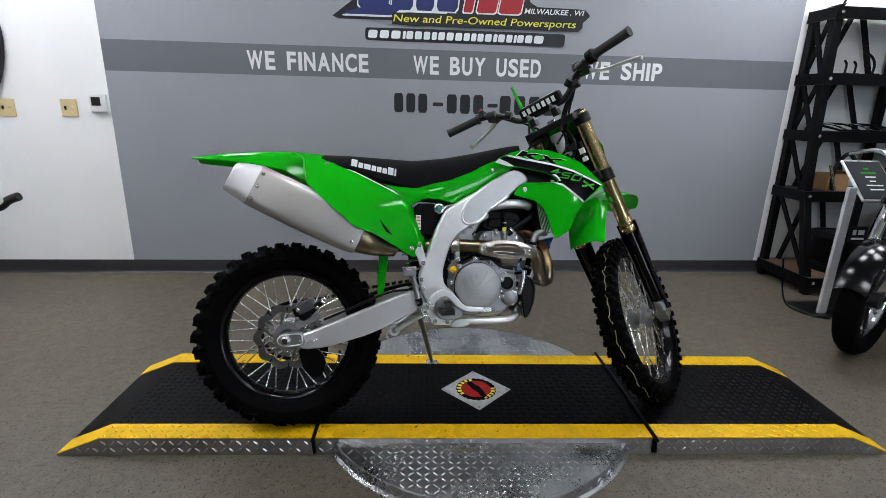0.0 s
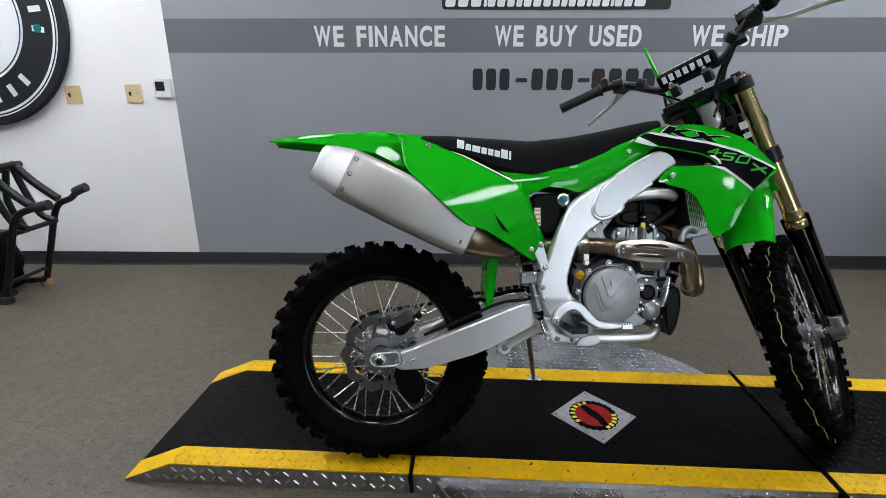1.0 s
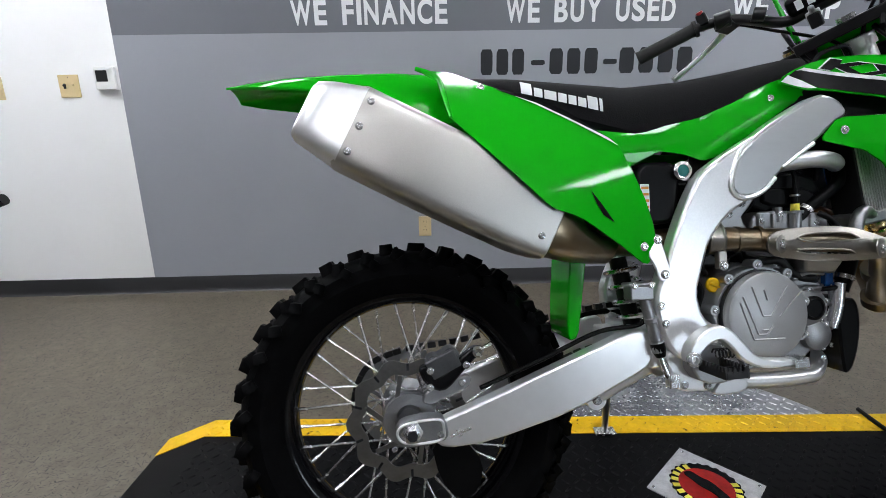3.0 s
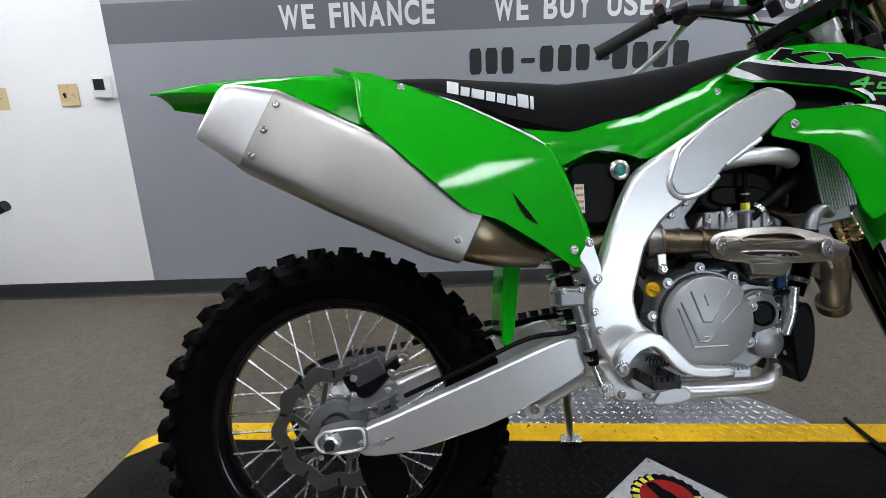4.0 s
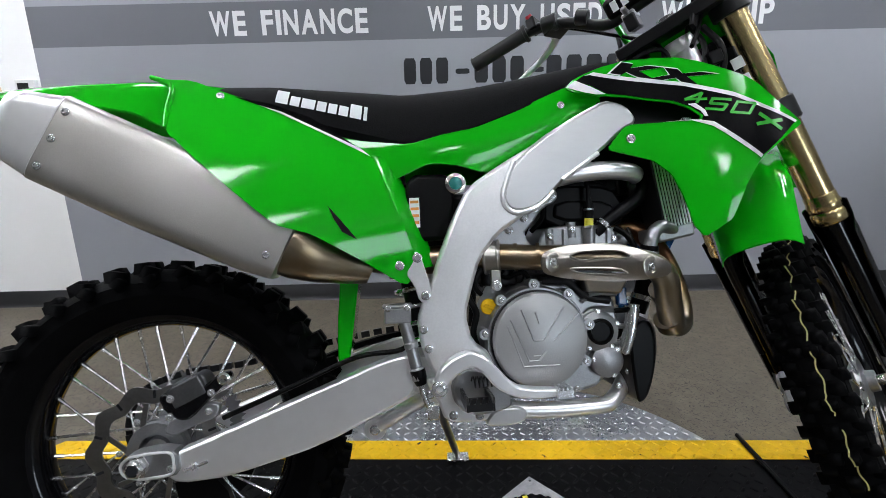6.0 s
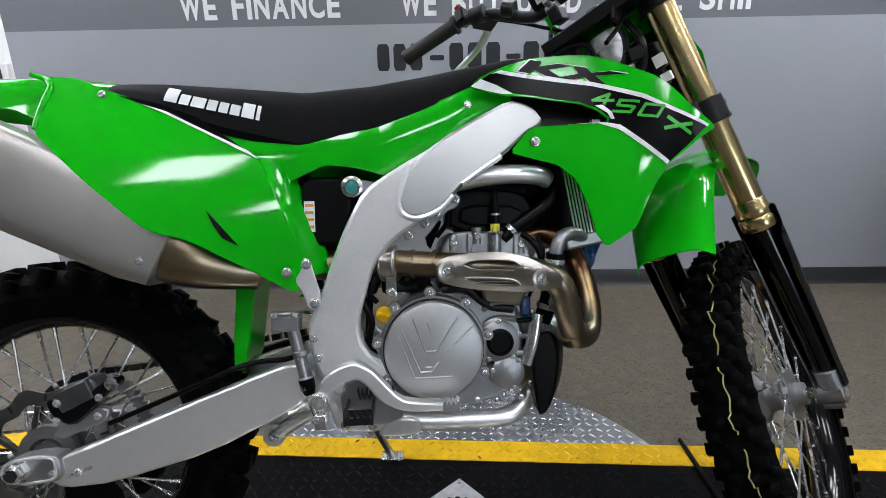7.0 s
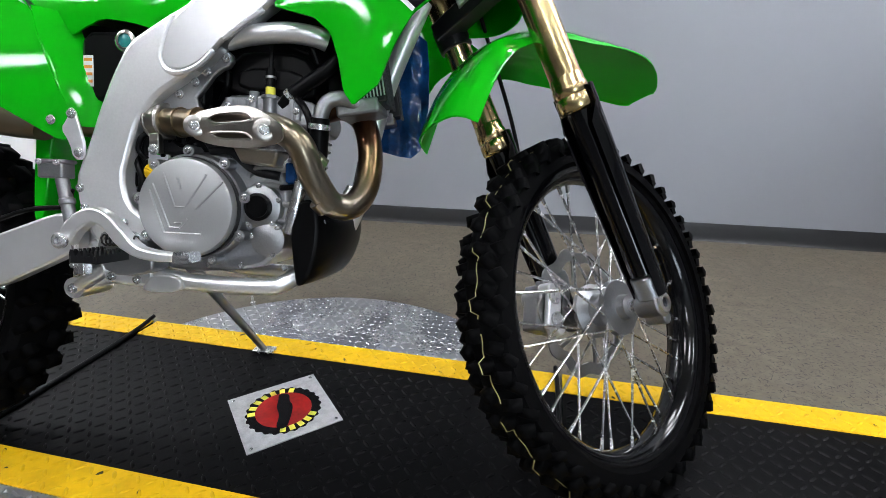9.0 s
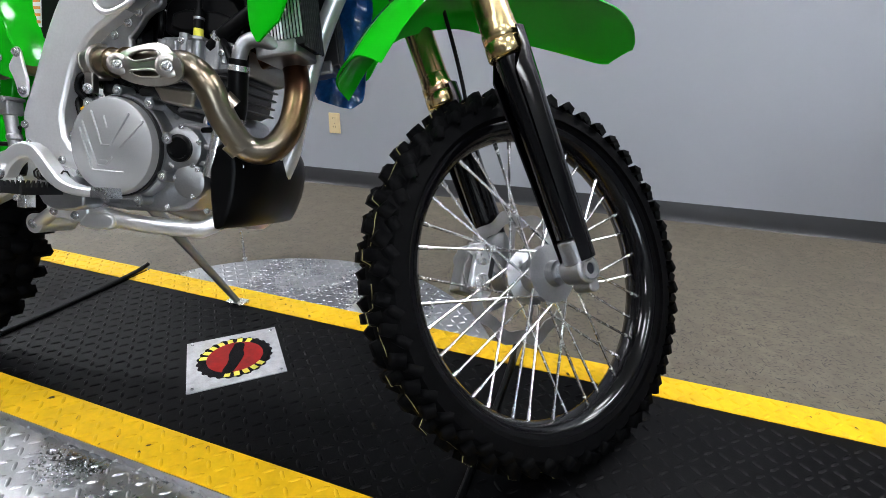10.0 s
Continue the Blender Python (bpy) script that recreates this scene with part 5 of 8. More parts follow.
part("hose_band", lathe([(0.0085, 0.0), (0.0096, 0.0), (0.0096, 0.004), (0.0085, 0.004)], frame_at((0.8058, -0.088, 0.735), (0, 0, 1)), 14, True), STEEL, engine)
part("crankcase_breather", tube([(0.822, -0.074, 0.690), (0.845, -0.078, 0.713), (0.885, -0.080, 0.740), (0.918, -0.078, 0.768), (0.935, -0.06, 0.83)], 0.0125, 12), BLACK_PLASTIC, engine, "thick black rubber coolant hose")
part("hose_clip", tube([(0.836, -0.078, 0.705), (0.842, -0.079, 0.711)], 0.0145, 12, 1), BOLT_STEEL, engine, "wire hose clip")
for k, pts in enumerate(([(0.86, -0.05, 0.79), (0.83, -0.06, 0.80), (0.80, -0.05, 0.835)], [(0.88, -0.06, 0.77), (0.87, -0.07, 0.80), (0.845, -0.06, 0.83)], [(0.70, -0.06, 0.70), (0.72, -0.075, 0.73), (0.715, -0.07, 0.78), (0.70, -0.05, 0.82)], [(0.89, -0.07, 0.70), (0.895, -0.085, 0.66), (0.88, -0.09, 0.62), (0.865, -0.08, 0.58)], [(0.69, -0.08, 0.60), (0.672, -0.09, 0.625), (0.64, -0.085, 0.615), (0.61, -0.08, 0.64)])):
    part("wire", tube(pts, 0.0035 + 0.0008 * (k % 3), 8), BLACK_PLASTIC, engine, "thin black wire")
part("intake_boot", tube([(0.70, 0, 0.70), (0.62, 0, 0.735), (0.52, 0, 0.76)], 0.034, 14), BLACK_PLASTIC, engine, "black rubber intake boot")
part("throttle_body", joined(cyl((0.63, -0.055, 0.735), (0.63, 0.055, 0.735), 0.030), box((0.655, -0.060, 0.715), (0.045, 0.03, 0.045)), cyl((0.66, -0.078, 0.70), (0.66, -0.05, 0.70), 0.014)), CAST_DARK, engine, "dark throttle body", bevel=0.003)
part("clutch_arm_hose", tube([(0.565, -0.09, 0.62), (0.585, -0.10, 0.65), (0.575, -0.095, 0.585), (0.57, -0.09, 0.53)], 0.006, 8), BLACK_PLASTIC, engine)
part("wiring", joined(*[tube([(0.58 + 0.02 * k, -0.05, 0.60), (0.60 + 0.02 * k, -0.08 - 0.006 * k, 0.64), (0.63 + 0.015 * k, -0.06, 0.70), (0.62, -0.04, 0.78)], 0.0045, 8) for k in range(4)]), BLACK_PLASTIC, engine, "black wiring and hoses")
part("starter_cover", joined(box((0.63, -0.03, 0.625), (0.07, 0.10, 0.05)), cyl((0.66, -0.05, 0.62), (0.66, 0.08, 0.62), 0.028)), CAST_DARK, engine, bevel=0.006)
part("oil_line", tube([(0.705, -0.10, 0.606), (0.745, -0.112, 0.606), (0.785, -0.108, 0.575), (0.83, -0.104, 0.565)], 0.008, 10), CAST_DARK, engine, "dark oil line")
part("cover_plate", prism([(0.765, 0.575), (0.845, 0.572), (0.852, 0.598), (0.770, 0.604)], -0.106, -0.08, 1, 0.15), CAST, engine, "cast cylinder base flange", bevel=0.003)
for x, z in ((0.775, 0.588), (0.842, 0.584)):
    bolt(engine, (x, -0.107, z), scale=1.1)

part("blue_cap", joined(box((0.852, -0.108, 0.571), (0.018, 0.014, 0.034)), cyl((0.852, -0.108, 0.556), (0.852, -0.108, 0.548), 0.006, seg=12)), BLUE_FILM, engine, "small blue protective cap", bevel=0.003)
for pts, r in (([(0.562, -0.085, 0.625), (0.566, -0.100, 0.585), (0.578, -0.106, 0.555), (0.572, -0.100, 0.520), (0.580, -0.09, 0.49)], 0.0060), ([(0.60, -0.10, 0.632), (0.585, -0.112, 0.628), (0.577, -0.112, 0.604), (0.588, -0.106, 0.588)], 0.0050),
               ([(0.855, -0.09, 0.700), (0.872, -0.104, 0.684), (0.884, -0.108, 0.655), (0.880, -0.10, 0.615)], 0.0060), ([(0.835, -0.112, 0.545), (0.862, -0.118, 0.548), (0.888, -0.112, 0.560)], 0.0050)):
    part("hose", tube(pts, r, 10), BLACK_PLASTIC, engine, "thin black rubber hose")

# -- exhaust --
pipe = [(0.870, -0.010, 0.692), (0.915, -0.012, 0.700), (0.955, -0.025, 0.676), (0.976, -0.050, 0.622), (0.980, -0.080, 0.560), (0.964, -0.112, 0.520), (0.934, -0.138, 0.520), (0.912, -0.166, 0.560), (0.894, -0.184, 0.612), (0.856, -0.180, 0.636), (0.79, -0.150, 0.645), (0.70, -0.122, 0.650), (0.62, -0.100, 0.655), (0.54, -0.066, 0.655), (0.46, -0.060, 0.655), (0.39, -0.075, 0.665)]
header = part("header_pipe", tube(pipe, [0.0222] * 11 + [0.0228, 0.024, 0.026, 0.027, 0.028], 18, 8), HEADER, bike, "heat-stained steel header pipe")
for x, z, y in ((0.908, 0.588, -0.165), (0.924, 0.532, -0.148)):
    part("weld_ring", tube([(x - 0.006, y, z), (x + 0.006, y + 0.01, z - 0.014)], 0.0248, 18, 1), HEADER, header)
clamp_ = part("clamp", joined(cyl((0.598, -0.095, 0.655), (0.628, -0.103, 0.655), 0.0300), *[cyl((x, -0.0945 - (x - 0.598) * 0.27, 0.655), (x + 0.005, -0.096 - (x - 0.598) * 0.27, 0.655), 0.0322) for x in (0.599, 0.622)], box((0.614, -0.118, 0.615), (0.018, 0.014, 0.034))), SHIELD_STEEL, header, "steel pipe clamp", bevel=0.002)
bolt(clamp_, (0.614, -0.125, 0.604), scale=1.5)
for x, r in ((0.652, 0.0262), (0.690, 0.0250)):
    part("pipe_bead", tube([(x, -0.109 - (x - 0.652) * 0.27, 0.653), (x + 0.006, -0.1106 - (x - 0.652) * 0.27, 0.653)], r, 18, 1), HEADER, header, "raised bead round the pipe")
def shield_out(x, z):
    zc = 0.644 - 0.14 * max(0.0, x - 0.79)
    return 0.155 + (x - 0.71) * 0.417 - 13.0 * (z - zc) ** 2


SLOTS = ([(0.733, 0.651), (0.752, 0.6595), (0.812, 0.659), (0.830, 0.646), (0.812, 0.6425), (0.754, 0.642)], [(0.733, 0.629), (0.754, 0.630), (0.812, 0.627), (0.826, 0.6165), (0.806, 0.6165), (0.754, 0.6195)])
shield_plate = part("heat_shield", panel([(0.690, 0.640), (0.695, 0.658), (0.716, 0.667), (0.753, 0.671), (0.803, 0.671), (0.831, 0.664), (0.859, 0.649), (0.884, 0.634), (0.884, 0.614), (0.861, 0.607), (0.819, 0.605), (0.769, 0.607), (0.726, 0.613), (0.697, 0.622)], shield_out, 0.005, 0.012, 1, 0.2, holes=SLOTS), SHIELD_STEEL, header, "brushed steel heat shield with two long slots", bevel=0.0015)
for slot in SLOTS:
    line = rounded(slot, 2, 0.2)
    part("slot_rim", tube([(x, -shield_out(x, z) - 0.0008, z) for x, z in line + line[:1]], 0.0021, 8, 1), SHIELD_STEEL, shield_plate, "rolled slot edge")
for x, z in ((0.708, 0.641), (0.853, 0.628)):
    part("washer", lathe([(0.0, 0.0), (0.0175, 0.0), (0.0175, 0.0025), (0.014, 0.004), (0.010, 0.004), (0.010, 0.001), (0.0, 0.001)], frame_at((x, -shield_out(x, z) - 0.0035, z), (0.40, -1, 0)), 24), SHIELD_STEEL, shield_plate)
    bolt(shield_plate, (x, -shield_out(x, z) - 0.0045, z), (0.40, -1, 0), 1.25)
part("pipe_bracket", loft([[V(x, y, z) for x, y, z in ((0.765, -0.150, 0.612), (0.848, -0.152, 0.604), (0.836, -0.142, 0.578), (0.776, -0.140, 0.584))], [V(x, y, z) for x, y, z in ((0.765, -0.10, 0.612), (0.848, -0.10, 0.604), (0.836, -0.10, 0.578), (0.776, -0.10, 0.584))]]), SHIELD_STEEL, header, "lower steel shield box", bevel=0.005)

AX0, AX1 = V(-0.151, -0.160, 0.905), V(0.262, -0.136, 0.693)
ADIR = (AX1 - AX0).normalized()
AUP = (V(0, 0, 1) - ADIR * ADIR.z).normalized()
AOUT = ADIR.cross(AUP)


def oval(p, w, h, n=48, e=6.5):
    pts = []
    for k in range(n):
        a = 2 * math.pi * k / n
        c, s = math.cos(a), math.sin(a)
        pts.append(p + AOUT * (w * math.copysign(abs(c) ** (2 / e), c)) + AUP * (h * math.copysign(abs(s) ** (2 / e), s)))
    return pts


LEN = (AX1 - AX0).length
can = [oval(AX0 + ADIR * (LEN * t), w, h) for t, w, h in ((0.16, 0.050, 0.069), (0.17, 0.0515, 0.071), (0.5, 0.054, 0.074), (0.9, 0.053, 0.071), (1.0, 0.050, 0.064), (1.005, 0.047, 0.060))]
muffler = part("muffler", loft(can), TITAN, bike, "grey titanium muffler canister")
cap = [oval(AX0 + ADIR * (LEN * t), w, h) for t, w, h in ((0.012, 0.034, 0.040), (0.0, 0.038, 0.045), (0.010, 0.042, 0.050), (0.06, 0.046, 0.057), (0.175, 0.0530, 0.0700))]
cap = [[p - AUP * (0.014 * (1 - i / 4)) for p in l] for i, l in enumerate(cap)]
endcap = part("end_cap", loft(cap), ALU, muffler, "polished muffler end cap")
part("outlet", cyl(AX0 + ADIR * 0.012 - AUP * 0.01, AX0 - ADIR * 0.004 - AUP * 0.01, 0.022), CAST_DARK, endcap, "dark exhaust outlet")
for t, hh in ((0.2, 0.045), (0.2, 0.0), (0.2, -0.045), (0.955, 0.026), (0.955, -0.030), (0.5, 0.062)):
    w = 0.0525
    p = AX0 + ADIR * (LEN * t) + AUP * hh + AOUT * (w - 0.001 if hh < 0.06 else 0.03)
    q = AX0 + ADIR * (LEN * t) + AUP * hh - AOUT * (w - 0.001)
    side_p = p if p.y < q.y else q
    bolt(muffler, side_p, (-0.02, -1, 0), 1.0)
link = [oval(AX1 + ADIR * d + V(0, dy, dz), w, h, e=2.3) for d, dy, dz, w, h in ((-0.004, 0, 0, 0.046, 0.056), (0.02, 0, -0.002, 0.046, 0.052), (0.06, 0.006, -0.004, 0.038, 0.040), (0.11, 0.020, 0.004, 0.030, 0.030), (0.15, 0.030, 0.018, 0.028, 0.028))]
part("link_pipe", loft(link), HEADER, muffler, "heat-stained link pipe")

# -- airbox, reservoir, battery --
part("inner_fill", joined(box((0.60, 0, 0.70), (0.14, 0.10, 0.16)), box((0.86, 0, 0.86), (0.18, 0.10, 0.09)), box((0.70, 0, 0.875), (0.20, 0.13, 0.05)), box((0.80, 0.02, 0.815), (0.24, 0.11, 0.09)), box((0.905, 0.03, 0.76), (0.06, 0.07, 0.14))), BLACK_PLASTIC, bike, "black electrics and tank underside", bevel=0.01)
part("airbox", joined(prism([(0.30, 0.86), (0.43, 0.80), (0.50, 0.80), (0.56, 0.74), (0.54, 0.66), (0.44, 0.63), (0.38, 0.68), (0.30, 0.78)], -0.062, 0.06, 1)), BLACK_PLASTIC, bike, "black plastic airbox", bevel=0.008)
res = part("shock_reservoir", joined(prism([(0.462, 0.812), (0.545, 0.812), (0.552, 0.780), (0.540, 0.690), (0.470, 0.690), (0.458, 0.74)], -0.095, -0.035, 1, 0.2)), BLACK_PLASTIC, bike, "black reservoir block beside the frame", bevel=0.008)
part("adjuster", joined(lathe([(0.012, 0.0), (0.019, 0.0), (0.019, 0.010), (0.016, 0.012), (0.012, 0.012)], frame_at((0.551, -0.095, 0.792), (0, -1, 0)), 24, True)), CHROME, res, "chrome adjuster ring")
part("adjuster_cap", lathe([(0.0, 0.0), (0.0125, 0.0), (0.0125, 0.009), (0.009, 0.011), (0.0, 0.011)], frame_at((0.551, -0.095, 0.792), (0, -1, 0)), 20), TEAL, res, "teal adjuster cap")
tag_l = part("warning_label", box((0.475, -0.0965, 0.742), (0.018, 0.0012, 0.054)), WHITE_VINYL, res, "white warning label with orange rows")
for k in range(4):
    part("label_bar", box((0.475, -0.0975, 0.724 + 0.0125 * k), (0.015, 0.0008, 0.005)), ORANGE_DECAL, tag_l)

# -- seat --
ST = [(0.095, 0.991, 0.968, 0.060), (0.14, 0.995, 0.955, 0.083), (0.225, 0.993, 0.934, 0.100), (0.344, 0.985, 0.897, 0.106), (0.467, 0.977, 0.868, 0.102), (0.589, 0.989, 0.897, 0.094), (0.690, 1.007, 0.935, 0.085), (0.780, 1.026, 0.972, 0.074), (0.850, 1.040, 1.004, 0.060), (0.885, 1.044, 1.022, 0.045)]


def seat_at(x):
    xs = [s[0] for s in ST]
    return [float(np.interp(x, xs, [s[k] for s in ST])) for k in (1, 2, 3)]


loops = []
for x in np.linspace(0.095, 0.885, 40):
    top, bot, hw = seat_at(x)
    l = []
    for k in range(25):
        u = k / 24 * 2 - 1
        l.append(V(x, hw * 1.08 * u / max(1.0, 1.0) * (1 - 0.10 * abs(u) ** 6), top - (top - bot) * abs(u) ** 3.6))
    l += [V(x, hw * 0.9, bot - 0.012), V(x, -hw * 0.9, bot - 0.012)]
    loops.append(l)
seat = part("seat", loft(loops), SEAT_VINYL, bike, "black gripper vinyl seat")


def seat_out(x, z):
    top, bot, hw = seat_at(x)
    u = min(1.0, max(0.0, (top - z) / max(1e-4, top - bot))) ** (1 / 3.6)
    return hw * 1.08 * u * (1 - 0.10 * u ** 6)


nl = bmesh.new()
x = 0.236
for w, h in ((0.021, 0.027), (0.016, 0.019), (0.023, 0.019), (0.016, 0.019), (0.015, 0.019), (0.016, 0.019), (0.020, 0.027), (0.006, 0.027)):
    zb = 0.948 - (x - 0.236) * 0.235
    o = [(x, zb), (x + w, zb - w * 0.235), (x + w + 0.003, zb + h - w * 0.235), (x + 0.003, zb + h)]
    add_bm(nl, panel(o, seat_out, 0.001, 0.006, 0, 0.10, 0.0022))
    x += w + 0.0038
part("maker_mark", nl, WHITE_VINYL, seat, "row of plain white blocks printed on the side")

# -- green bodywork --
FN = [(-0.310, 0.984, 0.981, 0.050), (-0.27, 0.990, 0.977, 0.066), (-0.20, 0.998, 0.972, 0.080), (-0.10, 1.004, 0.960, 0.088), (0.0, 1.007, 0.940, 0.094), (0.07, 1.003, 0.900, 0.097), (0.13, 0.997, 0.90, 0.095), (0.20, 0.985, 0.905, 0.09)]
loops = []
for x in np.linspace(-0.310, 0.20, 26):
    top, edge, hw = [float(np.interp(x, [f[0] for f in FN], [f[k] for f in FN])) for k in (1, 2, 3)]
    out_l, in_l = [], []
    for k in range(21):
        u = k / 20 * 2 - 1
        z = top - (top - edge) * abs(u) ** 5 - 0.006 * u * u
        out_l.append(V(x, hw * u, z))
        in_l.append(V(x, hw * u * 0.965, z - 0.0035))
    loops.append(out_l + in_l[::-1])
part("rear_fender", loft(loops), GREEN, bike, "green plastic rear fender")


def smooth_step(t):
    t = min(1.0, max(0.0, t))
    return t * t * (3 - 2 * t)


def plate_out(x, z):
    """A smooth bulge over the muffler."""
    return -0.2511 - 0.6551 * x + 1.6897 * z + 0.0574 * x * x + 0.4764 * x * z - 1.3328 * z * z


SIDE = [(0.040, 0.985), (0.078, 0.956), (0.082, 0.882), (0.165, 0.800), (0.250, 0.722), (0.304, 0.706), (0.380, 0.660), (0.452, 0.612), (0.480, 0.638), (0.448, 0.730), (0.403, 0.842), (0.315, 0.890), (0.235, 0.932), (0.150, 0.962), (0.100, 0.985)]
for s in (-1, 1):
    b = panel(SIDE, plate_out, 0.004, 0.014, 1, 0.12)
    sp_ = part("side_panel", b if s < 0 else mirrored(b), GREEN, bike, "green plastic side number panel")
    if s < 0:
        part("decal", panel([(0.175, 0.950), (0.245, 0.922), (0.330, 0.878), (0.385, 0.852), (0.300, 0.912), (0.235, 0.938)], plate_out, 0.0006, 0.011, 0, lift=0.0022), BLACK_DECAL, sp_, "black wedge decal")
        part("decal", panel([(0.215, 0.934), (0.250, 0.9185), (0.328, 0.8775), (0.402, 0.838), (0.385, 0.8530), (0.330, 0.881), (0.252, 0.922)], plate_out, 0.0006, 0.011, 0, lift=0.0028), WHITE_VINYL, sp_, "thin white pinstripe decal")
        lip = [(0.036, 0.988), (0.060, 0.978), (0.076, 0.962), (0.080, 0.935), (0.083, 0.905), (0.086, 0.882)]
        part("raised_lip", tube([(x, -plate_out(x, z) - 0.001, z) for x, z in lip], [0.004, 0.005, 0.005, 0.005, 0.004, 0.003], 10), GREEN, sp_, "raised green rear lip")
        edge = [(0.476, 0.640), (0.462, 0.690), (0.446, 0.735), (0.424, 0.790), (0.402, 0.842)]
        part("panel_return", loft([[V(x, -plate_out(x, z) + 0.002, z), V(x + 0.004, -plate_out(x, z) + 0.004, z), V(x + 0.034, -0.078, z + 0.004), V(x + 0.030, -0.076, z + 0.004)] for x, z in edge]), GREEN, sp_, "green inner return of the panel")
        part("vent", panel([(0.330, 0.752), (0.348, 0.730), (0.376, 0.694), (0.352, 0.708), (0.340, 0.728)], plate_out, 0.0006, 0.011, 0, lift=0.0022), BLACK_PLASTIC, sp_, "black triangular vent")
        bolt(sp_, (0.152, -plate_out(0.152, 0.950) - 0.001, 0.950), scale=1.1)
        bolt(sp_, (0.443, -plate_out(0.443, 0.648) - 0.001, 0.648), scale=1.3)


def mid_out(x, z):
    zc = float(np.interp(x, [0.40, 0.50, 0.60, 0.72, 0.80], [0.842, 0.850, 0.866, 0.915, 0.958]))
    e = math.sqrt((z - zc) ** 2 + 0.0030)
    return 0.128 - 0.015 * smooth_step((x - 0.50) / 0.25) - 0.55 * max(0.0, (z - zc + e) / 2) - 0.45 * max(0.0, (zc - z + e) / 2) - 0.3 * max(0.0, x - 0.74) ** 1.5


MID = [(0.150, 0.966), (0.225, 0.940), (0.344, 0.901), (0.467, 0.872), (0.589, 0.901), (0.690, 0.938), (0.780, 0.976), (0.850, 0.985), (0.860, 0.958), (0.836, 0.938), (0.759, 0.893), (0.700, 0.853), (0.651, 0.824), (0.608, 0.813), (0.560, 0.826), (0.506, 0.832), (0.435, 0.800), (0.404, 0.838), (0.300, 0.905)]
for s in (-1, 1):
    b = panel(MID, mid_out, 0.004, 0.008, 1, 0.12)
    mp_ = part("tank_side_cover", b if s < 0 else mirrored(b), GREEN, bike, "green plastic cover below the seat")
    if s < 0:
        bolt(mp_, (0.762, -mid_out(0.762, 0.938) - 0.001, 0.938), scale=1.1)


def shroud_out(x, z):
    a, b = x - 0.97, z - 0.86
    roll = smooth_step((0.84 - z) / 0.12) * 3.0 * (x - 0.985 - 0.30 * (z - 0.68)) ** 2
    return 0.1717 + 0.3303 * a - 0.1723 * b - 0.3425 * a * a + 0.0547 * a * b - 0.3126 * b * b - 4.4458 * a ** 3 + 2.1694 * b ** 3 - roll


def stroke(p, q, w):
    """A slanted bar between two points of the x, z plane."""
    dx, dz = q[0] - p[0], q[1] - p[1]
    n = w / 2 / math.hypot(dx, dz)
    ex, ez = dx * n * 0.6, dz * n * 0.6
    return [(p[0] - ex - dz * n, p[1] - ez + dx * n), (q[0] + ex - dz * n, q[1] + ez + dx * n), (q[0] + ex + dz * n, q[1] + ez - dx * n), (p[0] - ex + dz * n, p[1] - ez - dx * n)]


SHR = [(0.763, 0.961), (0.779, 0.978), (0.803, 0.990), (0.832, 1.001), (0.875, 1.010), (0.925, 1.009), (0.965, 1.004), (1.000, 0.991), (1.039, 0.972), (1.069, 0.957), (1.091, 0.939), (1.126, 0.901), (1.166, 0.869),
       (1.128, 0.847), (1.071, 0.805), (1.046, 0.765), (1.020, 0.704), (1.003, 0.692), (0.977, 0.674), (0.961, 0.696), (0.949, 0.749), (0.934, 0.789), (0.905, 0.816), (0.871, 0.827), (0.827, 0.841),
       (0.865, 0.885), (0.939, 0.883), (0.969, 0.882), (0.982, 0.882), (0.987, 0.889), (0.971, 0.905), (0.946, 0.919), (0.903, 0.930), (0.867, 0.940), (0.838, 0.944), (0.821, 0.945)]
BAND = [(0.785, 0.976), (0.803, 0.987), (0.813, 0.988), (0.878, 0.971), (0.966, 0.949), (1.042, 0.922), (1.085, 0.899), (1.145, 0.869), (1.073, 0.809), (1.034, 0.844), (1.003, 0.873), (0.986, 0.881), (0.9895, 0.890), (0.972, 0.908), (0.946, 0.922), (0.903, 0.933), (0.867, 0.943), (0.840, 0.948), (0.812, 0.966)]
FIGURES = ((((0.958, 0.917), (0.037, -0.004), (0.011, 0.016)), (((0.1, 0.35), (0.95, 0.35)), ((0.1, 0.35), (0.62, 1.0)), ((0.62, 1.0), (0.66, 0.0)))),
           (((0.991, 0.901), (0.037, -0.006), (0.011, 0.018)), (((0.1, 0.0), (0.8, 0.0)), ((0.8, 0.0), (0.85, 0.5)), ((0.85, 0.5), (0.15, 0.55)), ((0.15, 0.55), (0.15, 1.0)), ((0.15, 1.0), (0.9, 1.0)))),
           (((1.029, 0.891), (0.038, -0.006), (0.013, 0.018)), (((0.1, 0.0), (0.85, 0.0)), ((0.85, 0.0), (0.85, 1.0)), ((0.85, 1.0), (0.1, 1.0)), ((0.1, 1.0), (0.1, 0.0)))))
MARKS = ([(0.0, 0.0), (0.15, 0.0), (0.17, 0.30), (0.36, 0.0), (0.56, 0.0), (0.30, 0.50), (0.50, 1.0), (0.34, 1.0), (0.17, 0.62), (0.15, 1.0), (0.0, 1.0)],
         [(0.50, 0.0), (0.66, 0.0), (0.78, 0.32), (0.90, 0.0), (1.08, 0.0), (0.88, 0.52), (1.16, 1.0), (0.98, 1.0), (0.80, 0.70), (0.70, 1.0), (0.54, 1.0), (0.68, 0.50)])


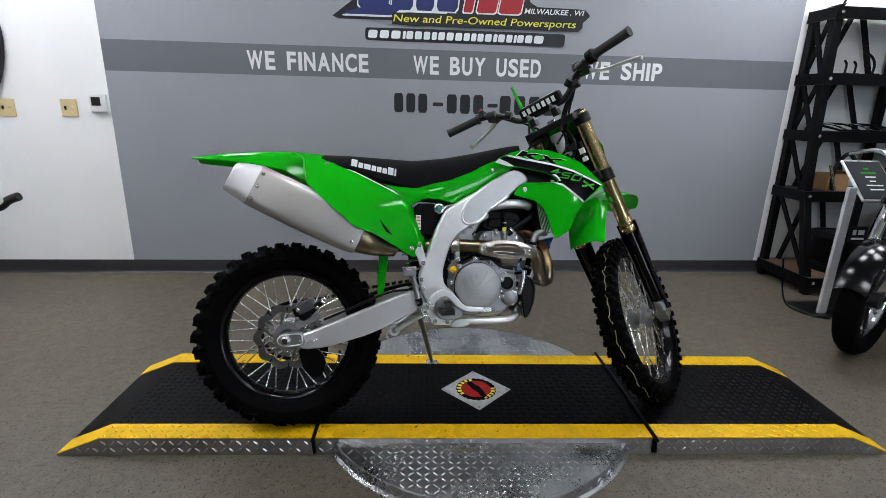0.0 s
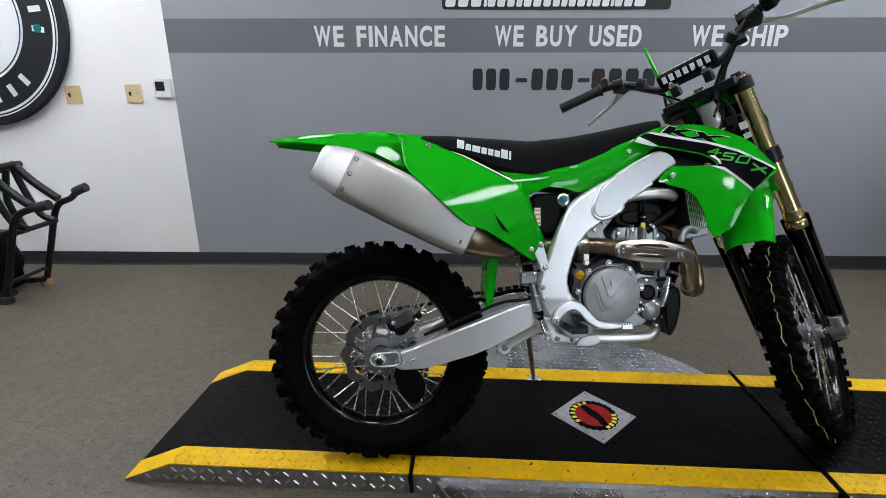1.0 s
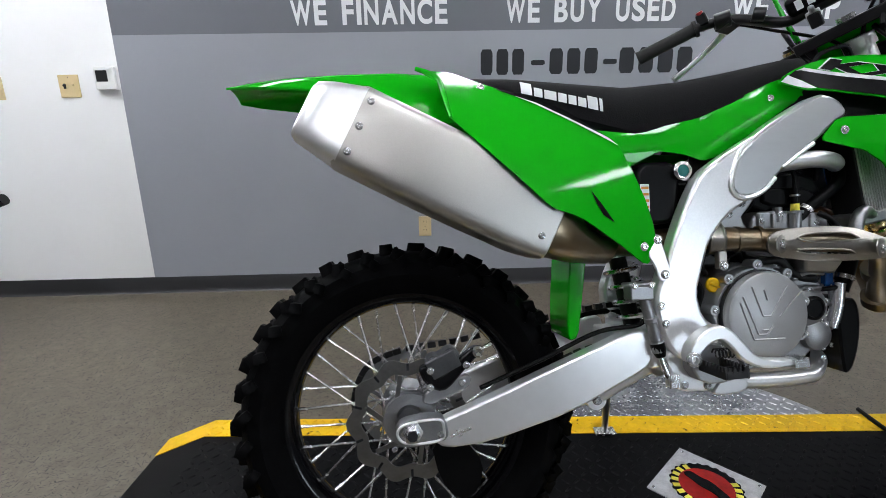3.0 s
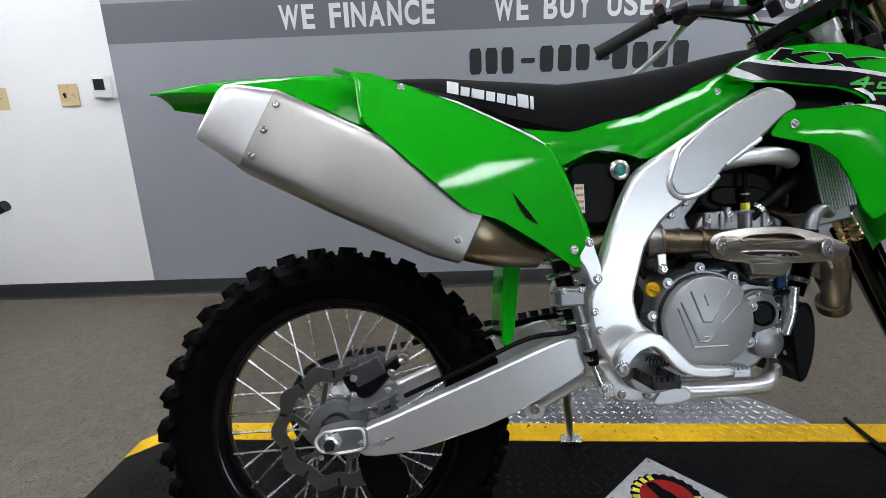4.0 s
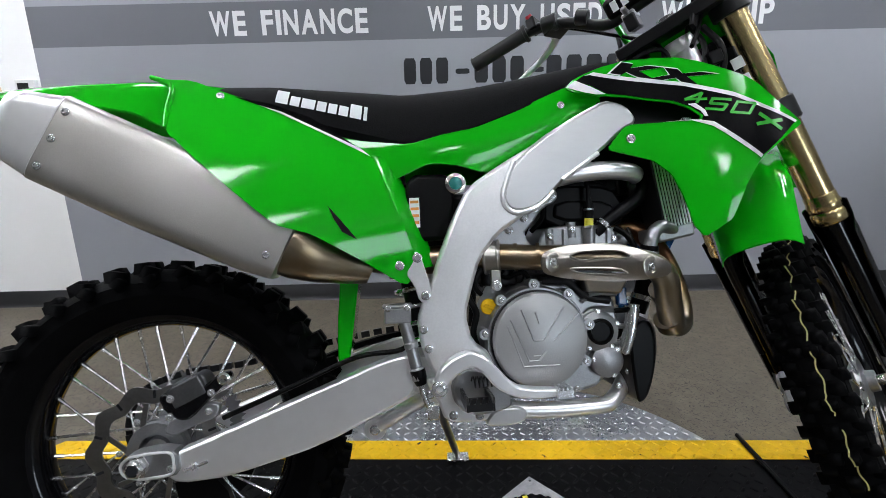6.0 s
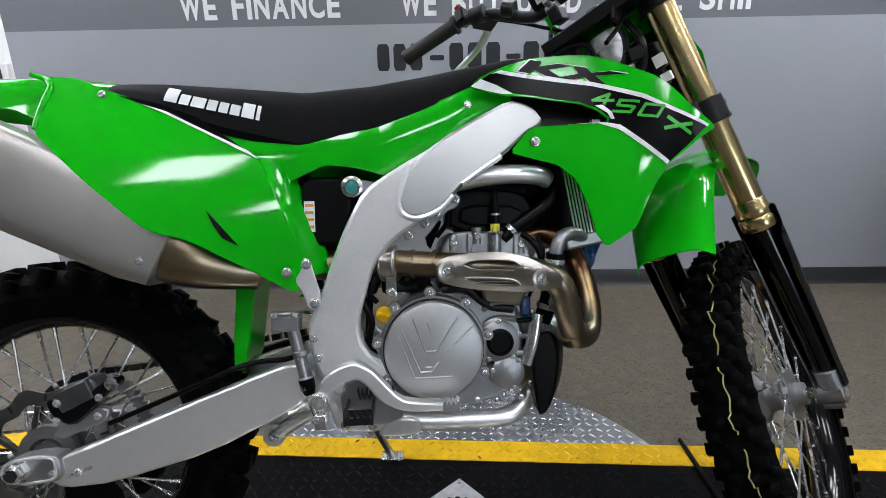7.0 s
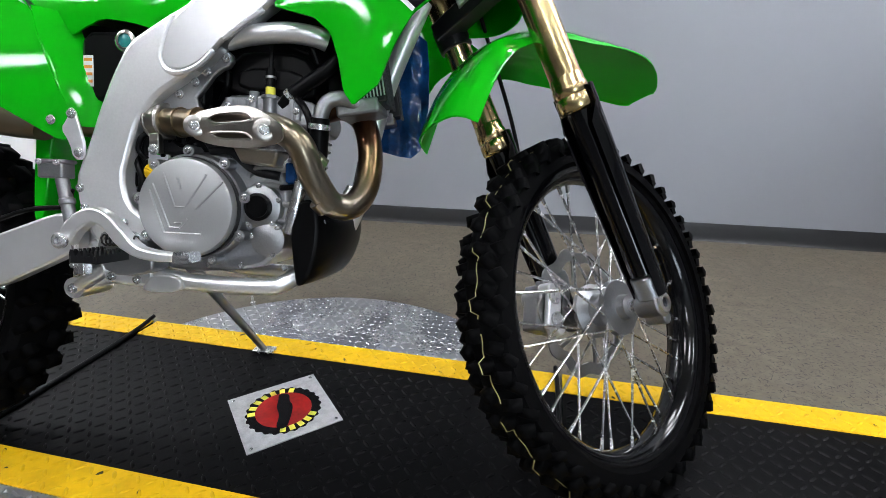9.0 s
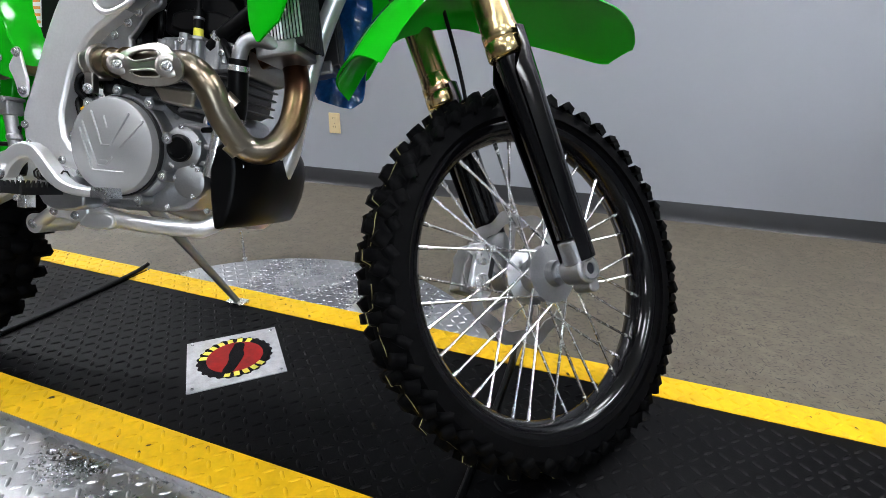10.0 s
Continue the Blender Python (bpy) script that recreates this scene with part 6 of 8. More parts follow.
def on_mark(k, grow):
    """A slanted mark on the shroud, from its upright outline, grown a little for its edging."""
    cx, cz = sum(p[0] for p in k) / len(k), sum(p[1] for p in k) / len(k)
    pts = [(cx + (u - cx) * (1 + grow), cz + (v - cz) * (1 + 1.5 * grow)) for u, v in k]
    return [(0.850 + 0.128 * u + 0.022 * v, 0.988 - 0.037 * u + 0.019 * v) for u, v in pts]


for s in (-1, 1):
    b = panel(SHR, shroud_out, 0.004, 0.011, 1, 0.12)
    shroud = part("radiator_shroud", b if s < 0 else mirrored(b), GREEN, bike, "green plastic radiator shroud with black graphics")
    if s < 0:
        def sticker(outline, material, label, lift, name="decal"):
            part(name, panel(outline, shroud_out, 0.0006, 0.011, 0, lift=lift), material, shroud, label)

        sticker(BAND, BLACK_DECAL, "black band decal", 0.0016)
        sticker([(0.766, 0.963), (0.784, 0.977), (0.812, 0.964), (0.838, 0.9475), (0.821, 0.948), (0.800, 0.953)], WHITE_VINYL, "white flash decal", 0.0020)
        sticker([(0.803, 0.986), (0.813, 0.987), (0.878, 0.970), (0.966, 0.948), (1.042, 0.920), (1.085, 0.897), (1.146, 0.868), (1.150, 0.872), (1.087, 0.903), (1.044, 0.927), (0.967, 0.955), (0.878, 0.977), (0.820, 0.992)], WHITE_VINYL, "thin white line decal", 0.0022)
        sticker([(0.925, 0.8835), (0.969, 0.8825), (1.002, 0.868), (1.034, 0.839), (1.070, 0.806), (1.074, 0.811), (1.036, 0.847), (1.004, 0.876), (0.984, 0.8815), (0.969, 0.8835)], WHITE_VINYL, "white curved line decal", 0.0022)
        sticker([(0.968, 0.913), (0.980, 0.913), (0.993, 0.899), (0.996, 0.887), (0.991, 0.887), (0.986, 0.898)], WHITE_VINYL, "short white curl decal", 0.0024)
        for p, q in (((1.079, 0.884), (1.112, 0.856)), ((1.072, 0.866), (1.116, 0.872))):
            sticker(stroke(p, q, 0.0065), GREEN_DECAL, "green slanted stroke", 0.0030, "model_mark")
        for k in MARKS:
            sticker(on_mark(k, 0.10), WHITE_VINYL, "white edging of a slanted shape", 0.0013, "model_mark")
            sticker(on_mark(k, 0.0), BLACK_DECAL, "plain black slanted shape", 0.0020, "model_mark")
        for (o, u, v), lines in FIGURES:
            for a, c in lines:
                sticker(stroke(*[(o[0] + k[0] * u[0] + k[1] * v[0], o[1] + k[0] * u[1] + k[1] * v[1]) for k in (a, c)], 0.0048), GREEN_DECAL, "green figure stroke", 0.0030, "model_figure")
        part("intake_recess", panel([(0.80, 0.948), (0.95, 0.936), (1.04, 0.905), (1.03, 0.870), (0.900, 0.865), (0.81, 0.858)], lambda x, z: shroud_out(x, z) - 0.040, 0.02, 0.011, 0), BLACK_PLASTIC, shroud, "black recess behind the shroud opening")
        for k in range(4):
            part("recess_rib", box((0.972 + 0.004 * k, -shroud_out(0.98, 0.889) + 0.030, 0.889), (0.0016, 0.010, 0.010)), BOLT_STEEL, shroud)
        bolt(shroud, (0.870, -shroud_out(0.870, 0.858) - 0.001, 0.858), scale=1.35)
part("tank_cover", loft([[V(x, hw * u, zt - 0.05 * abs(u) ** 3) for u in [k / 10 - 1 for k in range(21)]] + [V(x, hw * 0.9, zt - 0.09), V(x, -hw * 0.9, zt - 0.09)] for x, zt, hw in ((0.80, 1.000, 0.065), (0.86, 1.004, 0.080), (0.92, 1.002, 0.088), (1.0, 0.982, 0.095), (1.04, 0.960, 0.095))]), BLACK_PLASTIC, bike, "black fuel tank top")
part("fuel_cap", lathe([(0.0, 0.0), (0.034, 0.0), (0.036, 0.012), (0.030, 0.024), (0.012, 0.028), (0.0, 0.028)], frame_at((0.935, 0, 1.000), (0.1, 0, 1)), 24), BLACK_PLASTIC, bike, "black fuel filler cap")
part("vent_hose", tube([(0.935, 0, 1.028), (0.96, -0.01, 1.06), (1.01, -0.02, 1.07), (1.04, -0.01, 1.03)], 0.005, 8), BLACK_PLASTIC, bike)

# -- radiators --
RT = Matrix.Rotation(radians(-10), 4, "Y")
for s in (-1, 1):
    core = part("radiator", box((0.966, s * 0.072, 0.782), (0.072, 0.074, 0.186), RT), CAST_DARK, bike, "aluminium radiator", bevel=0.003)
    for k in range(12):
        part("fin", box((0.934 + 0.0058 * k, s * 0.1090, 0.780 + 0.001 * k), (0.0022, 0.006, 0.172), RT), ALU_FRAME, core)
    for k in range(9):
        part("fin", box((1.003, s * (0.040 + 0.008 * k), 0.777), (0.004, 0.002, 0.172), RT), CAST_MID, core)
    for zz, dx in ((0.878, 0.018), (0.686, -0.002)):
        part("end_tank", box((0.968 + dx, s * 0.072, zz), (0.076, 0.078, 0.026), RT), CAST, core, "aluminium radiator end tank", bevel=0.005)
part("coolant_hose", joined(tube([(0.965, -0.100, 0.690), (0.940, -0.114, 0.698), (0.918, -0.121, 0.690), (0.908, -0.122, 0.668), (0.905, -0.120, 0.650)], 0.0125, 14)), CAST, bike, "aluminium coolant elbow")
part("coolant_hose", joined(tube([(0.906, -0.121, 0.664), (0.902, -0.115, 0.625), (0.896, -0.108, 0.58), (0.882, -0.105, 0.54)], 0.0165, 12)), BLACK_PLASTIC, bike, "black rubber coolant hose")
part("coolant_pipe", joined(tube([(0.872, -0.114, 0.556), (0.862, -0.116, 0.505), (0.850, -0.114, 0.468)], 0.0125, 12)), STEEL, bike, "metal coolant pipe")
for z in (0.654, 0.572):
    part("hose_clamp", cyl((0.905 if z > 0.6 else 0.893, -0.119 if z > 0.6 else -0.1075, z), (0.904 if z > 0.6 else 0.890, -0.118 if z > 0.6 else -0.107, z - 0.009), 0.0185), BOLT_STEEL, bike)
part("frame_hose", tube([(0.905, -0.085, 0.800), (0.885, -0.096, 0.805), (0.84, -0.104, 0.808), (0.78, -0.104, 0.804), (0.735, -0.10, 0.796)], 0.0175, 16, flat=0.95), ALU, bike, "polished coolant pipe along the frame")
part("radiator_film", panel([(0.955, 0.860), (1.060, 0.875), (1.070, 0.760), (1.066, 0.690), (1.048, 0.615), (1.000, 0.622), (0.952, 0.636), (0.948, 0.740)], lambda x, z: -0.062 + 0.006 * math.sin(z * 75 + x * 30) + 0.004 * math.sin(x * 160), 0.004, 0.009), BLUE_FILM, bike, "glossy crumpled blue plastic sheet by the radiator")

# -- skid plate, pegs, pedal, stand --
GUARD_Y = 0.126
guard = part("engine_guard", loft([[V(0.862 + (x - 0.85) * (0.52 - 0.24 * abs(y / GUARD_Y) ** 3), y, z + 0.008) for x, z in rounded([(0.835, 0.500), (0.875, 0.512), (0.935, 0.520), (0.978, 0.512), (1.000, 0.485), (1.000, 0.452), (0.975, 0.410), (0.930, 0.376), (0.880, 0.366), (0.862, 0.376), (0.838, 0.440)], 2, 0.25)] for y in (-GUARD_Y, -0.120, -0.100, -0.055, 0, 0.055, 0.100, 0.120, GUARD_Y)]), BLACK_PLASTIC, bike, "black plastic engine guard", bevel=0.010)
bolt(guard, (0.908, -0.1095, 0.488), (0.5, -1, 0), scale=1.2)
pedal_line = [(0.490, 0.452), (0.499, 0.474), (0.523, 0.495), (0.552, 0.504), (0.577, 0.493), (0.600, 0.468), (0.624, 0.441), (0.654, 0.434), (0.700, 0.431), (0.704, 0.418), (0.654, 0.417), (0.622, 0.422), (0.591, 0.440), (0.571, 0.466), (0.555, 0.477), (0.535, 0.471), (0.517, 0.455), (0.508, 0.438), (0.494, 0.436)]
pedal = part("brake_pedal", prism(pedal_line, -0.192, -0.166, 1, 0.22), ALU, bike, "forged aluminium brake pedal", bevel=0.006)
part("pivot_bush", lathe([(0.006, 0.0), (0.013, 0.0), (0.013, 0.006), (0.010, 0.008), (0.006, 0.008)], frame_at((0.498, -0.192, 0.446), (0, -1, 0)), 20, True), BOLT_STEEL, pedal)
part("knuckle", prism([(0.580, 0.358), (0.604, 0.386), (0.650, 0.384), (0.664, 0.370), (0.650, 0.354), (0.600, 0.352)], -0.122, -0.086, 1, 0.25), ALU, frame_part, "rounded cast rail knuckle", bevel=0.008)
part("frame_foot", prism([(0.478, 0.445), (0.500, 0.405), (0.512, 0.366), (0.590, 0.360), (0.606, 0.384), (0.580, 0.430), (0.547, 0.440)], -0.118, -0.092, 1, 0.18), ALU_FRAME, frame_part, "cast frame foot", bevel=0.006)
for x, z in ((0.487, 0.418), (0.527, 0.378), (0.574, 0.374)):
    bolt(frame_part, (x, -0.119, z), scale=1.3)
part("pedal_tip", joined(box((0.706, -0.182, 0.424), (0.028, 0.034, 0.012)), *[box((0.695 + 0.0073 * k, -0.182, 0.432), (0.003, 0.034, 0.006)) for k in range(4)]), STEEL, pedal, "serrated steel pedal tip")
peg = part("foot_peg", joined(*[box((0.560 + dx, -0.184, 0.420), (0.004, 0.076, 0.014)) for dx in (-0.021, 0.021)], *[box((0.560, y, 0.420), (0.040, 0.004, 0.012)) for y in (-0.221, -0.184, -0.147)]), SATIN_BLACK, bike, "dark serrated foot peg", bevel=0.001)
tooth = mesh_of("tooth", loft([[V(-0.002, -0.0036, 0), V(-0.002, 0.0036, 0), V(-0.002, 0.0008, 0.009), V(-0.002, -0.0008, 0.009)], [V(0.002, -0.0036, 0), V(0.002, 0.0036, 0), V(0.002, 0.0008, 0.009), V(0.002, -0.0008, 0.009)]]), SATIN_BLACK)
for dx in (-0.021, 0.021):
    for k in range(9):
        t_ = new("tooth", tooth)
        t_.parent = peg
        t_.location = (0.560 + dx, -0.219 + 0.0088 * k, 0.4262)
for k in range(4):
    t_ = new("tooth", tooth)
    t_.parent = peg
    t_.matrix_local = Matrix.Translation((0.545 + 0.010 * k, -0.221, 0.4252)) @ Matrix.Rotation(math.pi / 2, 4, "Z")
part("peg_bracket", joined(prism([(0.535, 0.470), (0.60, 0.455), (0.635, 0.40), (0.60, 0.385), (0.545, 0.385), (0.520, 0.42)], -0.150, -0.105, 1)), CAST, bike, "cast foot peg bracket", bevel=0.004)
coil = [(0.555 + k * 0.0010, -0.172 + 0.009 * math.cos(k * 0.9), 0.448 + 0.009 * math.sin(k * 0.9)) for k in range(60)]
part("return_spring", tube(coil, 0.0016, 6, 1), CAST_DARK, peg, "black return spring")
mc = part("rear_master_cylinder", joined(box((0.436, -0.128, 0.562), (0.046, 0.030, 0.026)), box((0.436, -0.128, 0.578), (0.052, 0.034, 0.007)), tube([(0.446, -0.129, 0.552), (0.456, -0.131, 0.510), (0.465, -0.133, 0.468)], 0.0105, 12), cyl((0.456, -0.131, 0.515), (0.458, -0.1315, 0.503), 0.0125), cyl((0.465, -0.133, 0.470), (0.469, -0.134, 0.448), 0.0125)), CAST, bike, "cast aluminium rear brake master cylinder", bevel=0.003)
part("rubber_boot", tube([(0.466, -0.133, 0.466), (0.469, -0.134, 0.452), (0.472, -0.135, 0.440)], [0.0135, 0.0128, 0.009], 12, 2), BLACK_PLASTIC, mc, "black rubber boot")
part("push_rod", joined(tube([(0.469, -0.135, 0.446), (0.478, -0.138, 0.415), (0.488, -0.14, 0.395)], 0.006, 8), box((0.490, -0.14, 0.395), (0.02, 0.02, 0.026))), STEEL, mc, bevel=0.002)
for p in ((0.420, -0.1455, 0.576), (0.452, -0.1455, 0.576), (0.482, -0.152, 0.40)):
    bolt(mc, p, scale=0.9)
stand_foot = BIKE_M.inverted() @ V(0.532, 0.332, DECK + 0.006)
stand_top = V(0.495, 0.132, 0.395)
stand = part("side_stand", tube([stand_top, stand_top.lerp(stand_foot, 0.5), stand_foot], [0.016, 0.011, 0.009], 12, 3), CAST, bike, "grey metal side stand leg")
fm = BIKE_M.to_3x3().inverted().to_4x4()
part("stand_foot", joined(box(stand_foot, (0.060, 0.034, 0.008), fm)), STEEL, stand, "flat steel foot", bevel=0.002)
part("stand_bracket", box((0.500, 0.118, 0.405), (0.05, 0.04, 0.06)), CAST, stand, bevel=0.004)

# -- steering: forks, clamps, bars, fender --
def leg(z, y, f=0.0405):
    return V(axis_x(z) + f, y, z)


for s in (-1, 1):
    y = s * 0.104
    tube_p = part("fork_tube", steered(joined(cyl(leg(1.158, y), leg(0.735, y), 0.0285, seg=28))), GOLD, bike, "gold anodised fork tube")
    part("fork_cap", steered(joined(cyl(leg(1.158, y), leg(1.164, y), 0.026), cyl(leg(1.164, y), leg(1.170, y), 0.016, seg=6))), SATIN_BLACK, tube_p)
    prof = [(0.0285, 0.0), (0.0298, 0.003), (0.0298, 0.016), (0.0315, 0.020), (0.0315, 0.034), (0.0300, 0.036), (0.0325, 0.041), (0.0325, 0.060), (0.030, 0.064), (0.026, 0.066), (0.0, 0.066)]
    part("fork_seal", steered(lathe(prof, frame_at(leg(0.740, y), leg(0.6, y) - leg(0.740, y)), 28)), GOLD, tube_p, "ribbed gold fork seal holder")
    part("stanchion", steered(cyl(leg(0.69, y), leg(0.40, y), 0.0235, seg=20)), GLOSS_BLACK, tube_p)
    gl = []
    for k in range(13):
        z = 0.715 - 0.352 * k / 12
        w = 0.040 - 0.010 * (k / 12)
        a0 = 2.2 if k > 1 else 1.6
        c = leg(z, y)
        ring_o, ring_i = [], []
        for j in range(15):
            a = -a0 + 2 * a0 * j / 14
            d = V(math.cos(a) * math.cos(RAKE), s * math.sin(a) * 1.0, math.cos(a) * math.sin(RAKE))
            ring_o.append(c + d * w)
            ring_i.append(c + d * (w - 0.003))
        gl.append(ring_o + ring_i[::-1])
    part("fork_guard", steered(loft(gl)), GLOSS_BLACK, tube_p, "glossy black fork guard")
    lug = joined(cyl(leg(0.396, y), leg(0.358, y), 0.0245), cyl((WB, s * 0.076, 0.347), (WB, s * 0.122, 0.347), 0.0245), box(leg(0.362, y, 0.040), (0.038, 0.028, 0.046), ALONG), cyl((WB + 0.020, s * 0.075, 0.322), (WB + 0.020, s * 0.115, 0.322), 0.012, seg=14))
    lg = part("axle_lug", steered(lug), CAST, tube_p, "cast aluminium axle lug", bevel=0.003)
    part("axle_end", steered(lathe([(0.010, 0.0), (0.017, 0.0), (0.017, 0.004), (0.010, 0.004)], frame_at((WB, s * 0.1225, 0.347), (0, s, 0)), 24, True)), STEEL, lg)
    part("axle_bore", steered(cyl((WB, s * 0.10, 0.347), (WB, s * 0.1228, 0.347), 0.0105)), SIGN_BLACK, lg, "dark hollow axle")
    for dz in (0.012, -0.022):
        q = STEER @ V(leg(0.40 + dz, y).x + 0.03, y - 0.0, 0.40 + dz)
        bolt(lg, q, STEER.to_3x3() @ V(0.8, s * -0.5, 0.2), 0.9)
fspacer = steered(cyl((WB, -0.07, 0.347), (WB, 0.07, 0.347), 0.012))
part("front_axle", fspacer, STEEL, bike)
HB = V(0.980, 0, 1.188)
up_c = steered(joined(box((axis_x(1.130) + 0.002, 0, 1.140), (0.110, 0.215, 0.026), ALONG), *[cyl(leg(1.115, s * 0.104), leg(1.151, s * 0.104), 0.037, seg=24) for s in (-1, 1)]))
top_clamp = part("upper_triple_clamp", up_c, SATIN_BLACK, bike, "black upper triple clamp", bevel=0.003)
for y in (-0.05, 0.05):
    part("bar_clamp", steered(joined(box((HB.x + 0.004, y, HB.z - 0.010), (0.044, 0.028, 0.016), ALONG), *[cyl((HB.x + dx - 0.012, y, HB.z - 0.016), (HB.x + dx - 0.026, y, HB.z - 0.010), 0.0065, seg=10) for dx in (-0.010, 0.004)])), CAST, top_clamp, "grey bar clamp with bolts", bevel=0.003)
for y in (-0.085, 0.085):
    part("pinch_bolt", steered(cyl((axis_x(1.135) - 0.012, y, 1.133), (axis_x(1.135) - 0.022, y, 1.137), 0.007, seg=8)), BOLT_STEEL, top_clamp)
part("stem_nut", steered(lathe([(0.0, 0.0), (0.018, 0.0), (0.018, 0.012), (0.0, 0.012)], frame_at((axis_x(1.147), 0, 1.149), AXIS), 6)), STEEL, top_clamp)
lo_c = steered(joined(box((axis_x(0.915) + 0.018, 0, 0.915), (0.058, 0.205, 0.034), ALONG), *[cyl(leg(0.890, s * 0.104), leg(0.936, s * 0.104), 0.0345, seg=24) for s in (-1, 1)]))
low_clamp = part("lower_triple_clamp", lo_c, SATIN_BLACK, bike, "black lower triple clamp", bevel=0.003)
for dz in (0.012, -0.012):
    bolt(low_clamp, STEER @ V(leg(0.912 + dz, 0).x + 0.018, -0.1325, 0.912 + dz), STEER.to_3x3() @ V(0.5, -0.8, 0), 1.1)
bar_pts = [(HB.x - 0.085, -0.400, HB.z + 0.068), (HB.x - 0.055, -0.27, HB.z + 0.078), (HB.x - 0.022, -0.185, HB.z + 0.062), (HB.x, -0.105, HB.z + 0.006), (HB.x, -0.05, HB.z), (HB.x, 0.05, HB.z), (HB.x, 0.105, HB.z + 0.006), (HB.x - 0.022, 0.185, HB.z + 0.062), (HB.x - 0.055, 0.27, HB.z + 0.078), (HB.x - 0.085, 0.400, HB.z + 0.068)]
handlebar = part("handlebar", steered(tube(bar_pts, 0.0125, 14, 6)), SATIN_BLACK, bike, "black tapered handlebar")
part("bar_mount", steered(joined(*[box((HB.x + 0.006, s * 0.05, HB.z - 0.026), (0.040, 0.026, 0.034), ALONG) for s in (-1, 1)])), SATIN_BLACK, handlebar, bevel=0.004)
pad = part("bar_pad", steered(joined(box((HB.x - 0.006, 0, HB.z + 0.024), (0.050, 0.180, 0.044), Matrix.Rotation(radians(-30), 4, "Y")))), BLACK_PLASTIC, handlebar, "black foam crossbar pad", bevel=0.010)
for row, (dx, dz, rot, n) in enumerate(((-0.0285, 0.0115, -30, 7), (-0.0180, 0.0436, -30, 7))):
    for k in range(n):
        b = box((HB.x + dx, 0.066 - 0.022 * k, HB.z + dz), ((0.0012, 0.0135, 0.022) if row == 0 else (0.020, 0.0135, 0.0012)), Matrix.Rotation(radians(rot), 4, "Y"))
        part("pad_bar", steered(b), WHITE_VINYL, pad, "plain white block of a printed mark")
for s in (-1, 1):
    a, b = V(HB.x - 0.052, s * 0.262, HB.z + 0.0775), V(HB.x - 0.087, s * 0.405, HB.z + 0.0675)
    part("grip", steered(tube([a.lerp(b, t) for t in (0, 0.05, 0.1, 0.5, 0.97, 1.0)], [0.021, 0.021, 0.0165, 0.0162, 0.0170, 0.019], 16, 3)), GRIP, handlebar, "black rubber grip")
    far = 0.0 if s > 0 else -0.040
    part("lever", steered(tube([(HB.x - 0.005, s * 0.205, HB.z + 0.062), (HB.x + 0.012, s * 0.235, HB.z + 0.055), (HB.x + 0.016, s * 0.275, HB.z + 0.040), (HB.x + 0.004, s * (0.325 - far), HB.z + 0.018), (HB.x - 0.002, s * (0.362 - far), HB.z + 0.004)], [0.008, 0.007, 0.006, 0.006, 0.0075], 10, 5, flat=1.3)), ALU, handlebar, "forged aluminium lever")
    part("lever_perch", steered(joined(box((HB.x - 0.022, s * 0.205, HB.z + 0.064), (0.05, 0.038, 0.030), Matrix.Rotation(radians(s * -20), 4, "Z")), cyl((HB.x - 0.035, s * 0.19, HB.z + 0.066), (HB.x - 0.042, s * 0.225, HB.z + 0.072), 0.020))), SATIN_BLACK, handlebar, "black lever perch", bevel=0.003)
part("front_master_cylinder", steered(joined(box((HB.x - 0.004, -0.190, HB.z + 0.092), (0.040, 0.055, 0.028)), cyl((HB.x + 0.006, -0.225, HB.z + 0.070), (HB.x + 0.006, -0.15, HB.z + 0.066), 0.012))), SATIN_BLACK, handlebar, "black front brake reservoir", bevel=0.004)
part("throttle_housing", steered(joined(cyl((HB.x - 0.046, -0.238, HB.z + 0.078), (HB.x - 0.053, -0.265, HB.z + 0.078), 0.026), box((HB.x - 0.02, -0.245, HB.z + 0.092), (0.05, 0.026, 0.03)))), BLACK_PLASTIC, handlebar, "black throttle housing", bevel=0.004)
part("kill_switch", steered(joined(box((HB.x - 0.045, 0.245, HB.z + 0.088), (0.034, 0.024, 0.034)))), BLACK_PLASTIC, handlebar, bevel=0.004)
for sy in (-1, 1):
    part("cable_collar", steered(cyl((HB.x - 0.027, sy * 0.150, HB.z + 0.049), (HB.x - 0.018, sy * 0.128, HB.z + 0.035), 0.017, seg=14)), SATIN_BLACK, handlebar, "black collar on the bar", bevel=0.002)
part("cable_block", steered(box((HB.x - 0.010, -0.160, HB.z + 0.030), (0.030, 0.026, 0.022))), SATIN_BLACK, handlebar, "black cable block", bevel=0.003)
for y, z in ((-0.168, 0.104), (-0.212, 0.104), (-0.205, 0.080)):
    bolt(handlebar, STEER @ V(HB.x - 0.020, y, HB.z + z), STEER.to_3x3() @ V(-0.6, 0, 0.8), 1.1)
part("hose_fitting", steered(joined(cyl((HB.x + 0.010, -0.150, HB.z + 0.066), (HB.x + 0.016, -0.132, HB.z + 0.058), 0.009, seg=12), cyl((HB.x + 0.014, -0.140, HB.z + 0.060), (HB.x + 0.020, -0.128, HB.z + 0.052), 0.006, seg=6))), STEEL, handlebar, "bright banjo fitting")
part("kill_button", steered(cyl((HB.x - 0.055, 0.245, HB.z + 0.104), (HB.x - 0.060, 0.245, HB.z + 0.111), 0.008)), RED_DECAL, handlebar, "red kill button")
cables = bmesh.new()
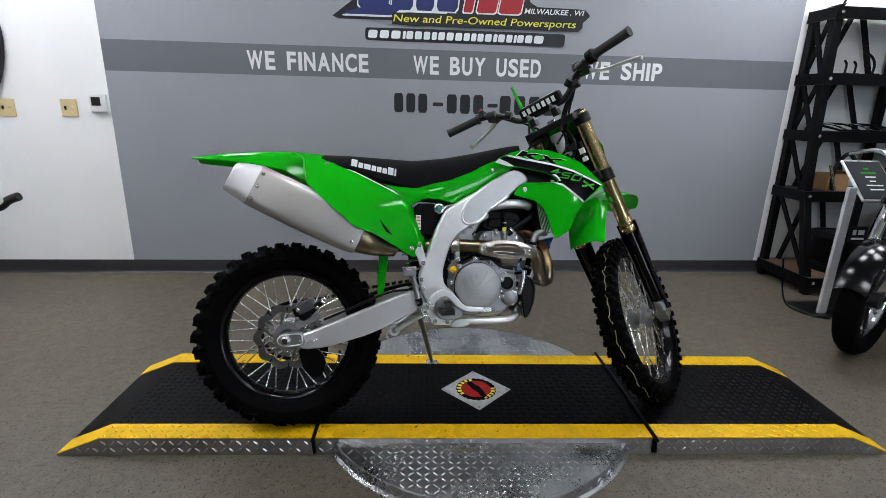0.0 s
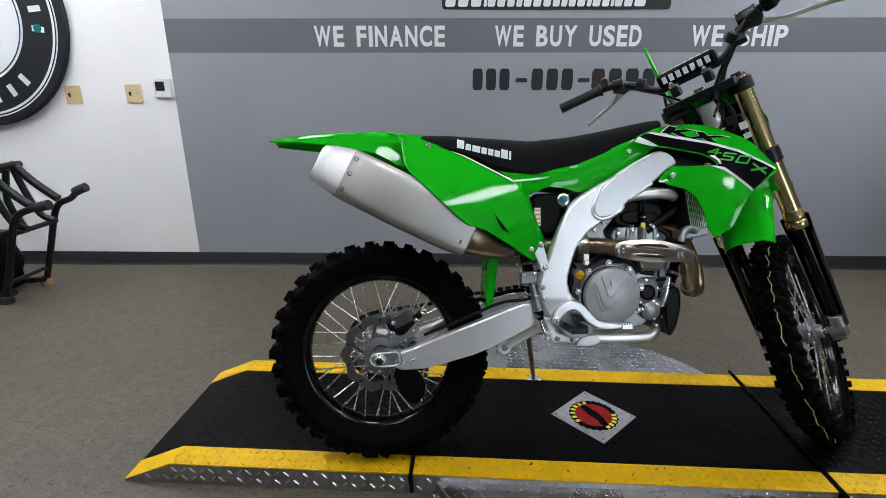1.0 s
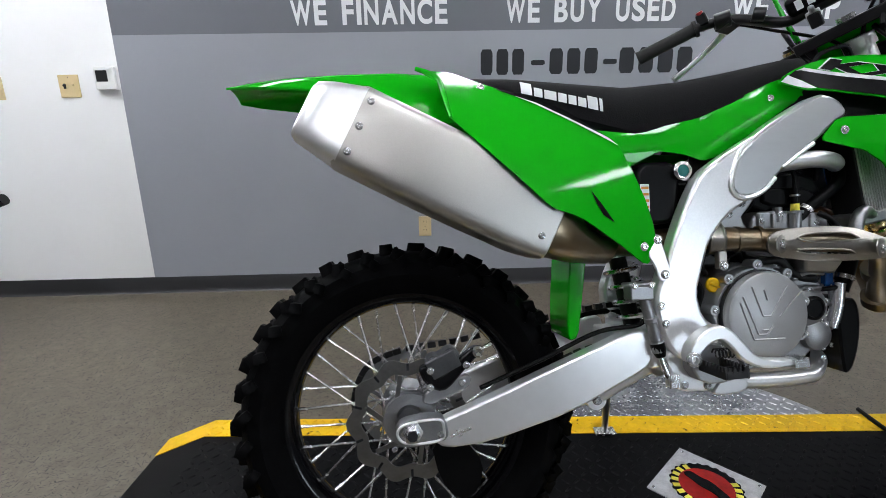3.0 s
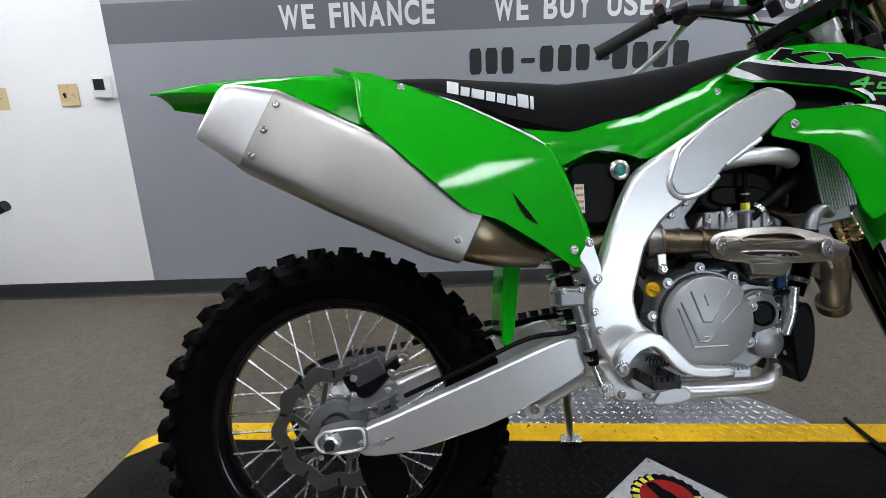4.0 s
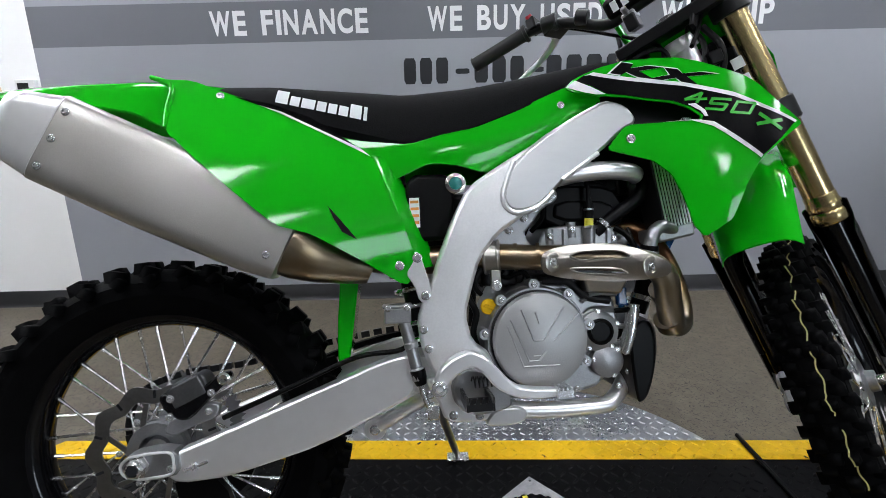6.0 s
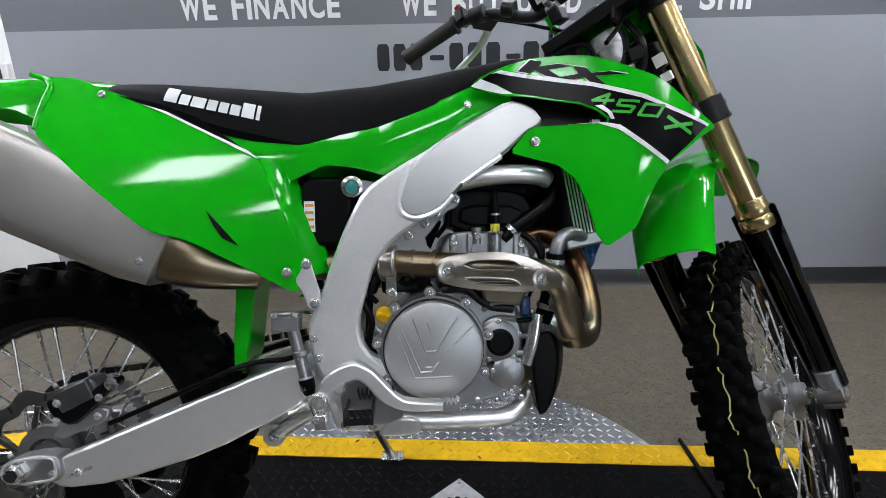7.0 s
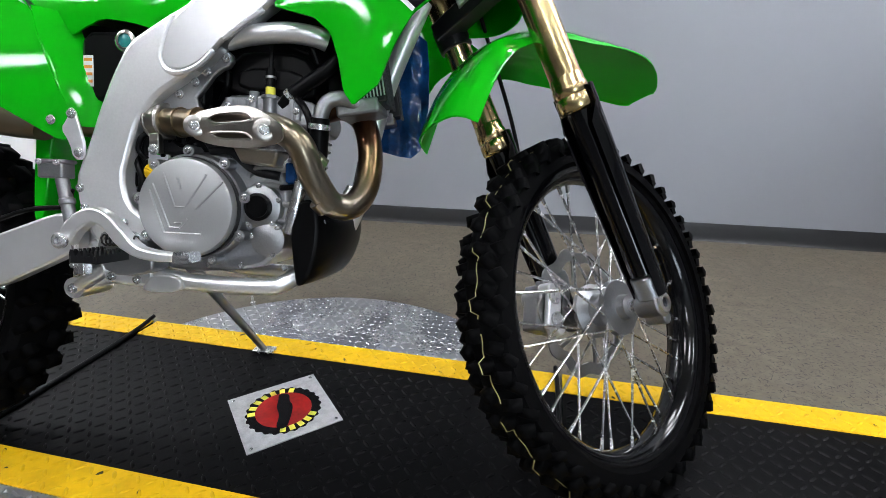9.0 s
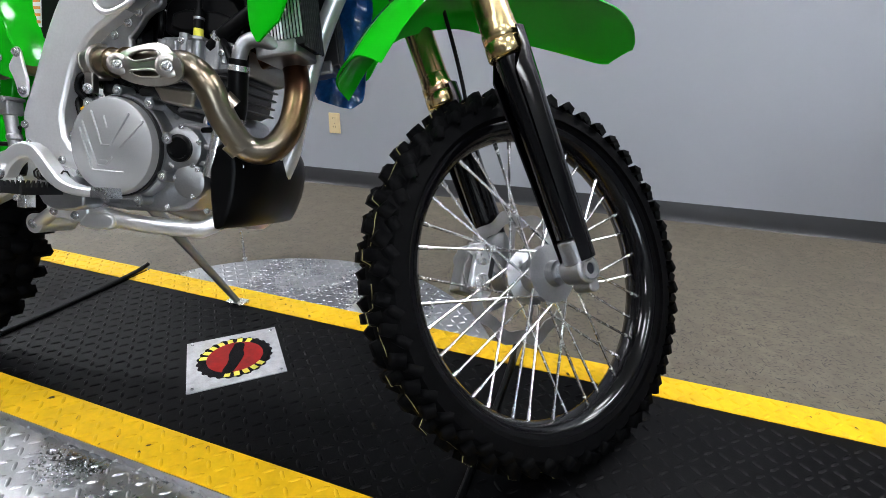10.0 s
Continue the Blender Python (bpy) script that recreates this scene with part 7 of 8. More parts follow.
for k in range(2):
    add_bm(cables, tube([(HB.x - 0.005 + 0.012 * k, -0.245, HB.z + 0.098), (HB.x + 0.055, -0.17, HB.z + 0.120 - 0.02 * k), (HB.x + 0.075, -0.10, HB.z + 0.03), (HB.x + 0.045, -0.055, HB.z - 0.09), (HB.x - 0.03, -0.04, HB.z - 0.17)], 0.0042, 8, 8))
add_bm(cables, tube([(HB.x + 0.006, -0.15, HB.z + 0.066), (HB.x + 0.065, -0.11, HB.z + 0.03), (HB.x + 0.10, -0.02, HB.z - 0.06), (leg(0.93, 0).x + 0.045, 0.05, 0.93), (leg(0.72, 0).x + 0.05, 0.085, 0.72), (leg(0.55, 0).x + 0.03, 0.13, 0.55), (leg(0.44, 0).x - 0.02, 0.125, 0.44)], 0.0042, 8, 8))
add_bm(cables, tube([(HB.x - 0.01, 0.19, HB.z + 0.06), (HB.x + 0.06, 0.13, HB.z + 0.03), (HB.x + 0.06, 0.03, HB.z - 0.08), (HB.x - 0.02, 0.04, HB.z - 0.19)], 0.0042, 8, 8))
part("cable", steered(cables), BLACK_PLASTIC, handlebar, "black control cables and brake hose")
# Added black block stands for the shade between the forks, hiding the green plate.
part("shade_block", steered(box((axis_x(1.02) + 0.058, 0, 1.02), (0.030, 0.165, 0.170), ALONG)), BLACK_PLASTIC, bike, "black block added for the shade behind the number plate", bevel=0.012)
for k, pts in enumerate(([(1.02, -0.07, 0.975), (1.055, -0.085, 1.01), (1.065, -0.075, 1.06), (1.06, -0.04, 1.11)],
                         [(1.05, -0.075, 0.965), (1.09, -0.09, 1.0), (1.09, -0.09, 1.05), (1.075, -0.06, 1.10)],
                         [(0.99, -0.03, 1.00), (0.975, 0.02, 1.04), (0.97, 0.07, 1.10), (0.985, 0.12, 1.16)])):
    part("cable", tube(pts, 0.0055 + 0.0012 * (k % 2), 10, 8), BLACK_PLASTIC, bike, "black cable beside the steering head")
for k, (x, y, z) in enumerate(((1.075, -0.088, 1.025), (1.06, -0.085, 0.985))):
    part("connector", box((x, y, z), (0.030, 0.022, 0.026), Matrix.Rotation(radians(-20 - 15 * k), 4, "Y")), BLACK_PLASTIC, bike, "black wiring connector", bevel=0.003)
for k in range(3):
    e = 0.010 * k
    part("cable", steered(tube([(HB.x - 0.030 + e, -0.215, HB.z + 0.090), (HB.x + 0.002 + e, -0.165, HB.z + 0.074), (HB.x + 0.024 + e, -0.115, HB.z + 0.022), (HB.x + 0.030 + e, -0.07, HB.z - 0.03), (HB.x + 0.020 + e, -0.045, HB.z - 0.10)], 0.0050, 10, 8)), BLACK_PLASTIC, handlebar, "black control cable along the bar")
part("wiring_clip", steered(joined(box((axis_x(1.02) - 0.03, -0.075, 1.01), (0.03, 0.03, 0.05), ALONG), box((axis_x(0.98) - 0.03, -0.07, 0.975), (0.035, 0.025, 0.035), ALONG))), BLACK_PLASTIC, bike, "black connectors behind the forks", bevel=0.003)
part("wiring_tag", steered(joined(box((axis_x(1.0) - 0.046, -0.085, 0.995), (0.012, 0.02, 0.022), ALONG), box((axis_x(0.97) - 0.046, -0.085, 0.965), (0.014, 0.018, 0.016), ALONG))), WHITE_PLASTIC, bike, "white wire connectors")

# front caliper on the left leg
fcal = part("front_caliper", steered(joined(box((WB - 0.105, 0.076, 0.352), (0.050, 0.040, 0.090), Matrix.Rotation(radians(12), 4, "Y")), cyl((WB - 0.105, 0.05, 0.374), (WB - 0.105, 0.104, 0.374), 0.021), cyl((WB - 0.103, 0.05, 0.330), (WB - 0.103, 0.104, 0.330), 0.021))), CAST, bike, "cast front brake caliper", bevel=0.005)
part("carrier", steered(prism([(WB - 0.112, 0.408), (WB - 0.085, 0.410), (WB - 0.030, 0.440), (WB - 0.015, 0.420), (WB - 0.022, 0.365), (WB - 0.075, 0.330), (WB - 0.085, 0.300), (WB - 0.105, 0.302)], 0.066, 0.078, 1, 0.2)), CAST, fcal, "cast caliper carrier", bevel=0.002)
for z in (0.374, 0.330):
    part("piston_cap", steered(lathe([(0.0, 0.0), (0.015, 0.0), (0.015, 0.004), (0.009, 0.006), (0.0, 0.004)], frame_at((WB - 0.106, 0.0325, z), (0, -1, 0)), 18)), BOLT_STEEL, fcal)
part("inner_half", steered(joined(box((WB - 0.106, 0.040, 0.352), (0.034, 0.014, 0.082), Matrix.Rotation(radians(12), 4, "Y")), cyl((WB - 0.112, 0.030, 0.390), (WB - 0.112, 0.060, 0.390), 0.011, seg=14), cyl((WB - 0.096, 0.030, 0.312), (WB - 0.096, 0.060, 0.312), 0.011, seg=14))), ALU_FRAME, fcal, "cast inner caliper half", bevel=0.004)
part("brake_pad", steered(box((WB - 0.080, 0.048, 0.352), (0.016, 0.004, 0.056), Matrix.Rotation(radians(12), 4, "Y"))), CAST_DARK, fcal, "dark brake pad")


# front fender
FF = [(1.045, 0.640, 0.070), (1.085, 0.725, 0.078), (1.135, 0.795, 0.082), (1.20, 0.842, 0.080), (1.29, 0.884, 0.082), (1.39, 0.902, 0.088), (1.49, 0.908, 0.094), (1.58, 0.905, 0.090), (1.640, 0.892, 0.074), (1.676, 0.879, 0.052), (1.690, 0.873, 0.034)]
cl = spline([V(x, w, z) for x, z, w in FF], 4)
loops = []
for i, p in enumerate(cl):
    d = (cl[min(i + 1, len(cl) - 1)] - cl[max(i - 1, 0)])
    n_ = V(-d.z, 0, d.x).normalized()
    o_l, i_l = [], []
    for k in range(17):
        u = k / 16 * 2 - 1
        edge = min(1.0, max(0.12, (1.68 - p.x) / 0.30))
        drop = (0.012 * u * u + 0.026 * abs(u) ** 7) * edge
        q = V(p.x, p.y * u, p.z) - n_ * drop
        o_l.append(q)
        i_l.append(q - n_ * 0.0035)
    loops.append(o_l + i_l[::-1])
part("front_fender", steered(loft(loops)), GREEN, bike, "green plastic front fender")

# front number plate
NP = []
for z, w, f in ((0.90, 0.070, 0.105), (0.95, 0.112, 0.120), (1.02, 0.122, 0.124), (1.08, 0.108, 0.118), (1.13, 0.090, 0.100), (1.16, 0.076, 0.086)):
    o_l, i_l = [], []
    for k in range(13):
        u = k / 12 * 2 - 1
        q = V(axis_x(z) + f - 0.065 * abs(u) ** 2.4, w * 1.12 * u, z)
        o_l.append(q)
        i_l.append(q - V(0.004, 0, 0))
    NP.append(o_l + i_l[::-1])
part("number_plate", steered(loft(NP)), GREEN, bike, "green plastic front number plate")
part("plate_strap", steered(joined(*[tube([(axis_x(1.15) + 0.05, s * 0.092, 1.15), (axis_x(1.24) + 0.035, s * 0.100, 1.24), (axis_x(1.347) + 0.022, s * 0.103, 1.347)], [0.018, 0.015, 0.009], 8, 4, flat=0.4) for s in (1,)])), GREEN, bike, "green plate ear")


# ---- black shelf unit with parts on it ----
SHX, SW, SBACK = 3.27, 1.38, 1.87
shelf = thing("shelf_unit", "black steel shelf unit with crossed braces against the wall", "shelf", m=Matrix.Translation((SHX, 0, 0)))
LEVELS = (0.115, 0.705, 1.125, 1.510, 1.930)
FRONT = (1.36, 1.560, 1.595, 1.615, 1.635)     # the front leans back towards the top


def front_y(z):
    return float(np.interp(z, LEVELS, FRONT))


def bar_between(p, q, w, d):
    """A flat steel bar from p to q, w wide along x and d deep."""
    p, q = V(*p), V(*q)
    m = frame_at((p + q) / 2, q - p)
    bm = box((0, 0, 0), (d, w, (q - p).length))
    bm.transform(m)
    return bm


for x in (0.025, SW * 0.5, SW - 0.025):
    part("post", box((x, SBACK - 0.025, 0.965), (0.05, 0.05, 1.93)), SHELF_STEEL, shelf, bevel=0.004)
    for za, zb in zip((0.0,) + LEVELS[1:-1], LEVELS[1:]):
        part("post", loft([[V(x + dx, front_y(max(z, LEVELS[0])) + dy, z) for dx, dy in ((-0.028, 0), (0.028, 0), (0.028, 0.05), (-0.028, 0.05))] for z in (za, zb)]), SHELF_STEEL, shelf, bevel=0.003)
for k, z in enumerate(LEVELS):
    y0 = FRONT[k]
    part("shelf_board", box((SW / 2, (y0 + SBACK) / 2, z), (SW, SBACK - y0, 0.022)), WOOD if k in (0, 3) else SHELF_STEEL, shelf, "dark wooden board" if k in (0, 3) else "")
    part("shelf_edge", box((SW / 2, y0 - 0.006, z - 0.022), (SW + 0.02, 0.012, 0.075)), SHELF_STEEL, shelf)
    part("shelf_edge", box((-0.006, (y0 + SBACK) / 2, z - 0.022), (0.012, SBACK - y0, 0.075)), SHELF_STEEL, shelf)
    part("edge_bolt", cyl((0.03, y0 - 0.012, z - 0.02), (0.03, y0 - 0.017, z - 0.02), 0.012, seg=8), BOLT_STEEL, shelf)
for k in range(4):
    za, zb = LEVELS[k], LEVELS[k + 1]
    part("brace", bar_between((0.01, front_y(za) + 0.05, za), (0.01, SBACK - 0.04, zb), 0.035, 0.012), SHELF_STEEL, shelf)
    if k > 1:
        part("brace", bar_between((0.022, SBACK - 0.04, za), (0.022, front_y(zb) + 0.05, zb), 0.035, 0.012), SHELF_STEEL, shelf)
    for n in range(2):
        xa, xb = SW * 0.5 * n + 0.06, SW * 0.5 * (n + 1) - 0.06
        xm = (xa + xb) / 2
        part("brace", bar_between((xm - 0.04, SBACK - 0.02, zb), (xm - 0.20, SBACK - 0.02, za), 0.012, 0.042), SHELF_STEEL, shelf)
        part("brace", bar_between((xm + 0.04, SBACK - 0.02, zb), (xm + 0.20, SBACK - 0.02, za), 0.012, 0.042), SHELF_STEEL, shelf)
for x in (0.02, 0.90):
    hook = thing("coat_hook", "curved black steel hook on top of the shelf", "hook", "hooks on the shelf top", m=Matrix.Translation((SHX + x, 1.66, 1.941)))
    part("base", prism([(-0.07, 0.0), (0.03, 0.0), (0.05, 0.03), (0.0, 0.02)], -0.012, 0.012), SHELF_STEEL, hook, bevel=0.003)
    part("hook", tube([(0.03, 0, 0.015), (0.045, 0, 0.05), (0.05, 0, 0.09), (0.06, 0, 0.105), (0.068, 0, 0.092)], 0.007, 8), SHELF_STEEL, hook)

box1 = thing("cardboard_box", "small open brown cardboard box on the shelf", "box", m=Matrix.Translation((3.56, 1.70, 0.716)))
part("body", box((0, 0, 0.06), (0.16, 0.16, 0.12)), CARDBOARD, box1, bevel=0.003)
part("flap", box((0.09, 0, 0.125), (0.07, 0.15, 0.004), Matrix.Rotation(0.5, 4, "Y")), CARDBOARD, box1)
bars_ = thing("steel_bar", "short bright steel bar leaning on the shelf", "bar", m=Matrix.Translation((3.44, 1.57, 0.716)))
part("rod", cyl((0.06, 0, 0.011), (0.0, 0.02, 0.19), 0.011), CHROME, bars_)
loop_ = thing("bent_tube", "black bent tube standing on the shelf", "tube", m=Matrix.Translation((3.67, 1.58, 0.716)))
part("tube", tube([(-0.16, 0.03, 0.01), (-0.17, 0.03, 0.16), (-0.10, 0.02, 0.27), (-0.02, 0.0, 0.17), (0.02, 0, 0.05), (0.04, 0, 0.01)], 0.014, 10), SHELF_STEEL, loop_)
part("chrome_end", cyl((0.0, 0, 0.11), (0.015, 0, 0.06), 0.017), CHROME, loop_, "chrome end piece")
rack = thing("wire_rack", "black and chrome wire luggage rack lying on the shelf", "rack", m=Matrix.Translation((3.44, 1.57, 1.136)))
part("rail", tube([(0, 0, 0.012), (0.2, -0.01, 0.012), (0.42, 0.0, 0.012), (0.44, 0.15, 0.04), (0.42, 0.3, 0.05), (0.0, 0.3, 0.05), (-0.03, 0.15, 0.04), (0, 0, 0.012)], 0.008, 8), SHELF_STEEL, rack)
for k in range(4):
    part("rung", tube([(0.05 + 0.1 * k, 0.0, 0.013), (0.05 + 0.1 * k, 0.15, 0.05), (0.05 + 0.1 * k, 0.30, 0.055)], 0.006, 8), CHROME if k % 2 == 0 else SHELF_STEEL, rack)
for k, (dx, h) in enumerate(((0.16, 0.09), (0.23, 0.085))):
    pg = thing("peg_bracket", "small upright black bracket on the shelf", "bracket", "brackets on the shelf", m=Matrix.Translation((3.25 + dx, 1.62, 1.521)))
    part("upright", tube([(0, 0, 0.0), (0, 0, h * 0.7), (-0.02, 0, h)], 0.007, 8), SHELF_STEEL, pg)
    part("foot", box((0, 0, 0.004), (0.03, 0.05, 0.008)), SHELF_STEEL, pg)
cv = thing("curved_lever", "curved black lever standing on the shelf", "lever", m=Matrix.Translation((3.58, 1.63, 1.521)))
part("arm", tube([(0.04, 0, 0.0), (0.045, 0, 0.06), (0.02, 0, 0.11), (-0.04, 0, 0.15)], 0.008, 8), SHELF_STEEL, cv)
part("foot", box((0.04, 0, 0.005), (0.06, 0.05, 0.01)), SHELF_STEEL, cv)
sp2 = thing("coil_spring", "black coil spring standing on the shelf", "spring", m=Matrix.Translation((4.27, 1.64, 1.521)))
part("coil", tube([(0.04 * math.cos(k * 0.6), 0.04 * math.sin(k * 0.6), 0.008 + k * 0.0026) for k in range(90)], 0.007, 8, 1), SHELF_STEEL, sp2)
drum = thing("black_drum", "round black metal drum on the bottom shelf board", "drum", m=Matrix.Translation((3.68, 1.58, 0.126)))
part("shell", lathe([(0.0, 0.0), (0.20, 0.0), (0.21, 0.01), (0.21, 0.06), (0.205, 0.07), (0.21, 0.08), (0.21, 0.25), (0.215, 0.26), (0.205, 0.262), (0.0, 0.262)], seg=48), SHELF_STEEL, drum)
part("lid_rim", lathe([(0.208, 0.255), (0.222, 0.255), (0.222, 0.272), (0.208, 0.272)], seg=48, closed=True), SATIN_BLACK, drum)
vent = thing("perforated_panel", "beige perforated metal heater panel on the shelf", "panel", m=Matrix.Translation((4.24, 1.54, 0.716)) @ pose(0, 0, 0, -8, 0, 0))
part("body", box((0, 0.02, 0.15), (0.46, 0.04, 0.30)), WHITE_PLASTIC, vent, bevel=0.004)
hole = mesh_of("hole", cyl((0, 0.001, 0), (0, -0.002, 0), 0.010, seg=12), SIGN_BLACK)
for i in range(8):
    for j in range(5):
        h = new("hole", hole)
        h.parent = vent
        h.location = (-0.18 + 0.05 * i, 0, 0.05 + 0.05 * j)

# ---- sign stand ----
stn = thing("sign_stand", "grey metal stand with a tilted black information card", "sign stand", m=Matrix.Translation((3.10, 1.00, 0)))
part("base_plate", box((0.06, 0.10, 0.006), (0.30, 0.26, 0.012)), SATIN_BLACK, stn, bevel=0.003)
part("pole", box((0.0, 0.02, 0.42), (0.055, 0.022, 0.82)), ALU_FRAME, stn, "grey metal pole", bevel=0.002)
part("pole", box((0.16, 0.12, 0.42), (0.055, 0.022, 0.82)), SATIN_BLACK, stn, "dark rear pole", bevel=0.002)
CARD = Matrix.Translation((0.19, 0.10, 0.865)) @ Matrix.Rotation(radians(-45), 4, "X")      # leans back like a lectern


def on_card(bm):
    bm.transform(CARD)
    return bm


part("card_holder", on_card(box((0, 0.006, 0), (0.26, 0.012, 0.315))), ALU_FRAME, stn, "silver edged card holder", bevel=0.002)
part("card_face", on_card(box((0, -0.002, 0), (0.232, 0.004, 0.288))), SIGN_BLACK, stn, "black printed card")
for k, (w, mt) in enumerate(((0.03, GREEN_DECAL), (0.10, GREEN_DECAL), (0.07, WHITE_VINYL), (0.04, WHITE_VINYL), (0.11, WHITE_VINYL), (0.09, WHITE_VINYL))):
    part("text_bar", on_card(box((0, -0.0046, 0.085 - 0.032 * k), (w, 0.001, 0.009))), mt, stn)
part("tag", box((0.10, 0.005, 0.54), (0.115, 0.006, 0.105)), SIGN_BLACK, stn, "small black tag")
part("tag_mark", joined(box((0.07, 0.0008, 0.555), (0.022, 0.002, 0.034)), box((0.115, 0.0008, 0.555), (0.040, 0.002, 0.03)), box((0.10, 0.0008, 0.515), (0.085, 0.002, 0.012))), WHITE_VINYL, stn)
part("cable", tube([(-0.12, 0.28, 0.30), (-0.14, 0.18, 0.05), (-0.12, 0.05, 0.008), (-0.02, -0.06, 0.008), (0.02, 0.0, 0.012)], 0.006, 8), BLACK_PLASTIC, stn, "black cable")

# ---- second motorcycle, by the shelf ----
mb = thing("black_motorcycle", "black and chrome road motorcycle parked beside the shelf", "motorcycle", m=Matrix.Translation((2.87, 0.52, 0)) @ pose(0, 0, 0, 0, 0, -62))
WR = 0.31
tw = part("front_wheel", lathe([(0.20, -0.03), (0.215, -0.035), (0.20, -0.025), (0.19, 0.0), (0.20, 0.025), (0.215, 0.035), (0.20, 0.03), (0.197, 0.0)], Matrix.Translation((0, 0, WR)) @ Matrix.Rotation(math.pi / 2, 4, "Y"), 48, True), CHROME, mb, "chrome front rim")
part("tyre", lathe([(0.20, -0.035), (0.24, -0.055), (0.285, -0.05), (0.307, -0.025), (0.31, 0.0), (0.307, 0.025), (0.285, 0.05), (0.24, 0.055), (0.20, 0.035)], Matrix.Translation((0, 0, WR)) @ Matrix.Rotation(math.pi / 2, 4, "Y"), 64, True), RUBBER, tw, "black road tyre")
for k in range(10):
    a = math.pi * 2 * k / 10
    part("cast_spoke", cyl((0, 0.03 * math.cos(a), WR + 0.03 * math.sin(a)), (0, 0.20 * math.cos(a), WR + 0.20 * math.sin(a)), 0.010, seg=8), SATIN_BLACK, tw)
part("hub", cyl((-0.05, 0, WR), (0.05, 0, WR), 0.045), SATIN_BLACK, tw)
fl = []
for k in range(15):
    a = radians(20 + 150 * k / 14)
    fl.append([V(x, -0.335 * math.cos(a) * s_, WR + 0.335 * math.sin(a) * s_ - 0.02 * (abs(x) / 0.07) ** 2) for x, s_ in [(xx, 1.0) for xx in (-0.07, -0.04, 0, 0.04, 0.07)] + [(xx, 0.98) for xx in (0.07, 0.04, 0, -0.04, -0.07)]])
part("fender", loft(fl), GLOSS_BLACK, mb, "black front fender")
for s in (-1, 1):
    part("fork_leg", joined(cyl((s * 0.085, 0, WR), (s * 0.085, 0.20, 0.72), 0.026), cyl((s * 0.085, 0.17, 0.66), (s * 0.085, 0.26, 0.88), 0.022)), CHROME, mb, "chrome fork leg")
part("clamp", box((0, 0.235, 0.80), (0.24, 0.07, 0.04), Matrix.Rotation(radians(-22), 4, "X")), SATIN_BLACK, mb, bevel=0.006)
part("headlamp", lathe([(0.0, 0.0), (0.085, 0.0), (0.09, 0.02), (0.08, 0.08), (0.04, 0.12), (0.0, 0.125)], frame_at((0, 0.13, 0.82), (0, 1, 0)), 32), CHROME, mb, "round chrome headlamp")
part("fuel_tank", loft([[V(w * math.cos(a), y, z + h * math.sin(a)) for a in [2 * math.pi * k / 20 for k in range(20)]] for y, z, w, h in ((0.36, 0.84, 0.05, 0.05), (0.44, 0.84, 0.13, 0.11), (0.60, 0.83, 0.16, 0.13), (0.80, 0.79, 0.12, 0.10), (0.90, 0.76, 0.06, 0.05))]), GLOSS_BLACK, mb, "black fuel tank")
part("seat", loft([[V(w * math.cos(a), y, z + 0.05 * math.sin(a)) for a in [2 * math.pi * k / 16 for k in range(16)]] for y, z, w in ((0.84, 0.74, 0.08), (1.0, 0.70, 0.14), (1.2, 0.71, 0.15), (1.4, 0.76, 0.10))]), SEAT_VINYL, mb, "black seat")
part("engine", joined(box((0, 0.60, 0.45), (0.30, 0.36, 0.34)), cyl((-0.12, 0.52, 0.55), (0.0, 0.46, 0.78), 0.07), cyl((-0.17, 0.62, 0.42), (0.17, 0.62, 0.42), 0.12)), CAST_DARK, mb, "dark engine block", bevel=0.02)
part("frame", joined(tube([(0, 0.27, 0.86), (0, 0.36, 0.60), (0, 0.42, 0.28), (0, 0.80, 0.25), (0, 1.10, 0.35), (0, 1.25, 0.62)], 0.022, 10), tube([(0, 0.27, 0.86), (0, 0.6, 0.74), (0, 1.25, 0.64)], 0.022, 10)), SATIN_BLACK, mb)
part("handlebar", tube([(-0.38, 0.42, 1.03), (-0.22, 0.34, 1.06), (-0.08, 0.28, 0.98), (0.08, 0.28, 0.98), (0.22, 0.34, 1.06), (0.38, 0.42, 1.03)], 0.0125, 10), CHROME, mb, "chrome handlebar")
rw = part("rear_wheel", lathe([(0.18, -0.05), (0.24, -0.07), (0.29, -0.06), (0.31, 0.0), (0.29, 0.06), (0.24, 0.07), (0.18, 0.05)], Matrix.Translation((0, 1.5, WR)) @ Matrix.Rotation(math.pi / 2, 4, "Y"), 48, True), RUBBER, mb, "black rear tyre")
part("hub", cyl((-0.06, 1.5, WR), (0.06, 1.5, WR), 0.19, seg=24), SATIN_BLACK, rw)
part("swingarm", joined(*[tube([(s * 0.09, 1.02, 0.36), (s * 0.10, 1.5, WR)], 0.02, 8, 1) for s in (-1, 1)]), SATIN_BLACK, mb)

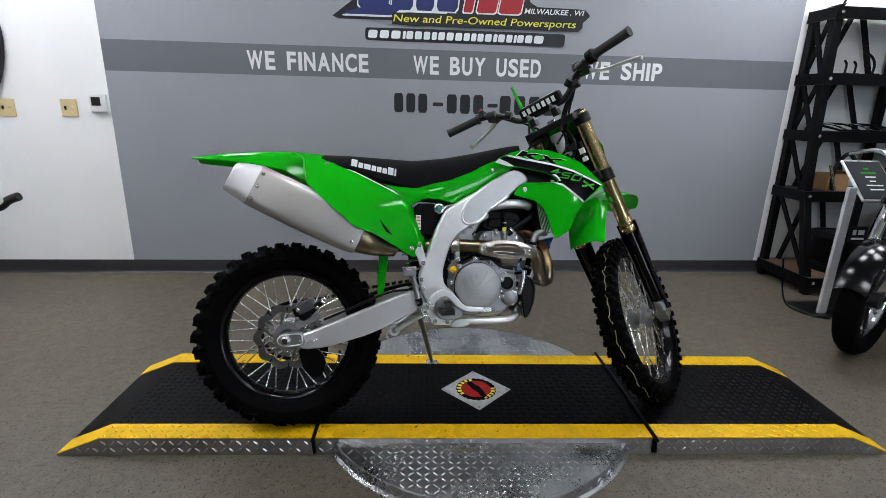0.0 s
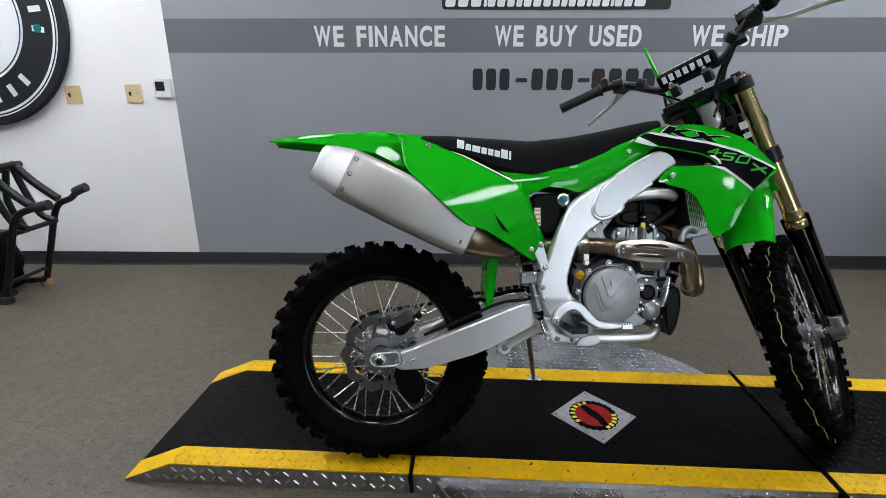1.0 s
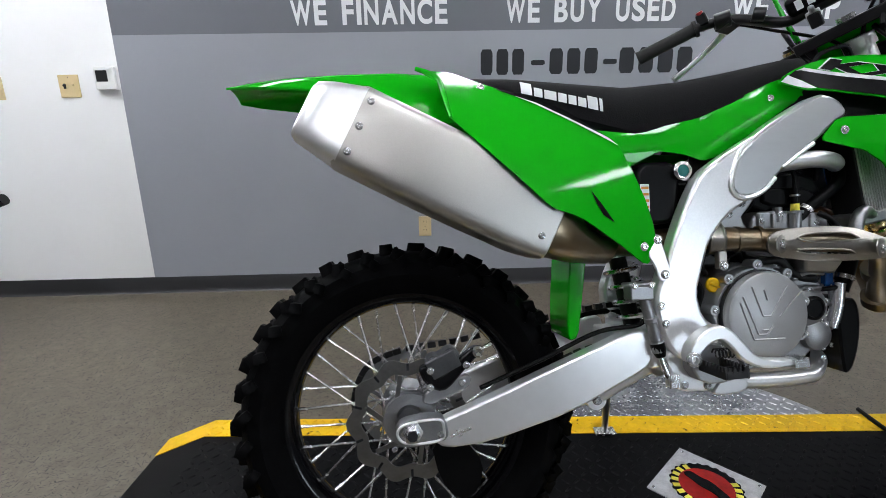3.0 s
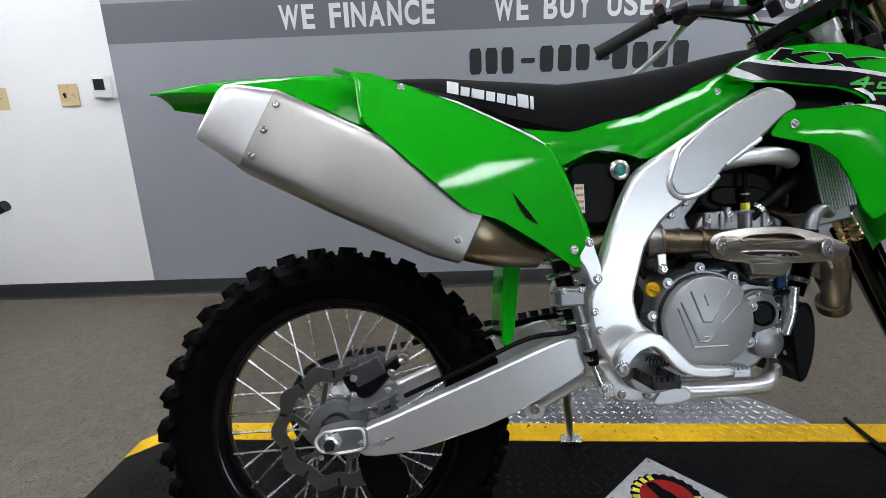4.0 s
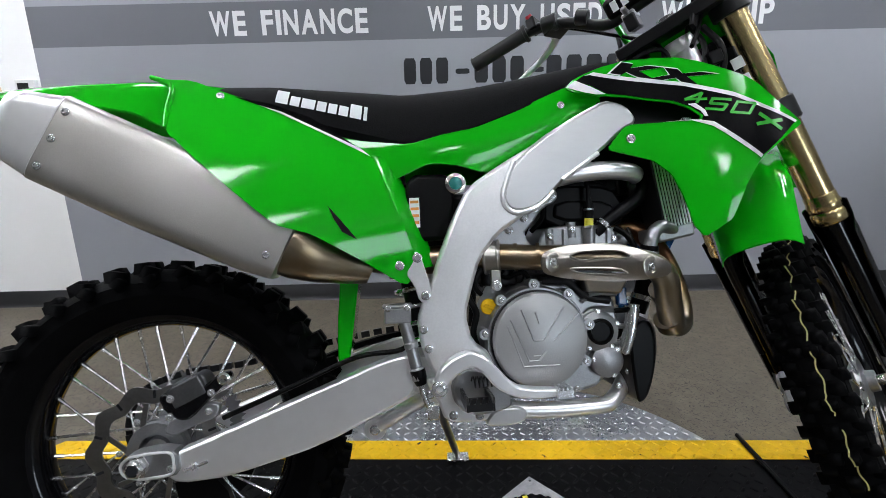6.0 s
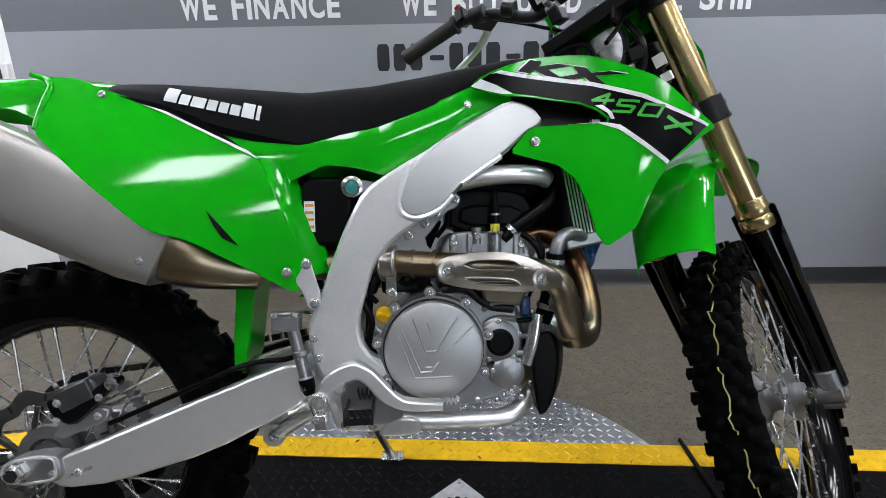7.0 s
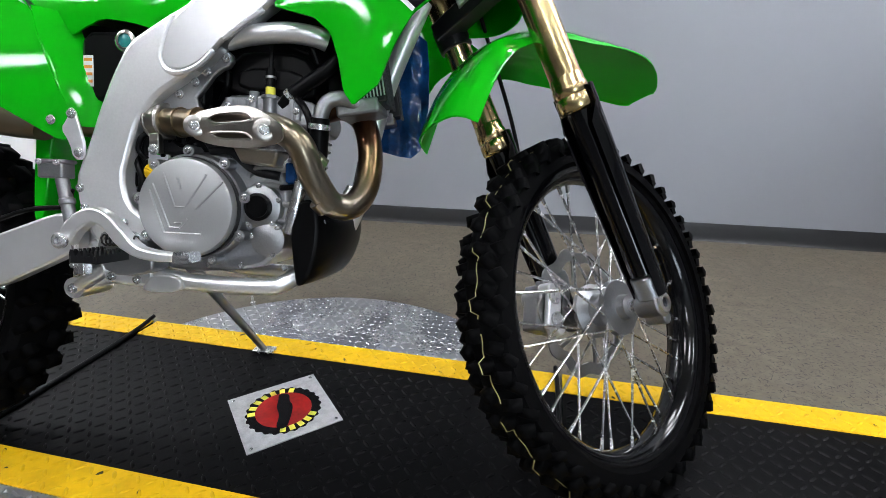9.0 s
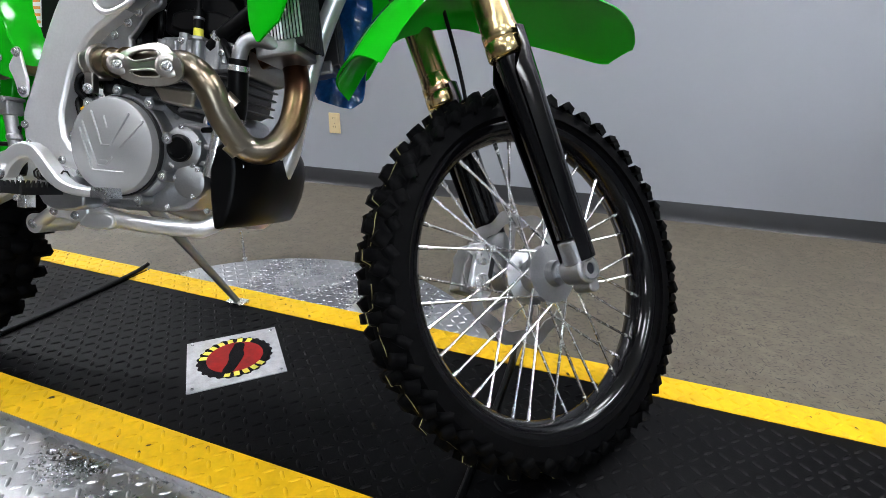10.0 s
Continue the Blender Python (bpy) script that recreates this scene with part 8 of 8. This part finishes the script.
# ---- black tubular rack by the white wall ----
rk = thing("tubular_stand", "black tubular steel stand with curved arms by the white wall", "stand", m=Matrix.Translation((-2.41, 1.20, 0)))
for y in (0.0, 0.30):
    part("arm", tube([(0.0, y, 0.030), (0.08, y, 0.25), (0.15, y, 0.45), (0.20, y, 0.530), (0.28, y, 0.565), (0.33, y, 0.58 + 0.1 * y)], 0.019, 12), SATIN_BLACK, rk)
    part("grip_end", tube([(0.315, y, 0.574 + 0.1 * y), (0.345, y, 0.582 + 0.12 * y), (0.39, y, 0.592 + 0.14 * y)], 0.027, 12, 2), GRIP, rk, "black rubber end cap")
    part("foot", lathe([(0.0, 0.0), (0.035, 0.0), (0.038, 0.015), (0.030, 0.04), (0.020, 0.045), (0.0, 0.045)], Matrix.Translation((0.0, y, 0)), 20), CARDBOARD if y > 0 else GRIP, rk, "round rubber foot")
part("cross_bar", cyl((0.14, -0.02, 0.42), (0.14, 0.32, 0.42), 0.015), SATIN_BLACK, rk)
part("cross_bar", cyl((0.03, -0.02, 0.12), (0.03, 0.32, 0.12), 0.013), SATIN_BLACK, rk)
for y in (0.04, 0.24):
    part("gusset_frame", tube([(0.25, y, 0.575), (0.12, y, 0.680), (0.035, y, 0.775)], 0.024, 10, 2), SATIN_BLACK, rk)
    part("gusset_frame", tube([(0.035, y, 0.775), (-0.10, y, 0.735), (-0.30, y, 0.640), (-0.50, y, 0.56)], 0.024, 10, 2), SATIN_BLACK, rk)
    part("gusset_frame", tube([(0.02, y, 0.770), (0.06, y, 0.62), (0.12, y, 0.48), (0.20, y, 0.44)], 0.019, 10, 3), SATIN_BLACK, rk)
    part("gusset_frame", tube([(-0.02, y, 0.750), (-0.06, y, 0.56), (0.0, y, 0.40)], 0.019, 10, 3), SATIN_BLACK, rk)
part("cross_bar", cyl((0.035, 0.0, 0.775), (0.035, 0.28, 0.775), 0.020), SATIN_BLACK, rk)
for x, z in ((0.0, 0.790), (0.06, 0.785)):
    part("bolt_head", cyl((x, 0.03, z), (x, 0.02, z), 0.012, seg=8), BOLT_STEEL, rk)
part("label_plate", box((0.045, 0.010, 0.66), (0.03, 0.006, 0.10), Matrix.Rotation(radians(-18), 4, "Y")), WHITE_VINYL, rk, "small white label plate")
part("drive_box", joined(box((-0.22, 0.15, 0.20), (0.26, 0.22, 0.36)), cyl((-0.22, 0.0, 0.18), (-0.22, 0.30, 0.18), 0.12)), BLACK_PLASTIC, rk, "black drive housing", bevel=0.015)
part("bottom_rail", joined(tube([(0.02, 0.04, 0.05), (-0.25, 0.04, 0.03), (-0.55, 0.04, 0.03)], 0.02, 8, 2), tube([(0.02, 0.26, 0.05), (-0.25, 0.26, 0.03), (-0.55, 0.26, 0.03)], 0.02, 8, 2)), SATIN_BLACK, rk)

# ---- a parked bike at the far end of the white wall ----
lm = thing("parked_bike", "dark motorcycle with a round red and white tail lamp", "motorcycle", m=Matrix.Translation((-3.35, 1.15, 0)))
w1 = part("wheel", lathe([(0.20, -0.03), (0.25, -0.05), (0.30, -0.045), (0.32, 0.0), (0.30, 0.045), (0.25, 0.05), (0.20, 0.03)], Matrix.Translation((0.12, 0, 0.32)) @ Matrix.Rotation(math.pi / 2, 4, "X"), 48, True), RUBBER, lm, "black tyre")
part("rim", lathe([(0.185, -0.03), (0.205, -0.034), (0.205, 0.034), (0.185, 0.03)], Matrix.Translation((0.12, 0, 0.32)) @ Matrix.Rotation(math.pi / 2, 4, "X"), 48, True), CAST, w1)
for k in range(8):
    a = math.pi * 2 * k / 8
    part("spoke", cyl((0.12, 0, 0.32), (0.12 + 0.19 * math.cos(a), 0, 0.32 + 0.19 * math.sin(a)), 0.008, seg=8), SATIN_BLACK, w1)
part("body", loft([[V(x, w * math.cos(a), z + h * math.sin(a)) for a in [2 * math.pi * k / 18 for k in range(18)]] for x, z, w, h in ((0.30, 0.80, 0.05, 0.04), (0.1, 0.80, 0.10, 0.07), (-0.2, 0.78, 0.14, 0.12), (-0.6, 0.80, 0.16, 0.16), (-0.9, 0.80, 0.1, 0.1))]), GLOSS_BLACK, lm, "dark tail and tank")
part("tail_lamp", lathe([(0.0, 0.0), (0.07, 0.0), (0.075, 0.015), (0.06, 0.04), (0.0, 0.05)], frame_at((0.26, -0.02, 0.70), (0.5, -1, 0)), 28), RED_DECAL, lm, "round red lamp")
part("lamp_panel", box((0.27, -0.03, 0.60), (0.12, 0.02, 0.07)), WHITE_PLASTIC, lm, "white plate below the lamp", bevel=0.004)
part("frame", joined(tube([(0.12, 0.07, 0.32), (-0.2, 0.07, 0.45), (-0.6, 0.05, 0.40), (-0.9, 0.0, 0.75)], 0.02, 8), tube([(0.2, -0.06, 0.74), (0.0, -0.08, 0.55), (0.12, -0.08, 0.32)], 0.018, 8)), SATIN_BLACK, lm)
part("engine", box((-0.45, 0, 0.42), (0.36, 0.24, 0.32)), CAST_DARK, lm, "dark engine", bevel=0.02)
part("front_wheel", lathe([(0.20, -0.03), (0.25, -0.05), (0.30, -0.045), (0.32, 0.0), (0.30, 0.045), (0.25, 0.05), (0.20, 0.03)], Matrix.Translation((-1.25, 0, 0.32)) @ Matrix.Rotation(math.pi / 2, 4, "X"), 48, True), RUBBER, lm, "black tyre")
part("fork", joined(*[tube([(-1.25, s * 0.08, 0.32), (-0.95, s * 0.08, 0.88)], 0.02, 8, 1) for s in (-1, 1)]), CHROME, lm)
